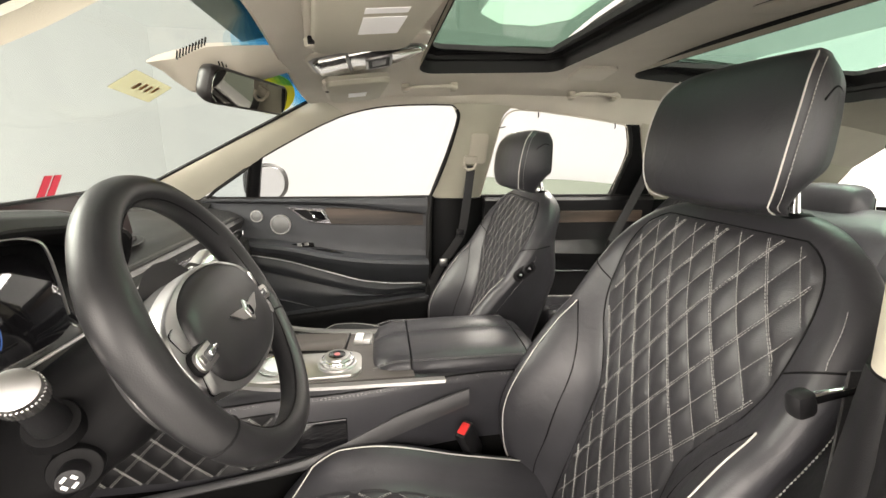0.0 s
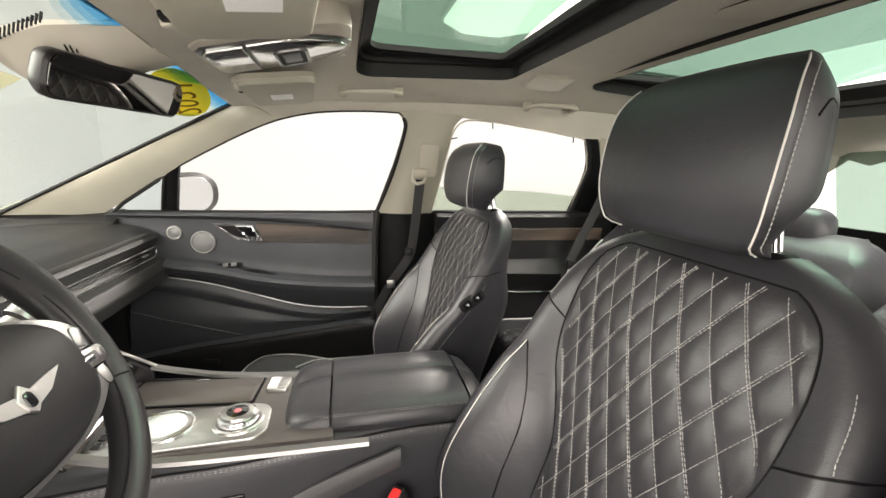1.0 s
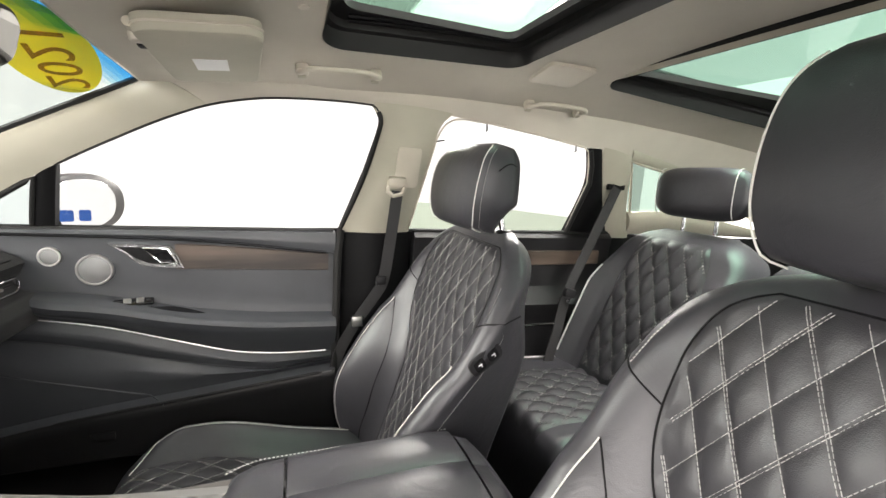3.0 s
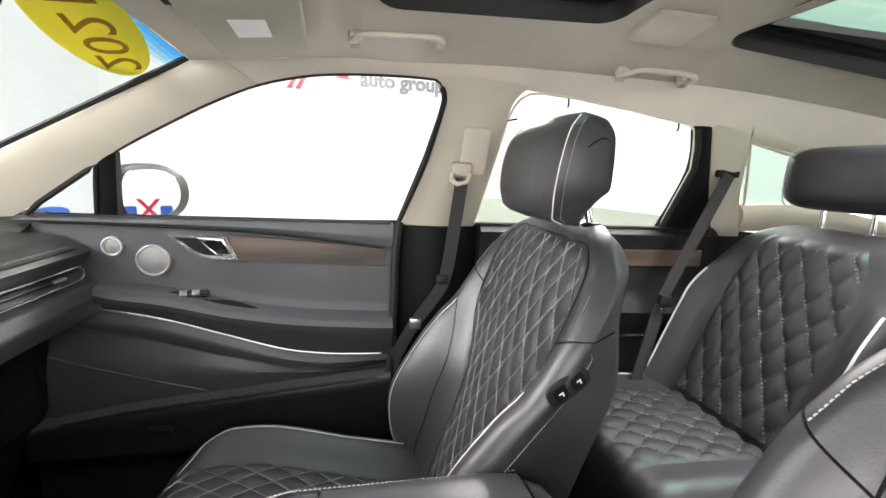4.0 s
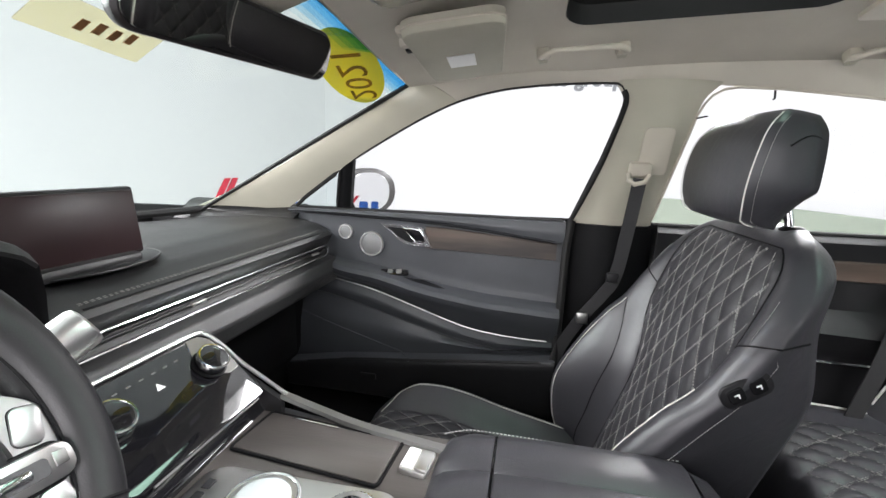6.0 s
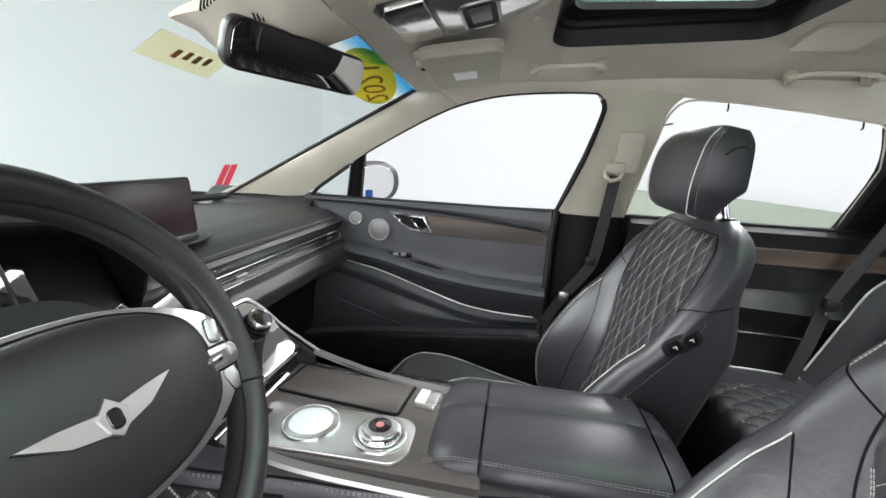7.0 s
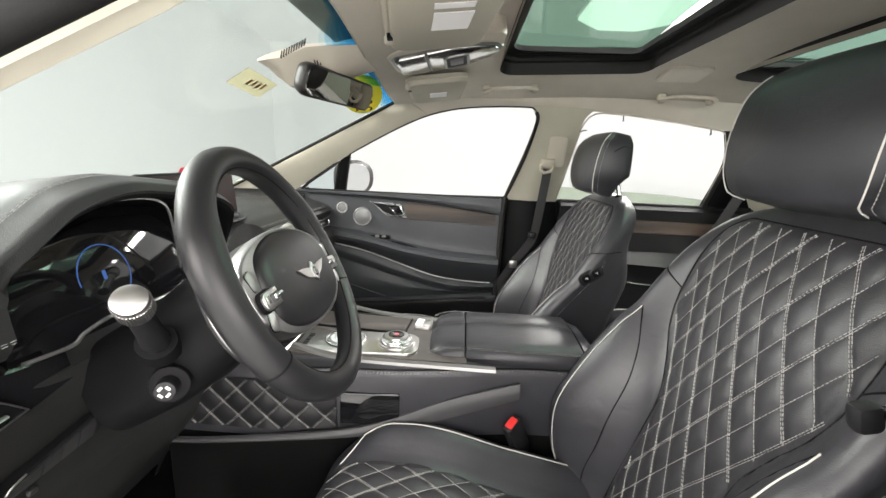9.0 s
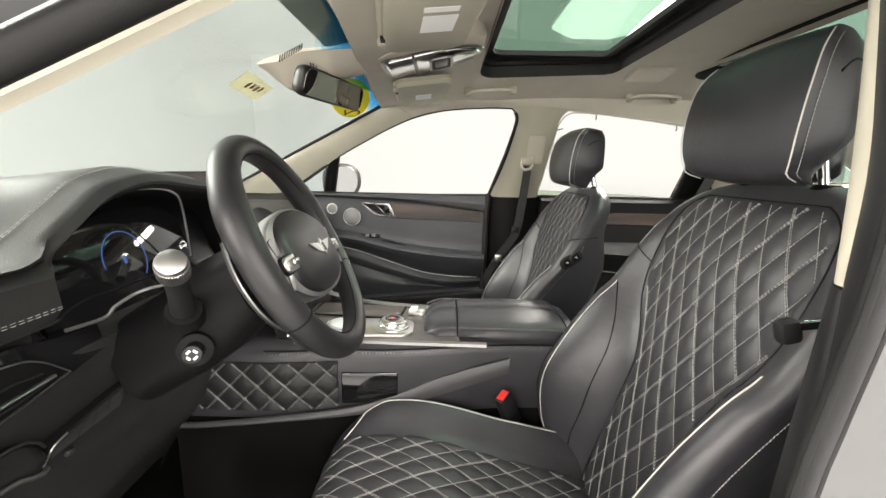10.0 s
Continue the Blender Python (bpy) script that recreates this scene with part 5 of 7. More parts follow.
part("vent_mouth", strip(on_panel(-0.262, mouth[:4]), on_panel(-0.262, [mouth[6], mouth[5], mouth[4], mouth[3]]), 20, 3, (0, 0, 0), 0.004, (-1, 0, 0)), DEEP, lowp, "black vent opening")
part("vent_frame", tube(spline(on_panel(-0.258, mouth[:4]), 24) + spline(on_panel(-0.258, mouth[3:]), 16)[1:], 0.0011, 6), SATIN_STRIP, lowp, "thin silver vent frame")
part("vent_fin", tube(spline(on_panel(-0.252, [(-0.70, 0.972), (-0.62, 0.976), (-0.575, 0.979)]), 14), 0.0032, 8, flat=0.6), SATIN, lowp, "satin metal vent fin")
for dz in (0.014, -0.008):
    part("vent_slat", tube(on_panel(-0.2535, [(-0.70, 0.972 + dz), (-0.615, 0.977 + dz * 0.9), (-0.585, 0.979 + dz * 0.5)]), 0.0020, 6, flat=0.5), PLASTIC, lowp)
part("key_plate", strip([(-0.2765, -0.577, 0.874), (-0.2745, -0.562, 0.885), (-0.272, -0.528, 0.892), (-0.272, -0.48, 0.899), (-0.275, -0.440, 0.902)], [(-0.284, -0.577, 0.858), (-0.284, -0.562, 0.860), (-0.284, -0.528, 0.863), (-0.284, -0.48, 0.866), (-0.285, -0.440, 0.868)], 30, 4, (0.001, 0, 0), 0.012, (-1, 0, 0)), PLASTIC, lowp, "black key row plate")
part("key_plate_edge", tube(spline([(-0.281, -0.577, 0.858), (-0.275, -0.578, 0.868), (-0.272, -0.569, 0.881), (-0.270, -0.552, 0.8875)], 24), 0.0013, 6), SATIN, lowp, "satin metal edge of the key row")
edges = [-0.571, -0.531, -0.506, -0.482, -0.456]
for y0, y1 in zip(edges, edges[1:]):
    k0, k1 = (y0 + 0.571) / 0.115, (y1 + 0.571) / 0.115
    part("key", strip([(-0.2705, y0 + 0.001, 0.880 + 0.016 * k0), (-0.2705, y1 - 0.001, 0.880 + 0.016 * k1)], [(-0.2795, y0 + 0.0015, 0.8625 + 0.005 * k0), (-0.2795, y1 - 0.0005, 0.8625 + 0.005 * k1)], 4, 3, (0.0008, 0, 0), 0.004, (-1, 0, 0)), SMOKE, lowp, "dark grey key")
part("trunk_button", box((0.006, 0.011, 0.009), pose(-0.290, -0.534, 0.846, 0, 14), 0.002), SMOKE, lowp, "grey button")
part("storage_lid", strip([(-0.272, -0.70, 0.912), (-0.266, -0.622, 0.912), (-0.265, -0.600, 0.902), (-0.272, -0.585, 0.888)], [(-0.272, -0.70, 0.880), (-0.268, -0.622, 0.876), (-0.267, -0.600, 0.868), (-0.273, -0.585, 0.866)], 24, 5, (0.006, 0, 0), 0.02, (-1, 0, 0)), PLASTIC, lowp, "black storage lid")
part("lid_edge", tube(spline([(-0.268, -0.70, 0.881), (-0.264, -0.630, 0.876), (-0.264, -0.605, 0.867), (-0.269, -0.590, 0.860), (-0.274, -0.580, 0.859)], 26), 0.0032, 8), SATIN, lowp, "satin metal lid edge")
part("lid_line", tube(spline([(-0.268, -0.70, 0.915), (-0.263, -0.622, 0.917), (-0.263, -0.597, 0.906), (-0.270, -0.582, 0.889)], 24), 0.0018, 6), SATIN_STRIP, lowp, "silver lid line")
part("knee_pad", strip([(-0.30, -0.70, 0.84), (-0.295, -0.35, 0.86), (-0.30, -0.08, 0.86)], [(-0.42, -0.70, 0.66), (-0.40, -0.35, 0.66), (-0.42, -0.08, 0.66)], 12, 6, (0.03, 0, 0.01), 0.02, (-1, 0, -0.3)), DASH, lowp, "black knee panel")

# ---- steering ----
WM = facing((-0.0146, -0.411, 1.107), (0.881, 0.077, 0.466))
wheel = thing("steering_wheel", "black leather steering wheel with silver spokes and winged badge", "steering wheel")
R_, r_ = 0.1625, 0.0172
rim = bmesh.new()
sides, around = 18, 96
vs = []
for i in range(around):
    a = 2 * math.pi * i / around
    fat = 1.0 + 0.10 * math.exp(-((((math.degrees(a) - 25) + 180) % 360 - 180) / 14) ** 2) + 0.10 * math.exp(-((((math.degrees(a) - 155) + 180) % 360 - 180) / 14) ** 2)
    vs.append([rim.verts.new(WM @ Vector(((R_ + r_ * fat * math.cos(b)) * math.cos(a), (R_ + r_ * fat * math.cos(b)) * math.sin(a) * 0.985, 1.12 * r_ * fat * math.sin(b)))) for b in [2 * math.pi * j / sides for j in range(sides)]])
for i in range(around):
    for j in range(sides):
        rim.faces.new((vs[i][j], vs[(i + 1) % around][j], vs[(i + 1) % around][(j + 1) % sides], vs[i][(j + 1) % sides]))
part("rim", rim, WHEEL_LEATHER, wheel, "black leather rim")
part("inner_seam", tube([WM @ Vector(((R_ - r_ * 0.86) * math.cos(a), (R_ - r_ * 0.86) * math.sin(a) * 0.985, 0.0105)) for a in [2 * math.pi * i / 120 for i in range(120)]], 0.0011, 6, closed=True), DEEP, wheel)
for deg in (205, 335):
    a = radians(deg)
    part("rim_seam", tube([WM @ Vector(((R_ + (r_ + 0.0004) * math.cos(b)) * math.cos(a), (R_ + (r_ + 0.0004) * math.cos(b)) * math.sin(a) * 0.985, 1.12 * (r_ + 0.0004) * math.sin(b))) for b in [math.pi * j / 8 - 0.6 for j in range(13)]], 0.0012, 5), DEEP, wheel)


HM = WM @ pose(0.008, 0, 0, 0, 0, -5)       # the hub sits turned a little in the rim
HALF_OUT = [(0.0, 0.058), (0.045, 0.055), (0.090, 0.044), (0.125, 0.029), (0.144, 0.009), (0.148, -0.015), (0.139, -0.040), (0.115, -0.059), (0.080, -0.073), (0.040, -0.080)]
HALF_IN = [(0.0, 0.054), (0.043, 0.051), (0.080, 0.041), (0.104, 0.027), (0.114, 0.009), (0.1165, -0.015), (0.112, -0.040), (0.096, -0.057), (0.066, -0.069), (0.035, -0.0745)]


def hub_outline(half, low, k, z):
    """A closed line round the hub, the given half and its mirror image, drawn in by k about the middle."""
    loop = half + [(0.0, low)] + [(-x, y) for x, y in reversed(half[1:])]
    return [HM @ Vector((p.x * k, -0.012 + (p.y + 0.012) * k, z)) for p in spline([(x, y, 0) for x, y in loop], 100, closed=True)]


part("airbag_cover", loft([hub_outline(HALF_IN, -0.076, k, z) for k, z in ((0.985, -0.05), (0.985, 0.006), (0.972, 0.0115), (0.94, 0.0155), (0.84, 0.0200), (0.5, 0.0250), (0.2, 0.0262), (0.05, 0.0265))]), WHEEL_LEATHER, wheel, "black leather airbag cover")
surround = [hub_outline(HALF_IN, -0.076, k, z) for k, z in ((0.988, -0.004), (0.990, 0.008), (1.0, 0.0098))] + [hub_outline(HALF_OUT, -0.081, k, z) for k, z in ((0.985, 0.0088), (0.998, 0.0065), (1.0, 0.002), (0.99, -0.012))]
part("trim_ring", loft(surround, caps=False), WHEEL_SILVER, wheel, "satin silver hub surround", angle=30)
part("hub_back", loft([hub_outline(HALF_OUT, -0.081, k, z) for k, z in ((0.985, -0.010), (0.975, -0.030), (0.80, -0.052))]), PLASTIC, wheel, "black hub housing")
for s in (1, -1):
    arm = [[HM @ Vector((s * x, y, z)) for x, y, z in row] for row in (
        ((0.120, 0.020, -0.004), (0.120, -0.046, -0.004), (0.120, -0.046, -0.02), (0.120, 0.020, -0.02)),
        ((0.142, 0.014, -0.002), (0.138, -0.044, -0.002), (0.138, -0.044, -0.014), (0.142, 0.014, -0.014)),
        ((0.160, 0.020, 0.000), (0.156, -0.050, 0.000), (0.156, -0.050, -0.010), (0.160, 0.020, -0.010)))]
    part("spoke", loft(arm), PLASTIC, wheel, "black spoke", angle=25)
    part("pod_gap", slab(rounded(0.062, 0.025, 0.010), HM @ pose(s * 0.108, -0.018, 0.0085, 0, 0, s * -3), 0.0055, 0.002), DEEP, wheel)
    pod = part("switch_pod", slab(rounded(0.058, 0.0205, 0.008), HM @ pose(s * 0.109, -0.018, 0.0085, 0, 0, s * -3), 0.0095, 0.002), SATIN, wheel, "silver thumb switch pod")
    part("roller_slot", slab(rounded(0.038, 0.0105, 0.003), HM @ pose(s * 0.105, -0.018, 0.0170, 0, 0, s * -3), 0.0012, 0.0004), GREY_TRIM, pod, "dark roller slot", smooth=False)
    part("roller", box((0.024, 0.0065, 0.005), HM @ pose(s * 0.103, -0.018, 0.0178, 0, 0, s * -3), 0.002), CHROME, pod, "bright metal roller")
    part("end_key", box((0.007, 0.0085, 0.0016), HM @ pose(s * 0.130, -0.018, 0.0182, 0, 0, s * -3), 0.0006), SATIN_STRIP, pod)
    for kx, ky, turn in ((0.1275, 0.0065, -14), (0.1265, -0.0415, 17)):
        part("key_gap", slab(rounded(0.0166, 0.0236, 0.005), HM @ pose(s * kx, ky, 0.0080, 0, 0, s * turn), 0.0018, 0.0004), DEEP, wheel)
        part("key", slab(rounded(0.0155, 0.0225, 0.0045), HM @ pose(s * kx, ky, 0.0080, 0, 0, s * turn), 0.0031, 0.0008), WHEEL_SILVER, wheel, "flat silver thumb key")
badge = part("badge", slab([(0.0, 0.013), (-0.011, 0.002), (-0.007, -0.010), (0.0, -0.015), (0.007, -0.010), (0.011, 0.002)], HM @ pose(0, -0.014, 0.0235), 0.0060), SATIN, wheel, "satin silver badge", smooth=False)
part("badge_core", slab(rounded(0.010, 0.014, 0.004), HM @ pose(0, -0.016, 0.0297), 0.0015), PIANO, badge, smooth=False)
for s in (1, -1):
    part("wing", slab([(s * 0.006, 0.006), (s * 0.007, -0.009), (s * 0.028, -0.004), (s * 0.052, 0.010), (s * 0.030, 0.009)], HM @ pose(0, -0.015, 0.0225), 0.0056, 0.0008), SATIN, badge, "satin silver wing", smooth=False)

col = thing("steering_column", "black column shroud with stalk and adjuster knob", "steering column")
CM = facing((-0.045, -0.380, 1.082), (0.92, 0.02, 0.38))
shroud = []
for z, wx, wy, oy in ((-0.035, 0.045, 0.045, -0.0), (-0.05, 0.082, 0.062, -0.010), (-0.11, 0.092, 0.073, -0.027), (-0.18, 0.088, 0.072, -0.046), (-0.27, 0.085, 0.070, -0.060)):
    shroud.append([CM @ Vector((wx * math.copysign(abs(math.cos(a)) ** 0.7, math.cos(a)), oy + wy * math.copysign(abs(math.sin(a)) ** 0.7, math.sin(a)), z)) for a in [2 * math.pi * k / 36 for k in range(36)]])
part("shroud", loft(shroud), DEEP, col)
part("wheel_boss", loft([[CM @ Vector((r * math.cos(a), r * math.sin(a), z)) for a in [2 * math.pi * k / 32 for k in range(32)]] for r, z in ((0.055, -0.06), (0.052, -0.03), (0.09, -0.012))]), PLASTIC, col)
for s in (1, -1):
    blade = [(r, radians(90 + s * g)) for r, g in ((0.104, 66), (0.108, 78), (0.112, 92), (0.113, 106), (0.111, 120), (0.106, 134))]
    outer = [WM @ Vector((1.22 * r * math.cos(g), 1.22 * r * math.sin(g), -0.040)) for r, g in blade]
    inner = [WM @ Vector((0.80 * r * math.cos(g), 0.80 * r * math.sin(g), -0.034)) for r, g in blade]
    pad = part("paddle", strip(outer, inner, 20, 4, (0, 0, 0), 0.005, (-1, 0, -0.5)), PLASTIC, col, "black shift paddle")
    part("paddle_edge", tube(spline(outer, 24), 0.0017, 8), SATIN_STRIP, pad, "satin silver paddle edge")
tip, root = Vector((-0.095, -0.582, 1.120)), Vector((-0.142, -0.498, 1.038))
ax = (tip - root).normalized()
part("stalk", tube([root, root.lerp(tip, 0.3), root.lerp(tip, 0.72)], [0.016, 0.0135, 0.0125], 16), PLASTIC, col, "black indicator stalk")
sm = facing(tip - ax * 0.028, ax)
tipob = part("stalk_tip", disc(sm, 0.0162, 0.030, 40, 0.0025), SATIN, col, "ribbed silver stalk end")
ribs = bmesh.new()
for k in range(36):
    a = 2 * math.pi * k / 36
    box((0.0020, 0.0014, 0.020), sm @ pose(0.0164 * math.cos(a), 0.0163 * math.sin(a), 0.012, 0, 0, math.degrees(a)), 0, ribs)
part("ribs", ribs, SATIN, tipob, smooth=False)
part("stalk_collar", tube([root - ax * 0.030, root - ax * 0.006], [0.026, 0.022], 24), DEEP, col)
km = facing((-0.140, -0.485, 0.972), (0.35, -0.9, 0.1))
part("adjuster_base", disc(km @ pose(0, 0, -0.012), 0.024, 0.014, 32, 0.003), DEEP, col)
part("adjuster_knob", disc(km, 0.013, 0.022, 24, 0.004), PLASTIC, col)
for k in range(4):
    a = math.pi / 2 * k + 0.78
    part("adjuster_mark", box((0.003, 0.006, 0.001), km @ pose(0.006 * math.cos(a), 0.006 * math.sin(a), 0.0222, 0, 0, 45 + 90 * k)), PAPER, col, smooth=False)
# the other stalk, behind the wheel
tip2, root2 = Vector((-0.115, -0.165, 1.112)), Vector((-0.150, -0.255, 1.055))
ax2 = (tip2 - root2).normalized()
part("stalk", tube([root2, root2.lerp(tip2, 0.72)], [0.016, 0.014], 16), SATIN, col, "silver wiper stalk")
part("stalk_tip", disc(facing(tip2 - ax2 * 0.028, ax2), 0.019, 0.034, 32, 0.006), SATIN, col, "ribbed silver stalk end")

# ---- centre console ----
con = thing("centre_console", "black leather centre console with wood veneer and silver plate", "centre console")
def console_ring(x):
    w1 = 0.150 + 0.02 * smooth01((-x) / 0.2)
    ya, yb = C - w1 + 0.050 * smooth01((x - 0.02) / 0.40), C + w1 - 0.015
    return [Vector((x, ya, 0.648)), Vector((x, ya - 0.002, 0.67)), Vector((x, ya - 0.004, 0.70)), Vector((x, ya - 0.004, 0.795)), Vector((x, ya, 0.812)), Vector((x, ya + 0.010, 0.822)), Vector((x, ya + 0.02, 0.826)),
            Vector((x, yb - 0.02, 0.830)), Vector((x, yb - 0.005, 0.826)), Vector((x, yb, 0.812)), Vector((x, yb, 0.67)), Vector((x, yb, 0.648))]


QX0, QX1, QZ0, QZ1 = -0.42, -0.038, 0.672, 0.788
# The darker wheel leather here stands in for shade on the side panel.
part("quilted_side_panel", grid(lambda u, v: (QX0 + (QX1 - QX0) * u, console_ring(QX0 + (QX1 - QX0) * u)[3].y - 0.003 - 0.0035 * pillow(QX0 + (QX1 - QX0) * u, QZ0 + (QZ1 - QZ0) * v - 0.7, 0.062, 0.062), QZ0 + (QZ1 - QZ0) * v), 90, 30, thick=0.01, way=(0, 1, 0)), WHEEL_LEATHER, con, "diamond quilted knee panel, darkened for shade", angle=80)
part("stitching", stitches(diamond_lines(0.062, 0.062, QX0, QX1, QZ0 - 0.7, QZ1 - 0.7, lambda y, q: True, 0.005), lambda y, q: (Vector((y, console_ring(y)[3].y - 0.0044, q + 0.7)), Vector((0, -1, 0)))), THREAD, con, "pale double stitching")
part("side_bin", box((0.13, 0.012, 0.076), pose(0.034, console_ring(0.040)[3].y + 0.002, 0.722, 0, 0, 4), 0.004), PIANO, con, "dark gloss side bin")
part("lower_trim", strip([(-0.42, -0.176, 0.632), (-0.31, -0.174, 0.637), (-0.032, -0.158, 0.660), (0.084, -0.138, 0.672), (0.205, -0.122, 0.703), (0.36, -0.104, 0.75)], [(-0.42, -0.172, 0.642), (-0.31, -0.171, 0.647), (-0.032, -0.154, 0.676), (0.084, -0.135, 0.700), (0.204, -0.119, 0.745), (0.36, -0.101, 0.785)], 24, 3, (0, -0.004, 0), 0.006, (0, 1, 0)), GREY_TRIM, con, "grey lower console trim")
part("lower_body", loft([[Vector((x, console_ring(x)[0].y + 0.004, 0.37)), Vector((x, console_ring(x)[0].y + 0.003, 0.650)), Vector((x, console_ring(x)[-1].y - 0.003, 0.650)), Vector((x, console_ring(x)[-1].y - 0.004, 0.37))] for x in [-0.42 + 0.92 * k / 16 for k in range(17)]]), CARPET, con, "black carpeted console base", angle=50)
part("body", loft([console_ring(-0.42 + 0.92 * k / 16) for k in range(17)]), LEATHER, con, "black leather console sides", angle=50)
part("veneer", loft([[Vector((x, y, z)) for y, z in ((C - 0.128, 0.815), (C - 0.128, 0.8315), (C + 0.118, 0.8345), (C + 0.118, 0.815))] for x in (-0.19, 0.0, 0.24)]), WOOD_GREY, con, "grey-brown open pore veneer", angle=20)
for side, ys in ((-1, (-0.128, -0.132, -0.136, -0.138)), (1, (0.153, 0.149, 0.129, 0.092))):
    base = [(-0.135, ys[0], 0.862), (-0.062, ys[1], 0.846), (0.04, ys[2], 0.840), (0.30, ys[3], 0.838)]
    bm = bmesh.new()
    loft([[p + Vector((0, a, b)) for a, b in ((-0.010, -0.004), (0.010, -0.004), (0.007, 0.0015), (-0.007, 0.0015))] for p in spline(base, 24)], bm)
    part("chrome_strip", bm, SATIN_STRIP, con, "satin silver edge strip", angle=25)
tray = part("tray_lid", slab(rounded(0.235, 0.092, 0.006), pose(-0.030, 0.078, 0.830, 0, 0, -5), 0.0065, 0.001), WOOD_GREY, con, "grey-brown veneer tray lid")
part("tray_edge", tube([pose(-0.030, 0.078, 0.8345, 0, 0, -5) @ Vector((x, y, 0)) for x, y in rounded(0.241, 0.098, 0.008)], 0.0028, 6, closed=True), DEEP, con)
part("tray_grip", box((0.085, 0.003, 0.0015), pose(-0.06, 0.124, 0.8372, 0, 0, -5)), CHROME, tray, smooth=False)
plate = part("control_plate", slab(rounded(0.275, 0.108, 0.030), pose(-0.010, -0.046, 0.832, 0, 0, 1.5), 0.006), SATIN, con, "satin silver control plate")
part("touch_pad", disc(pose(-0.044, -0.040, 0.838), 0.043, 0.004, 48, 0.003), SATIN, plate, "round silver touch pad")
part("pad_ring", ring(pose(-0.044, -0.040, 0.838), 0.047, 0.005, 0.004), CHROME, plate)
part("pad_glass", disc(pose(-0.044, -0.040, 0.842), 0.035, 0.0015, 48, 0.001), material("frosted_pad", (0.5, 0.55, 0.55), 0.25), plate)
dial = part("gear_dial", disc(pose(0.076, -0.045, 0.838), 0.034, 0.016, 48, 0.003), CHROME, plate, "chrome rotary gear dial")
part("dial_top", disc(pose(0.076, -0.045, 0.8535), 0.028, 0.006, 48, 0.003), SATIN, dial, "satin dial top")
part("dial_window", disc(pose(0.076, -0.045, 0.8590), 0.0185, 0.0012, 32, 0.0006), PIANO, dial, "dark dial window")
part("dial_glow", disc(pose(0.076, -0.045, 0.8600), 0.0065, 0.0012, 20, 0.0005), RED_LIGHT, dial, "red lit dial mark")
part("dial_base", ring(pose(0.076, -0.045, 0.838), 0.042, 0.006, 0.005), SATIN, plate)
knurl = bmesh.new()
for k in range(40):
    a = 2 * math.pi * k / 40
    box((0.002, 0.0022, 0.012), pose(0.076 + 0.0342 * math.cos(a), -0.045 + 0.0342 * math.sin(a), 0.846, 0, 0, math.degrees(a)), 0, knurl)
part("knurling", knurl, CHROME, dial, smooth=False)
pad = part("key_pair", slab(rounded(0.042, 0.050, 0.006), pose(0.128, 0.074, 0.834, 0, 0, -6), 0.008), SATIN, con, "silver key pair")
part("key", box((0.018, 0.040, 0.004), pose(0.118, 0.074, 0.8435, 0, 0, -6), 0.0015), PAPER, pad)
part("key", box((0.018, 0.040, 0.004), pose(0.139, 0.072, 0.8435, 0, 0, -6), 0.0015), SATIN, pad)
for k in range(3):
    part("plate_key", box((0.012, 0.016, 0.003), pose(-0.128, -0.075 + 0.022 * k, 0.8385), 0.001), PLASTIC, plate)
sl = [(-0.20 + 0.70 * i / 70, 0) for i in range(71)]
part("stitching", stitches([sl], lambda x, _: (Vector((x, console_ring(x)[4].y - 0.0012, 0.806)), Vector((0, -1, 0.2)).normalized()), 0.005, 0.003), THREAD, con, "pale double stitching")
part("seam", tube([(x, console_ring(x)[4].y - 0.0005, 0.8135) for x, _ in sl[::5]], 0.002, 6), DEEP, con)

arm = thing("console_armrest", "black stitched leather armrest lid on the console", "armrest")


CA = C + 0.014                 # the lid sits a little off the middle


def arm_ring(x, y0, y1, z, low, r):
    out = [Vector((x, y0 - 0.014, low)), Vector((x, y0 - 0.022, low + 0.018)), Vector((x, y0 - 0.016, z - 0.016)), Vector((x, y0 - 0.006, z - 0.005)), Vector((x, y0 + 0.012, z))]
    out += [Vector((x, y0 + (y1 - y0) * t, z + 0.003 * math.sin(math.pi * t) - g)) for t, g in ((0.2, 0), (0.4, 0), (0.575, 0), (0.59, 0.0022), (0.605, 0), (0.8, 0))]
    out += [Vector((x, y1 - 0.012, z)), Vector((x, y1 + 0.006, z - 0.005)), Vector((x, y1 + 0.016, z - 0.016)), Vector((x, y1 + 0.018, low + 0.018)), Vector((x, y1 + 0.010, low))]
    return out


body = [arm_ring(x, CA - 0.098 + e, CA + 0.100 - e, z, low, 0.01) for x, z, low, e in ((0.148, 0.822, 0.812, 0.03), (0.155, 0.836, 0.806, 0.014), (0.170, 0.848, 0.800, 0.006), (0.20, 0.856, 0.798, 0.0), (0.2335, 0.858, 0.796, 0.0))]
part("nose", loft(body), LEATHER, arm, "black leather armrest nose", angle=50)
lid = [arm_ring(x, CA - 0.100 + e, CA + 0.102 - e, z, low, 0.01) for x, z, low, e in ((0.2365, 0.854, 0.818, 0.004), (0.240, 0.858, 0.815, 0.0), (0.33, 0.862, 0.815, 0.0), (0.46, 0.862, 0.815, 0.0), (0.497, 0.858, 0.815, 0.002), (0.502, 0.850, 0.818, 0.008))]
part("lid", loft(lid), LEATHER, arm, "black leather lid", angle=50)
under = [arm_ring(x, CA - 0.094, CA + 0.096, 0.813, 0.770, 0.01) for x in (0.2365, 0.36, 0.55)]
part("bin", loft(under), LEATHER, arm, angle=50)
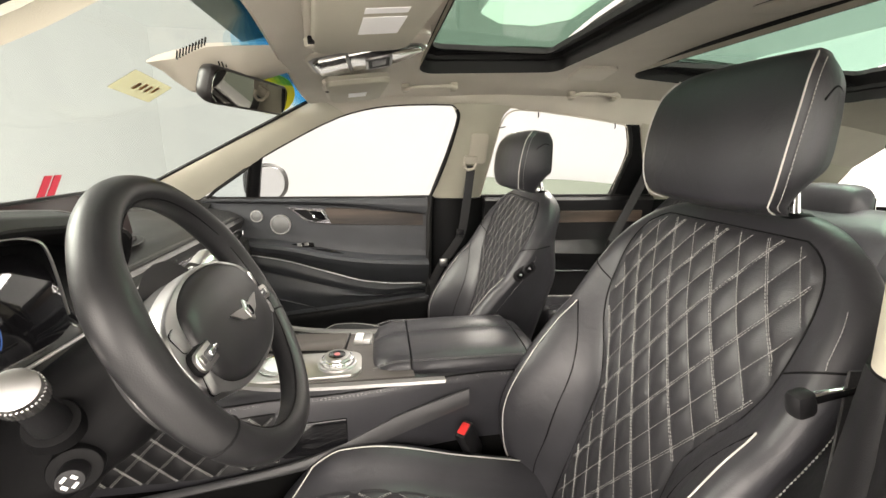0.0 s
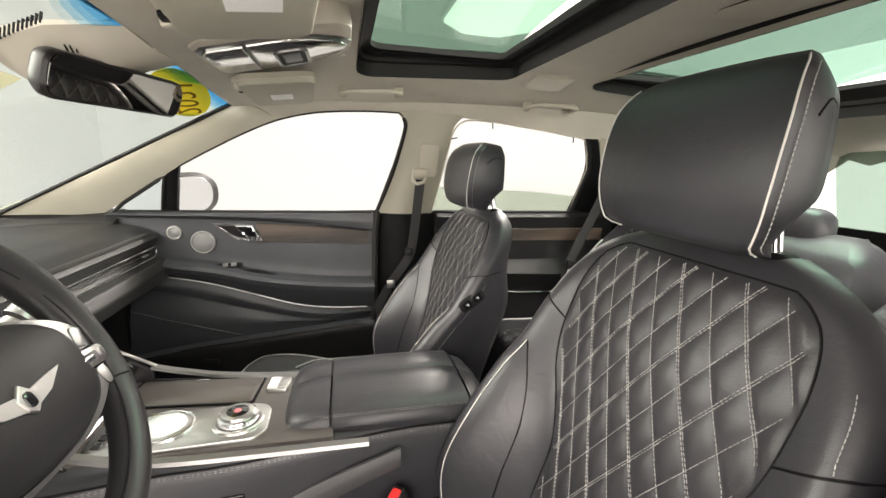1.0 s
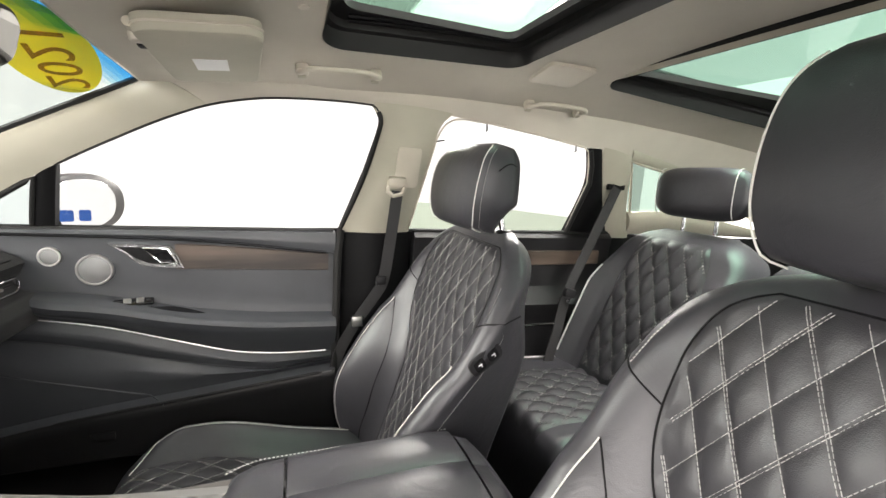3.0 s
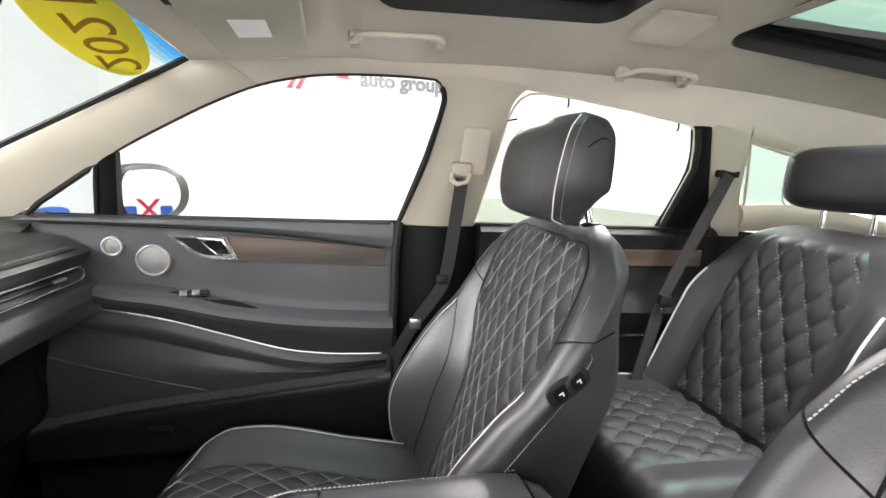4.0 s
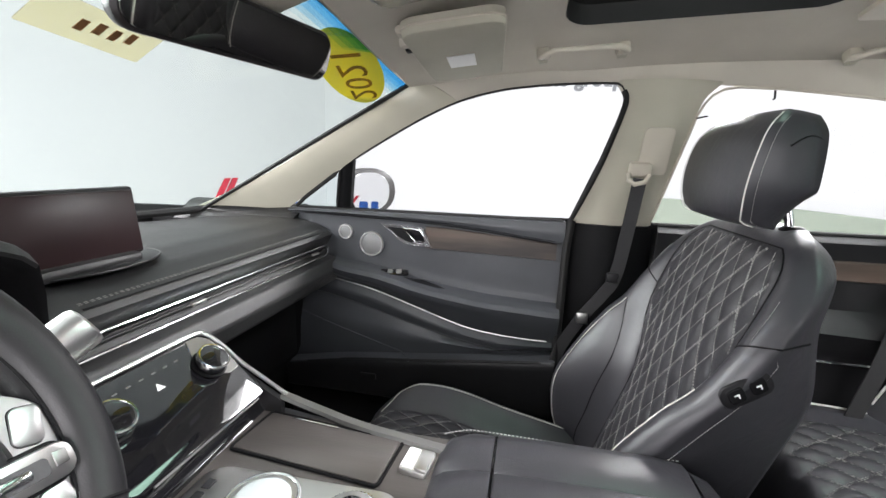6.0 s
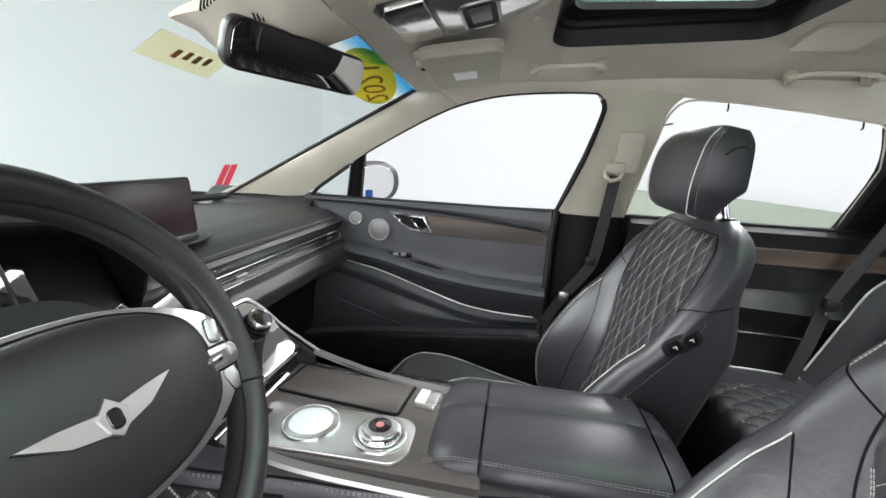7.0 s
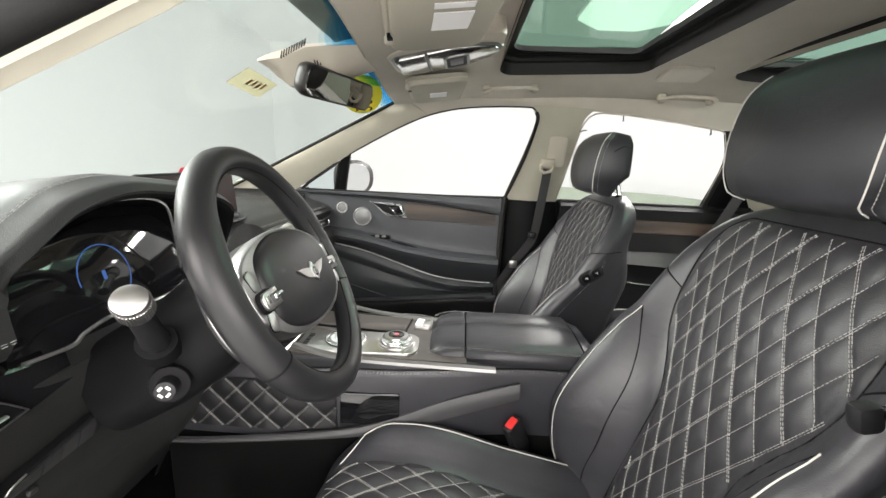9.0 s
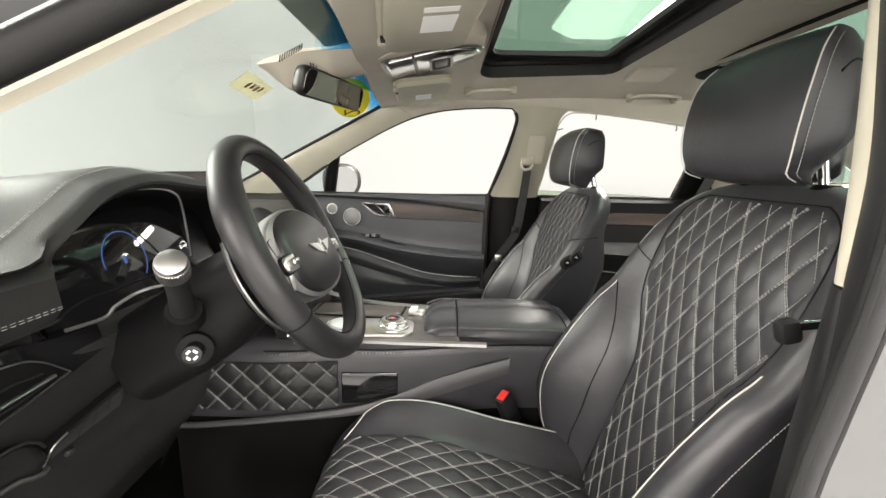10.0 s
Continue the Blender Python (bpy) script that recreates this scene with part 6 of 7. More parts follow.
rear = [arm_ring(x, CA - 0.096 + e, CA + 0.098 - e, z, low, 0.01) for x, z, low, e in ((0.5045, 0.852, 0.80, 0.003), (0.53, 0.842, 0.79, 0.004), (0.555, 0.815, 0.78, 0.01))]
part("tail", loft(rear), LEATHER, arm, angle=50)
for y in (CA - 0.1125, CA + 0.1145):
    pts = [Vector((0.152 + 0.35 * i / 50, y, 0.8515 if i > 8 else 0.836 + 0.0155 * math.sin(i / 8 * math.pi / 2))) for i in range(51)]
    part("stitching", stitches([[(i, 0) for i in range(51)]], lambda i, _: (pts[i], Vector((0, math.copysign(0.7, y - CA), 0.7))), 0.0042, 0.0018, width=0.0003), THREAD, arm, "pale double stitching")


# ---- passenger door ----
door = thing("passenger_door", "black leather passenger door panel with wood strip and chrome line", "car door", "", "structure")
ARM_TOP = curve_of([(-0.46, 0.975), (-0.33, 0.962), (-0.17, 0.942), (-0.02, 0.908), (0.14, 0.885), (0.30, 0.875), (0.40, 0.872)])
SEAM_Z = curve_of([(-0.47, 1.100), (-0.262, 1.0965), (0.043, 1.084), (0.34, 1.053), (0.40, 1.05)])
CHR = curve_of([(-0.46, 0.924), (-0.33, 0.903), (-0.187, 0.875), (-0.047, 0.831), (0.098, 0.786), (0.20, 0.771), (0.277, 0.767), (0.36, 0.766)])
LINE2 = curve_of([(-0.46, 0.862), (-0.328, 0.846), (-0.19, 0.812), (-0.077, 0.780), (0.10, 0.738), (0.233, 0.718), (0.36, 0.70)])
POCK = curve_of([(-0.46, 0.62), (-0.275, 0.652), (0.0, 0.682), (0.271, 0.711), (0.36, 0.72)])


def door_rows(x):
    a, c, l2, pk = ARM_TOP(x), CHR(x), LINE2(x), POCK(x)
    l2 = max(l2, pk + 0.02)
    fade = smooth01((x + 0.40) / 0.16)
    sz = SEAM_Z(x)
    return [(0.770, 1.113), (0.748, 1.113), (0.737, 1.111), (0.732, sz + 0.55 * (1.111 - sz)), (0.736, sz + 0.003), (0.7445, sz), (0.746, sz - 0.012), (0.746, 1.0), (0.745, a + 0.03), (0.742, a + 0.006), (0.735 - 0.015 * fade, a), (0.728 - 0.043 * fade, a - 0.005),
            (0.722 - 0.050 * fade, a - 0.015), (0.721 - 0.042 * fade, a - 0.032), (0.726 - 0.008 * fade, c + 0.010), (0.727, c - 0.004), (0.716, (c + l2) / 2), (0.723, l2 + 0.005), (0.732, l2 - 0.003), (0.717, (l2 + pk) / 2 + 0.01), (0.726, pk + 0.012),
            (0.728, pk + 0.004), (0.690, pk), (0.684, pk - 0.012), (0.688, pk - 0.06), (0.690, 0.54), (0.712, 0.525), (0.716, 0.358)]


def door_at(u, v):
    x = -0.47 + 0.835 * u
    rows = door_rows(x)
    s = v * (len(rows) - 1)
    k = min(len(rows) - 2, int(s))
    (a, b), (c, e) = rows[k], rows[k + 1]
    return Vector((x, C - 0.02 + a + (c - a) * (s - k), b + (e - b) * (s - k)))


part("door_panel", grid(lambda u, v: door_at(u, v), 90, 81, thick=0.05, way=(0, 1, 0)), DOOR_SKIN, door, "dark grey soft door panel", angle=50)


panel = bpy.data.objects["door_panel"]
panel.data.materials.append(PLASTIC)
for face in panel.data.polygons:
    if face.center.z < POCK(face.center.x) - 0.002:
        face.material_index = 1


def on_door(x, z, d=0.0):
    rows = door_rows(x)
    for (a, b), (c, e) in zip(rows, rows[1:]):
        if e <= z <= b and b > e:
            return Vector((x, C - 0.02 + a + (c - a) * (b - z) / (b - e) - d, z))
    return Vector((x, 0.74, z))


part("chrome_line", tube([on_door(-0.43 + 0.77 * i / 50, CHR(-0.43 + 0.77 * i / 50) + 0.001, 0.001) for i in range(51)], 0.0019, 8, flat=1.0), SATIN, door, "bright chrome line")
part("crease", tube([on_door(-0.44 + 0.66 * i / 40, max(LINE2(-0.44 + 0.66 * i / 40), POCK(-0.44 + 0.66 * i / 40) + 0.02), 0.0) for i in range(41)], 0.0020, 6), DOOR_SKIN, door)
part("crease", tube([on_door(-0.44 + 0.38 * i / 20, 0.79 - 0.12 * i / 20, 0.0005) for i in range(21)], 0.002, 6), DOOR_SKIN, door)
part("pocket_lip", tube([on_door(-0.28 + 0.60 * i / 20, POCK(-0.28 + 0.60 * i / 20), 0.002) for i in range(21)], 0.004, 8), PLASTIC, door)
part("belt_seam", tube([on_door(-0.42 + 0.76 * i / 30, SEAM_Z(-0.42 + 0.76 * i / 30) - 0.001, -0.0005) for i in range(31)], 0.0018, 6), DEEP, door)
part("belt_seam", tube([on_door(-0.42 + 0.76 * i / 30, SEAM_Z(-0.42 + 0.76 * i / 30) + 0.006, -0.0006) for i in range(31)], 0.0012, 6), DEEP, door)
part("belt_seal", tube([(-0.44, 0.752, 1.113), (0.36, 0.752, 1.113)], 0.006, 8), RUBBER, door, "black rubber window seal")
wood = bmesh.new()
loft([[on_door(x, z, d) for z, d in ((1.012 - 0.010 * k / 20, 0.0), (1.014 - 0.010 * k / 20, 0.004), (SEAM_Z(x) - 0.0135 + 0.009 * k / 20, 0.004), (SEAM_Z(x) - 0.0110 + 0.0085 * k / 20, 0.0))] for k in range(21) for x in [-0.030 + 0.377 * k / 20]], wood)
part("wood_strip", wood, WOOD, door, "dark open pore wood strip", angle=25)
# handle: chrome surround with a recess and a lever
hm = facing(on_door(-0.088, 1.048, 0.001), (0, -1, 0.05))
hl = [(-0.084, 0.031), (0.0, 0.0285), (0.050, 0.026), (0.064, 0.002), (0.078, -0.031), (0.030, -0.030), (-0.008, -0.025), (-0.030, -0.012), (-0.050, 0.008), (-0.068, 0.021)]
part("handle_surround", slab(hl, hm, 0.009, 0.003), CHROME, door, "chrome handle surround", smooth=False)
part("handle_recess", slab([(-0.062, 0.023), (0.010, 0.021), (0.034, -0.012), (0.046, -0.021), (0.006, -0.019), (-0.022, -0.007), (-0.042, 0.010)], hm @ pose(0, 0, 0.0065), 0.004, 0.001), DEEP, door, "dark handle recess", smooth=False)
part("handle_lever", slab([(-0.008, 0.020), (0.044, 0.019), (0.062, -0.016), (0.030, -0.017), (0.016, -0.004)], hm @ pose(0, 0, 0.009), 0.005, 0.002), PIANO, door, "gloss dark lever face", smooth=False)
part("lever_edge", tube([hm @ Vector((x, y, 0.0135)) for x, y in ((-0.008, 0.020), (0.044, 0.019), (0.062, -0.016), (0.030, -0.017), (0.016, -0.004))], 0.0020, 6, closed=True), CHROME, door, "chrome lever edge")
for (x, z, r) in ((-0.199, 1.014, 0.035), (-0.283, 1.047, 0.020)):
    m = facing(on_door(x, z, -0.001), (0, -1, 0.03))
    sp = part("speaker", disc(m, r, 0.006, 48, 0.002), SPEAKER, door, "round silver speaker grille")
    part("speaker_ring", ring(m, r + 0.003, 0.005, 0.007), SATIN, sp)
m = facing((-0.120, C + 0.705, ARM_TOP(-0.120) + 0.002), (0.12, -0.5, 0.86))
sw = part("window_switch", slab(rounded(0.085, 0.022, 0.006), m, 0.004), PIANO, door, "gloss black switch plate")
for dx in (-0.012, 0.014):
    part("switch_key", box((0.016, 0.014, 0.008), m @ pose(dx, 0, 0.006, 15), 0.002), SATIN_STRIP, sw, "silver window switch")
well = [(-0.200, 0.004), (-0.15, 0.016), (-0.06, 0.020), (0.02, 0.019), (0.09, 0.012), (0.165, 0.003)]
part("switch_well", strip([(x, C - 0.02 + 0.738, ARM_TOP(x) + 0.0045) for x, w in well], [(x, C - 0.02 + 0.735 - w, ARM_TOP(x) + 0.0005 - 0.06 * w) for x, w in well], 30, 2, (0, 0, 0), 0.003, (0, 0.3, -1)), PIANO, door, "gloss black switch well", smooth=False)
part("pocket_lamp", box((0.05, 0.006, 0.02), pose(-0.19, 0.687, 0.605), 0.002), PLASTIC, door)
part("door_edge", strip([(0.366, 0.70, 0.42), (0.366, 0.72, 0.80), (0.374, 0.745, 1.11)], [(0.366, 0.80, 0.42), (0.366, 0.80, 0.80), (0.374, 0.79, 1.11)], 8, 3, (0.004, 0, 0), 0.01, (1, 0, 0)), DEEP, door)
part("door_seal", tube([(0.362, 0.712, 0.42), (0.366, 0.712, 0.75), (0.372, 0.735, 1.05), (0.38, 0.742, 1.12)], 0.011, 8), RUBBER, door, "black rubber door seal")

rdoor = thing("rear_door", "black rear door panel with a dark wood strip", "car door", "", "structure")
part("door_panel", grid(lambda u, v: Vector((0.60 + 0.75 * u, C - 0.02 + (0.752, 0.735, 0.742, 0.742, 0.742, 0.68, 0.70, 0.72, 0.72, 0.71, 0.715)[round(v * 10)], (1.118, 1.10, 1.06, 1.0, 0.93, 0.90, 0.86, 0.82, 0.70, 0.60, 0.40)[round(v * 10)] - 0.03 * u * (1 if 0.4 < v < 0.75 else 0))), 10, 10, thick=0.04, way=(0, 1, 0)), PLASTIC, rdoor, angle=50)
part("wood_strip", loft([[Vector((x, 0.742, 1.005)), Vector((x, 0.737, 1.008)), Vector((x, 0.737, 1.052)), Vector((x, 0.742, 1.056))] for x in (0.66, 1.30)]), WOOD, rdoor, "dark open pore wood strip", angle=25)
part("chrome_line", tube([(0.62, 0.717, 0.832), (0.95, 0.717, 0.80), (1.30, 0.717, 0.795)], 0.004, 8), CHROME, rdoor, "bright chrome line")
part("belt_seal", tube([(0.60, 0.755, 1.118), (1.34, 0.755, 1.118)], 0.007, 8), RUBBER, rdoor, "black rubber window seal")

# ---- outside mirror ----
om = thing("side_mirror", "dark exterior door mirror reflecting the studio", "side mirror")
shell = []
mm = facing((-0.268, 0.93, 1.158), (0.86, -0.50, 0.0))
def mirror_line(k, w, h):
    """Outline of the door mirror: round on its outer side, blunt towards the car."""
    out = []
    for j in range(40):
        a = 2 * math.pi * j / 40
        cx, sy = math.cos(a), math.sin(a)
        out.append((k * w * (cx if cx > 0 else -abs(cx) ** 0.55), k * h * math.copysign(abs(sy) ** (0.85 if cx > 0 else 0.6), sy)))
    return out


for k, z in ((1.02, 0.010), (1.10, 0.006), (1.14, -0.010), (1.10, -0.035), (0.85, -0.07), (0.5, -0.095), (0.2, -0.10)):
    shell.append([mm @ Vector((x, y, z)) for x, y in mirror_line(k, 0.090, 0.070)])
part("shell", loft(shell), SHELL, om, "dark mirror shell")
part("glass", slab(mirror_line(1.0, 0.080, 0.065), mm @ pose(-0.012, 0, 0.008), 0.004, 0.001), MIRROR_DIM, om, "mirror glass", smooth=False)
part("indicator", box((0.016, 0.010, 0.006), mm @ pose(0.094, -0.004, 0.002), 0.002), SATIN_STRIP, om)
part("arm", tube([(-0.31, 0.80, 1.055), (-0.30, 0.86, 1.062), (-0.29, 0.90, 1.080)], 0.016, 10), SHELL, om)


# ---- things on the roof and windscreen ----
def under_roof(x, y, d=0.0):
    return Vector((x, y, roof_z(x, y) - d))


def roof_normal(x, y):
    a = under_roof(x + 0.01, y) - under_roof(x - 0.01, y)
    b = under_roof(x, y + 0.01) - under_roof(x, y - 0.01)
    n = a.cross(b)
    return -n.normalized() if n.z > 0 else n.normalized()


# overhead console
oh = thing("overhead_console", "satin and gloss black overhead lamp console", "overhead console")
om_ = facing((0.160, 0.045, 1.492), (0.22, 0, -0.975), (0, 1, 0))
part("housing", slab(rounded(0.255, 0.215, 0.05), om_ @ pose(0, 0, -0.03), 0.040, 0.012), BEIGE_HARD, oh, "beige housing")
OVER = [(0.112, 0.058), (0.100, 0.078), (0.0, 0.086), (-0.060, 0.076), (-0.103, 0.046), (-0.118, 0.008), (-0.103, -0.032), (-0.060, -0.066), (0.0, -0.083), (0.100, -0.078), (0.112, -0.058)]
part("bezel", slab([(x * 1.06, y * 1.07) for x, y in OVER], om_ @ pose(0, 0, 0.004), 0.007, 0.003), SATIN_STRIP, oh, "satin metal bezel", angle=30)
part("lamp_lens", slab([(0.110, 0.056), (0.099, 0.075), (0.046, 0.080), (0.046, -0.078), (0.099, -0.075), (0.110, -0.056)], om_ @ pose(0, 0, 0.009), 0.010, 0.004), SMOKED, oh, "smoked mirror lamp lens")
part("control_lens", slab([(0.041, 0.080), (0.0, 0.083), (-0.060, 0.073), (-0.101, 0.044), (-0.115, 0.008), (-0.101, -0.030), (-0.060, -0.063), (0.0, -0.080), (0.041, -0.078)], om_ @ pose(0, 0, 0.009), 0.009, 0.004), SMOKED, oh, "smoked mirror control panel")
part("slot", slab(rounded(0.046, 0.098, 0.010), om_ @ pose(-0.018, 0.022, 0.0165), 0.003, 0.001), DEEP, oh, "dark switch slot", smooth=False)
part("slot_frame", tube([om_ @ pose(-0.018, 0.022, 0.019) @ Vector((x, y, 0)) for x, y in rounded(0.052, 0.104, 0.013)], 0.003, 8, closed=True), SATIN_STRIP, oh)
part("switch", box((0.030, 0.060, 0.004), om_ @ pose(-0.018, 0.016, 0.0195), 0.0015), GREY_TRIM, oh, "grey lamp switch")


def visor(label, x, yc, z, s, yaw, labels):
    """A folded sun visor with paper labels; s: the side towards its hinge."""
    v = thing("sun_visor", label, "sun visor", "sun visors")
    m = facing((x, yc, z), (0.13, 0, -0.99), (0, 1, 0)) @ pose(0, 0, 0, 0, 0, yaw)
    line = [(a * (1 - 0.05 * smooth01(s * b / 0.17)), b) for a, b in rounded(0.158, 0.342, 0.03)]
    part("visor_board", slab(line, m @ pose(0, 0, -0.014), 0.024, 0.008), BEIGE, v, "beige fabric visor board")
    part("edge_seam", tube([m @ Vector((a * 1.004, b * 1.002, -0.003)) for a, b in line], 0.0016, 6, closed=True), BEIGE_HARD, v)
    for w, h, dx, dy in labels:
        part("label", box((w, h, 0.001), m @ pose(dx, dy, 0.0108)), PAPER, v, "white paper label", smooth=False)
    part("hinge", tube([m @ Vector((0.080, s * 0.12, -0.006)), m @ Vector((0.080, -s * 0.15, -0.006))], 0.0065, 10), BEIGE_HARD, v)
    part("pivot", disc(m @ pose(0.078, -s * 0.115, -0.002), 0.011, 0.012, 24, 0.004), BEIGE_HARD, v)
    part("pivot_clip", box((0.012, 0.020, 0.008), m @ pose(0.078, -s * 0.088, 0.006), 0.002), DEEP, v)


visor("folded beige passenger sun visor with a white label", 0.120, C + 0.345, 1.458, 1, -4, ((0.050, 0.078, 0.000, 0.010),))
visor("folded beige driver sun visor with white labels", 0.172, C - 0.325, 1.465, -1, -8, ((0.056, 0.074, -0.012, 0.016), (0.054, 0.018, -0.010, -0.046)))


def grab_handle(label, x0, x1, y):
    g = thing("grab_handle", label, "grab handle", "grab handles")
    run = [(x0 + 0.014, 0.014, 0.012), (x0 + 0.010, 0.000, 0.019), (x0 + 0.013, -0.020, 0.027), (x0 + 0.034, -0.036, 0.028), ((x0 + x1) / 2, -0.039, 0.028),
           (x1 - 0.034, -0.036, 0.028), (x1 - 0.013, -0.020, 0.027), (x1 - 0.010, 0.000, 0.019), (x1 - 0.014, 0.014, 0.012)]
    line_ = spline([under_roof(x, y + dy, d) for x, dy, d in run], 44)
    part("grip", tube(line_, [0.0072 + 0.0040 * abs(2 * k / 43 - 1) ** 4 for k in range(44)], 12, flat=0.8), BEIGE_HARD, g, "beige plastic grip")
    for x in (x0 + 0.014, x1 - 0.014):
        foot = part("mount", box((0.028, 0.026, 0.028), facing(under_roof(x, y + 0.012, 0.008), roof_normal(x, y), (0, 1, 0)), 0.008), BEIGE_HARD, g)
        part("mount_cap", box((0.018, 0.014, 0.004), facing(under_roof(x, y + 0.014, 0.022), roof_normal(x, y), (0, 1, 0)), 0.0015), BEIGE, foot)


grab_handle("beige grab handle above the front passenger window", 0.255, 0.440, 0.518)
grab_handle("beige grab handle with coat hook above the rear window", 0.850, 1.040, 0.572)
lamp = thing("roof_lamp_panel", "flush beige roof lamp cover beside the rear roof glass", "lamp cover")
lm = facing(under_roof(0.855, 0.43, -0.001), roof_normal(0.855, 0.43), (0, 1, 0))
part("cover", slab(rounded(0.125, 0.105, 0.012), lm, 0.011, 0.003), BEIGE_HARD, lamp)
tray2 = thing("roof_speaker_cover", "flush grey-beige oval cover in the headliner between the roof glasses", "roof cover")
tm = facing(under_roof(0.93, -0.22, -0.001), roof_normal(0.93, -0.22), (0, 1, 0))
part("cover", slab(rounded(0.085, 0.25, 0.04), tm, 0.006, 0.002), BEIGE_HARD, tray2)
part("gap", tube([tm @ Vector((x, y, 0.001)) for x, y in rounded(0.091, 0.256, 0.043)], 0.002, 6, closed=True), DEEP, tray2)
for x, y in ((0.265, 0.285), (0.262, -0.25)):
    mic = thing("roof_microphone", "small beige microphone dot in the headliner", "microphone", "roof microphones")
    part("cap", disc(facing(under_roof(x, y, -0.001), roof_normal(x, y), (0, 1, 0)), 0.009, 0.003, 20, 0.001), BEIGE_HARD, mic)

# rear-view mirror on its camera module
rv = thing("rear_view_mirror", "black framed rear-view mirror on a beige sensor cover", "rear-view mirror")
rvm = facing((-0.068, 0.018, 1.400), (0.905, -0.24, -0.29))
part("shell", loft([[rvm @ Vector((k * x, k * y, z)) for x, y in rounded(0.270, 0.064, 0.022)] for k, z in ((0.97, 0.004), (1.0, 0.0), (1.0, -0.012), (0.9, -0.030), (0.6, -0.038))]), SHELL, rv, "black mirror shell")
part("glass", slab(rounded(0.260, 0.055, 0.018), rvm @ pose(0, 0, 0.003), 0.003, 0.001), MIRROR_DARK, rv, "mirror glass", smooth=False)
part("stem", tube([(-0.085, 0.01, 1.405), (-0.11, 0.015, 1.415), (-0.13, 0.02, 1.425)], 0.014, 12), PLASTIC, rv)


def glass_z(x, y):
    """Height of the windscreen's inside at a place."""
    u = (y + 0.62) / 1.245
    p = min((windscreen(u, k / 100) for k in range(50, 101)), key=lambda q: abs(q.x - x))
    return p.z + (x - p.x) * 0.3 if x < p.x else p.z + 0.03


cov_rings = []
for x, yl, yr, zt, zm, zb in ((-0.208, -0.078, 0.118, 1.438, 1.434, 1.430), (-0.190, -0.080, 0.120, 1.446, 1.437, 1.414), (-0.165, -0.080, 0.120, 1.454, 1.441, 1.397), (-0.110, -0.080, 0.120, 1.476, 1.462, 1.408), (-0.050, -0.075, 0.115, 1.486, 1.470, 1.436), (0.0, -0.07, 0.11, 1.488, 1.472, 1.452)):
    zt = min(zt, glass_z(x, 0.02) - 0.003)
    zm, zb = min(zm, zt - 0.004), min(zb, zt - 0.008)
    cov_rings.append([Vector((x, yl, zt)), Vector((x, yr, zt)), Vector((x, yr, zm)), Vector((x, 0.065, zb)), Vector((x, -0.025, zb)), Vector((x, yl, zm))])
cov = part("sensor_cover", loft(cov_rings), BEIGE_HARD, rv, "beige sensor cover", angle=35)
for k in range(10):
    part("cover_slot", box((0.0022, 0.003, 0.014), pose(-0.158 + 0.0052 * k, -0.0795, 1.4475 + 0.0026 * k, 0, 12)), DEEP, cov, smooth=False)
for k in range(7):
    part("cover_slot", box((0.0022, 0.016, 0.003), pose(-0.100 + 0.0050 * k, -0.054, 1.4385 + 0.0024 * k, -52)), DEEP, cov, smooth=False)

# stickers on the glass
def ws_frame(u, v):
    p = windscreen(u, v)
    du = windscreen(min(1, u + 0.01), v) - windscreen(u - 0.01, v)
    dv = windscreen(u, min(1, v + 0.01)) - windscreen(u, v - 0.01)
    n = du.cross(dv).normalized()
    if n.x < 0:
        n = -n
    if n.z > 0:
        n = -n
    return p, n, dv.normalized()


def words(text, m, size, mat, name, parent, thick=0.0004, bold=0.0):
    data = bpy.data.curves.new(name, "FONT")
    data.body, data.size, data.align_x, data.align_y, data.extrude = text, size, "CENTER", "CENTER", thick
    data.offset = bold
    tmp = bpy.data.objects.new(name, data)
    me = bpy.data.meshes.new_from_object(tmp)
    bpy.data.objects.remove(tmp)
    me.transform(m)
    me.materials.clear()
    me.materials.append(mat)
    for face in me.polygons:
        face.material_index = 0
        face.use_smooth = False
    ob = new(name, me)
    ob.parent = parent
    return ob


p, n, upw = ws_frame(0.839, 0.918)
oval = thing("year_sticker", "yellow oval windscreen sticker reading 2021 from outside", "sticker")
sm2 = facing(p + n * 0.012, n, upw) @ pose(0, 0, 0, 0, 0, -18)
part("film", slab([(0.200 * math.cos(a), 0.064 * math.sin(a)) for a in [2 * math.pi * k / 40 for k in range(40)]], sm2, 0.001, 0.0003), YELLOW_INK, oval, smooth=False)
words("2021", sm2 @ pose(0.02, 0, 0.0022) @ Matrix.Diagonal((-1.75, 1, 1, 1)), 0.085, RED_INK, "writing", oval).visible_shadow = False
tag = thing("price_sticker", "khaki windscreen sticker with dark unreadable writing", "sticker")
sm3 = facing((-0.2625, 0.011, 1.4055), Vector((0.55, -0.02, -0.84)), (-0.84, 0, -0.55)) @ pose(0, 0, 0, 0, 0, 180)
part("paper", slab(rounded(0.150, 0.056, 0.002), sm3 @ pose(0, 0, 0, 0, 0, -5), 0.001, 0.0003), KHAKI, tag, smooth=False)
for k in range(4):
    part("bar", box((0.010, 0.018, 0.0006), sm3 @ pose(-0.020 + 0.020 * k, 0.002 * (k % 2), 0.0014, 0, 0, -5)), BROWN_INK, tag, smooth=False)


# ---- belts and buckle ----
belt = thing("seat_belt", "black passenger seat belt on a cream pillar anchor", "seat belt", "seat belts")
part("anchor", box((0.052, 0.022, 0.034), pose(0.520, 0.668, 1.262, 15), 0.008), BEIGE_HARD, belt, "cream belt anchor")
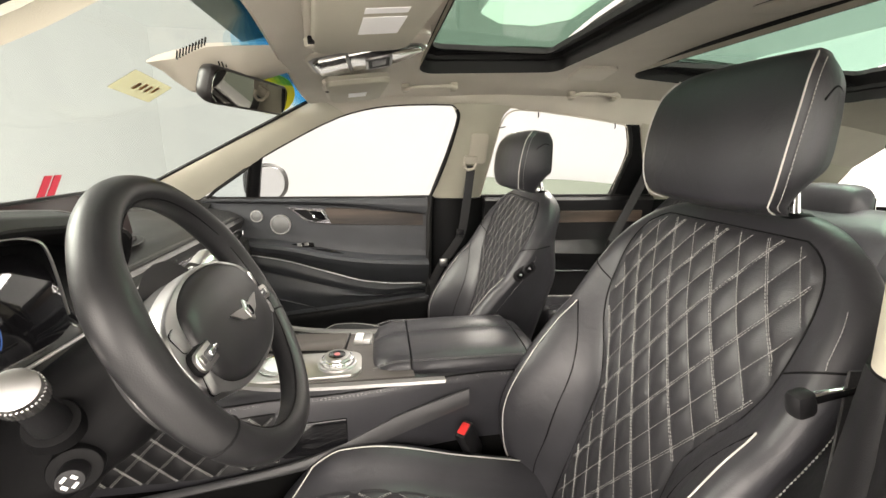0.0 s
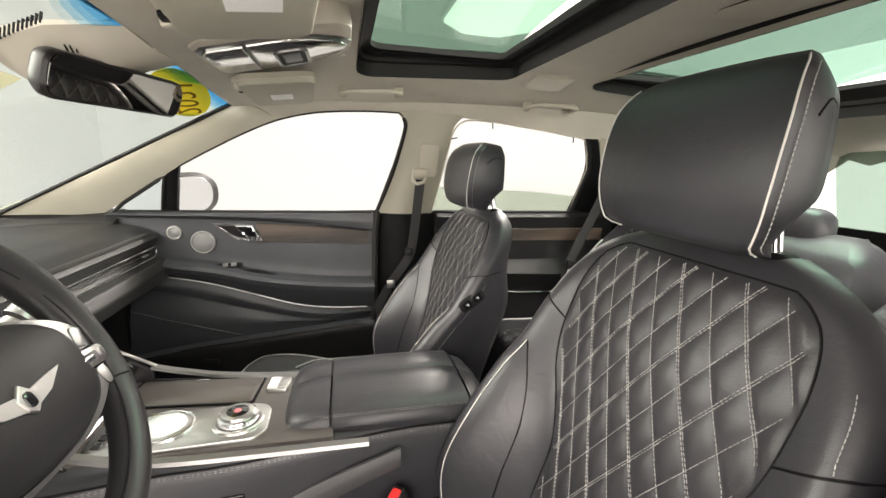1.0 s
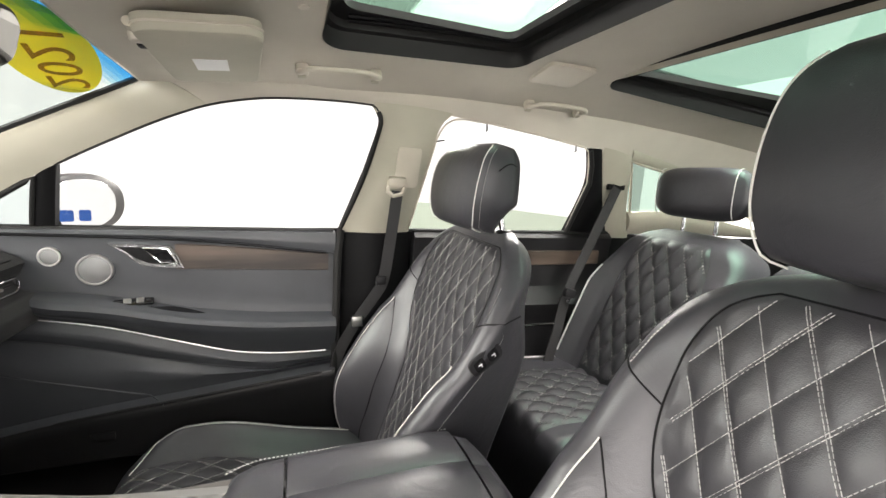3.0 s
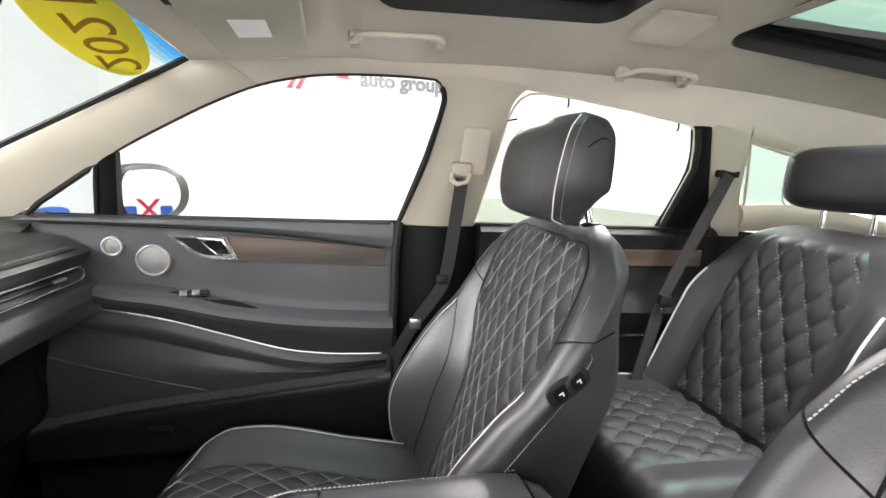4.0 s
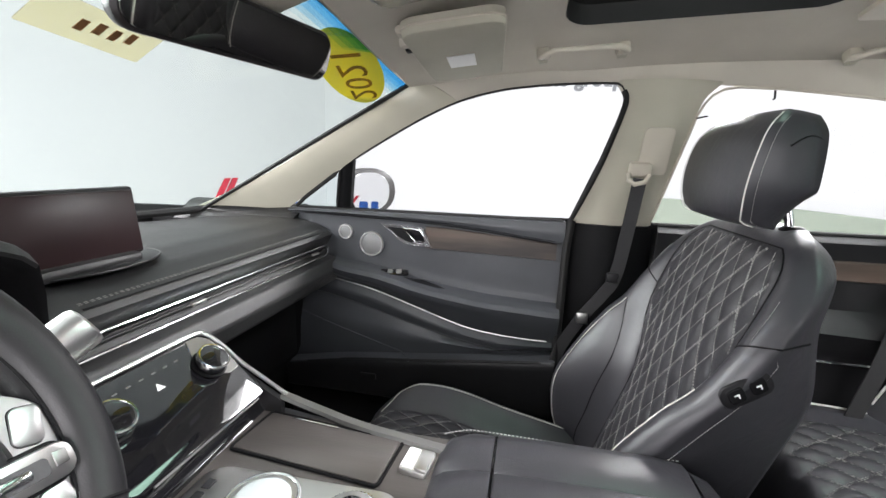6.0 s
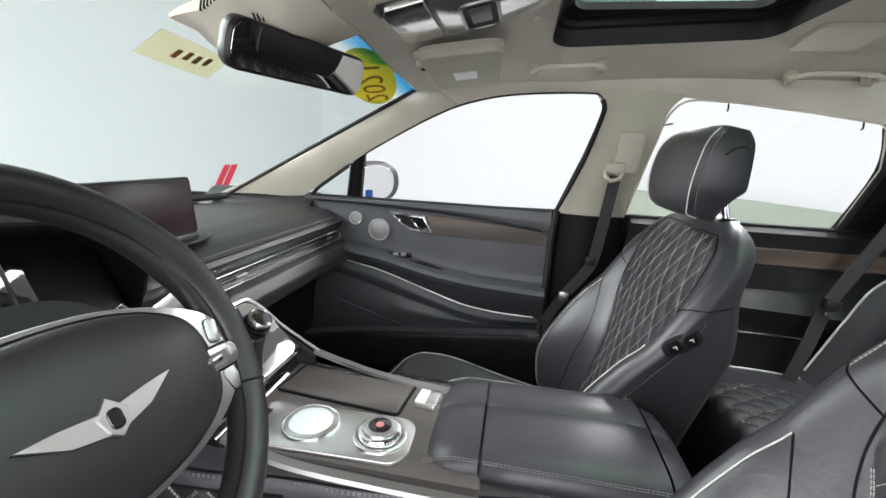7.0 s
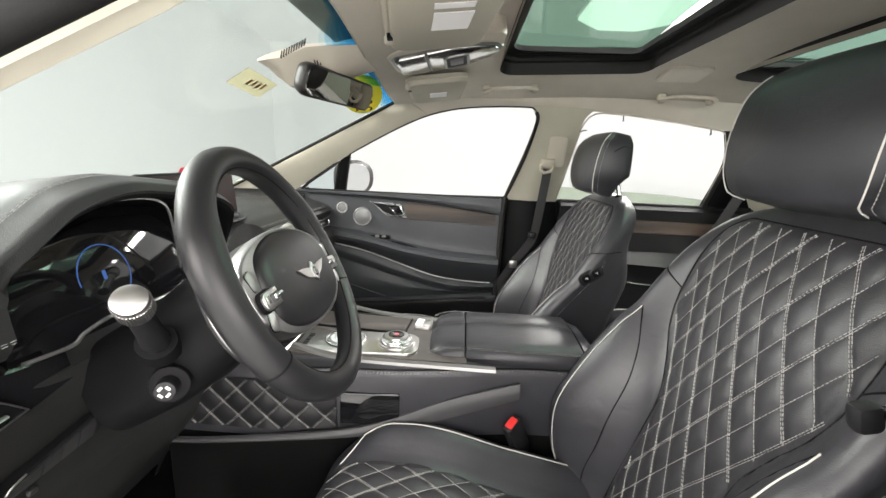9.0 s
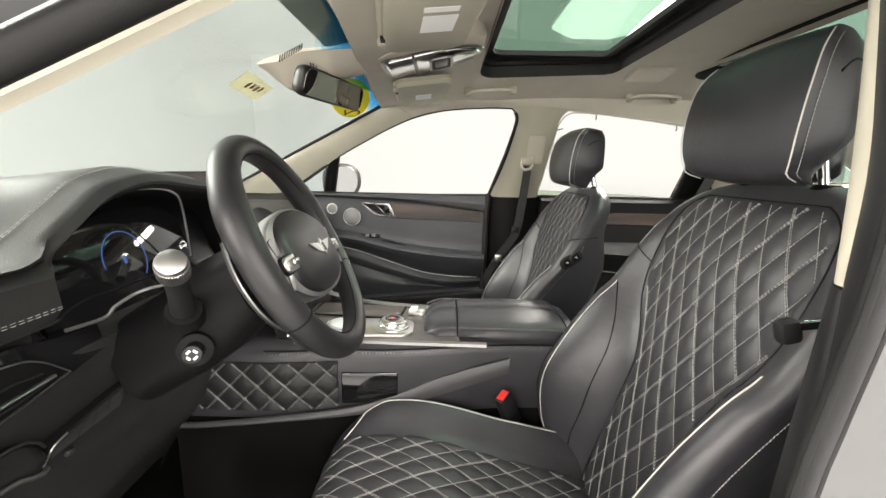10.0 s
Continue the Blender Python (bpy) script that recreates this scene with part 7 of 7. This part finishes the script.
part("anchor_ring", tube([(0.495, 0.662, 1.252), (0.494, 0.655, 1.236), (0.508, 0.65, 1.226), (0.530, 0.65, 1.232), (0.540, 0.655, 1.250)], 0.006, 8), BEIGE_HARD, belt)


def webbing(points, width, n=30):
    pts = spline(points, n)
    rows = []
    for i in range(n):
        d = (pts[min(n - 1, i + 1)] - pts[max(0, i - 1)]).normalized()
        side = d.cross(Vector((0, 1, 0))).normalized() * width / 2
        nn = side.cross(d).normalized() * 0.0012
        rows.append([pts[i] - side - nn, pts[i] + side - nn, pts[i] + side + nn, pts[i] - side + nn])
    return loft(rows)


part("webbing", webbing([(0.520, 0.655, 1.240), (0.508, 0.668, 1.10), (0.495, 0.680, 0.985), (0.47, 0.690, 0.93), (0.42, 0.70, 0.85), (0.37, 0.705, 0.74), (0.36, 0.705, 0.60)], 0.032), BELT, belt, "black belt webbing")
part("guide", box((0.030, 0.012, 0.026), pose(0.488, 0.678, 0.983), 0.004), PLASTIC, belt)
part("buckle_tongue", box((0.03, 0.010, 0.03), pose(0.425, 0.692, 0.86), 0.003), SATIN, belt)
rbelt = thing("seat_belt", "black rear seat belt hanging from the rear pillar", "seat belt", "seat belts")
part("slot", box((0.07, 0.016, 0.02), pose(1.288, 0.682, 1.286), 0.004), DEEP, rbelt)
part("webbing", webbing([(1.286, 0.672, 1.284), (1.242, 0.668, 1.19), (1.190, 0.664, 1.08), (1.118, 0.655, 0.93), (1.090, 0.648, 0.81), (1.062, 0.645, 0.69)], 0.038), BELT, rbelt, "black belt webbing")
part("tongue", box((0.04, 0.02, 0.03), pose(1.116, 0.643, 0.93, 0, 12), 0.005), PLASTIC, rbelt)
part("tongue_plate", box((0.016, 0.006, 0.012), pose(1.110, 0.638, 0.905), 0.002), CHROME, rbelt, "chrome tongue plate")
buckle = thing("belt_buckle", "black seat belt buckle with a red release button", "belt buckle")
bk = facing((0.345, -0.122, 0.704), (-0.35, -0.25, 0.9))
part("housing", box((0.026, 0.044, 0.10), bk @ pose(0, 0, -0.050, 0, 0, 10), 0.006), PLASTIC, buckle)
part("release_button", box((0.020, 0.030, 0.012), bk @ pose(0, 0, -0.004, 0, 0, 10), 0.004), RED, buckle, "red release button")
dbelt = thing("seat_belt", "black driver seat belt tongue beside the pillar", "seat belt", "seat belts")
part("webbing", webbing([(0.62, -0.615, 1.10), (0.61, -0.625, 0.95), (0.58, -0.635, 0.75), (0.56, -0.64, 0.55)], 0.046), BELT, dbelt, "black belt webbing")
part("tongue", box((0.022, 0.018, 0.026), pose(0.556, -0.612, 1.070, 0, -14), 0.006), PLASTIC, dbelt)
part("tongue_plate", box((0.050, 0.008, 0.009), pose(0.584, -0.616, 1.080, 0, -8), 0.002), CHROME, dbelt, "chrome tongue plate")

# ---- wall signs of the studio ----
sign = thing("wall_sign", "grey auto group lettering and red shapes on the white studio wall", "sign")
words("auto group", facing((0.77, 5.18, 2.315), (0, -1, 0)), 0.235, SIGN_GREY, "writing", sign, 0.01, 0.009)
part("red_shape", slab([(-0.12, 0.02), (-0.02, -0.02), (0.10, -0.02), (0.0, 0.16), (-0.16, 0.16)], facing((0.02, 5.195, 2.33), (0, -1, 0)), 0.01, 0.002), SIGN_RED, sign, smooth=False)
for k in range(2):
    part("red_shape", slab([(-0.10, -0.12), (-0.04, -0.12), (0.10, 0.16), (0.04, 0.16)], facing((-0.52 + 0.10 * k, 5.195, 2.27), (0, -1, 0)), 0.01, 0.002), SIGN_RED, sign, smooth=False)
mark = thing("wall_mark", "two slanted red stripes low on the white studio wall", "sign")
for k in range(2):
    part("red_stripe", slab([(-0.14, -0.10), (-0.06, -0.10), (0.10, 0.10), (0.02, 0.10)], facing((-2.595, 3.08 + 0.11 * k, 0.955), (1, 0, 0)), 0.01, 0.002), SIGN_RED, mark, smooth=False)
part("blue_shape", slab([(0.30 * math.cos(a), 0.07 * math.sin(a)) for a in [2 * math.pi * k / 24 for k in range(24)]], facing((-2.595, 4.15, 0.68), (1, 0, 0)), 0.01, 0.002), SIGN_BLUE, mark, smooth=False)
back_sign = thing("wall_sign", "blue and red sign shapes on the white wall behind the car", "sign")
EM = facing((5.995, 1.45, 0.45), (-1, 0, 0)) @ Matrix.Diagonal((0.62, 0.62, 1, 1))
for k, (dx, w) in enumerate(((-0.75, 0.22), (-0.42, 0.26), (0.30, 0.24), (0.62, 0.22))):
    part("blue_shape", slab(rounded(w, 0.26, 0.05), EM @ pose(dx, 0, 0), 0.01, 0.002), SIGN_BLUE, back_sign, smooth=False)
for sgn in (1, -1):
    part("red_shape", slab([(-0.20 * sgn - 0.05, -0.20), (-0.20 * sgn + 0.05, -0.20), (0.20 * sgn + 0.05, 0.30), (0.20 * sgn - 0.05, 0.30)], EM @ pose(-0.06, 0, 0.002 * sgn + 0.003), 0.01, 0.002), SIGN_RED, back_sign, smooth=False)
part_wall = thing("low_partition", "low pale green partition standing by the studio wall", "partition")
part("board", loft([[Vector((x, 4.9, 0.0)), Vector((x, 4.9, h)), Vector((x, 5.0, h)), Vector((x, 5.0, 0.0))] for x, h in ((1.4, 0.95), (3.0, 0.90), (5.2, 0.72), (5.8, 0.55))]), GREEN_SHADE, part_wall, smooth=False)
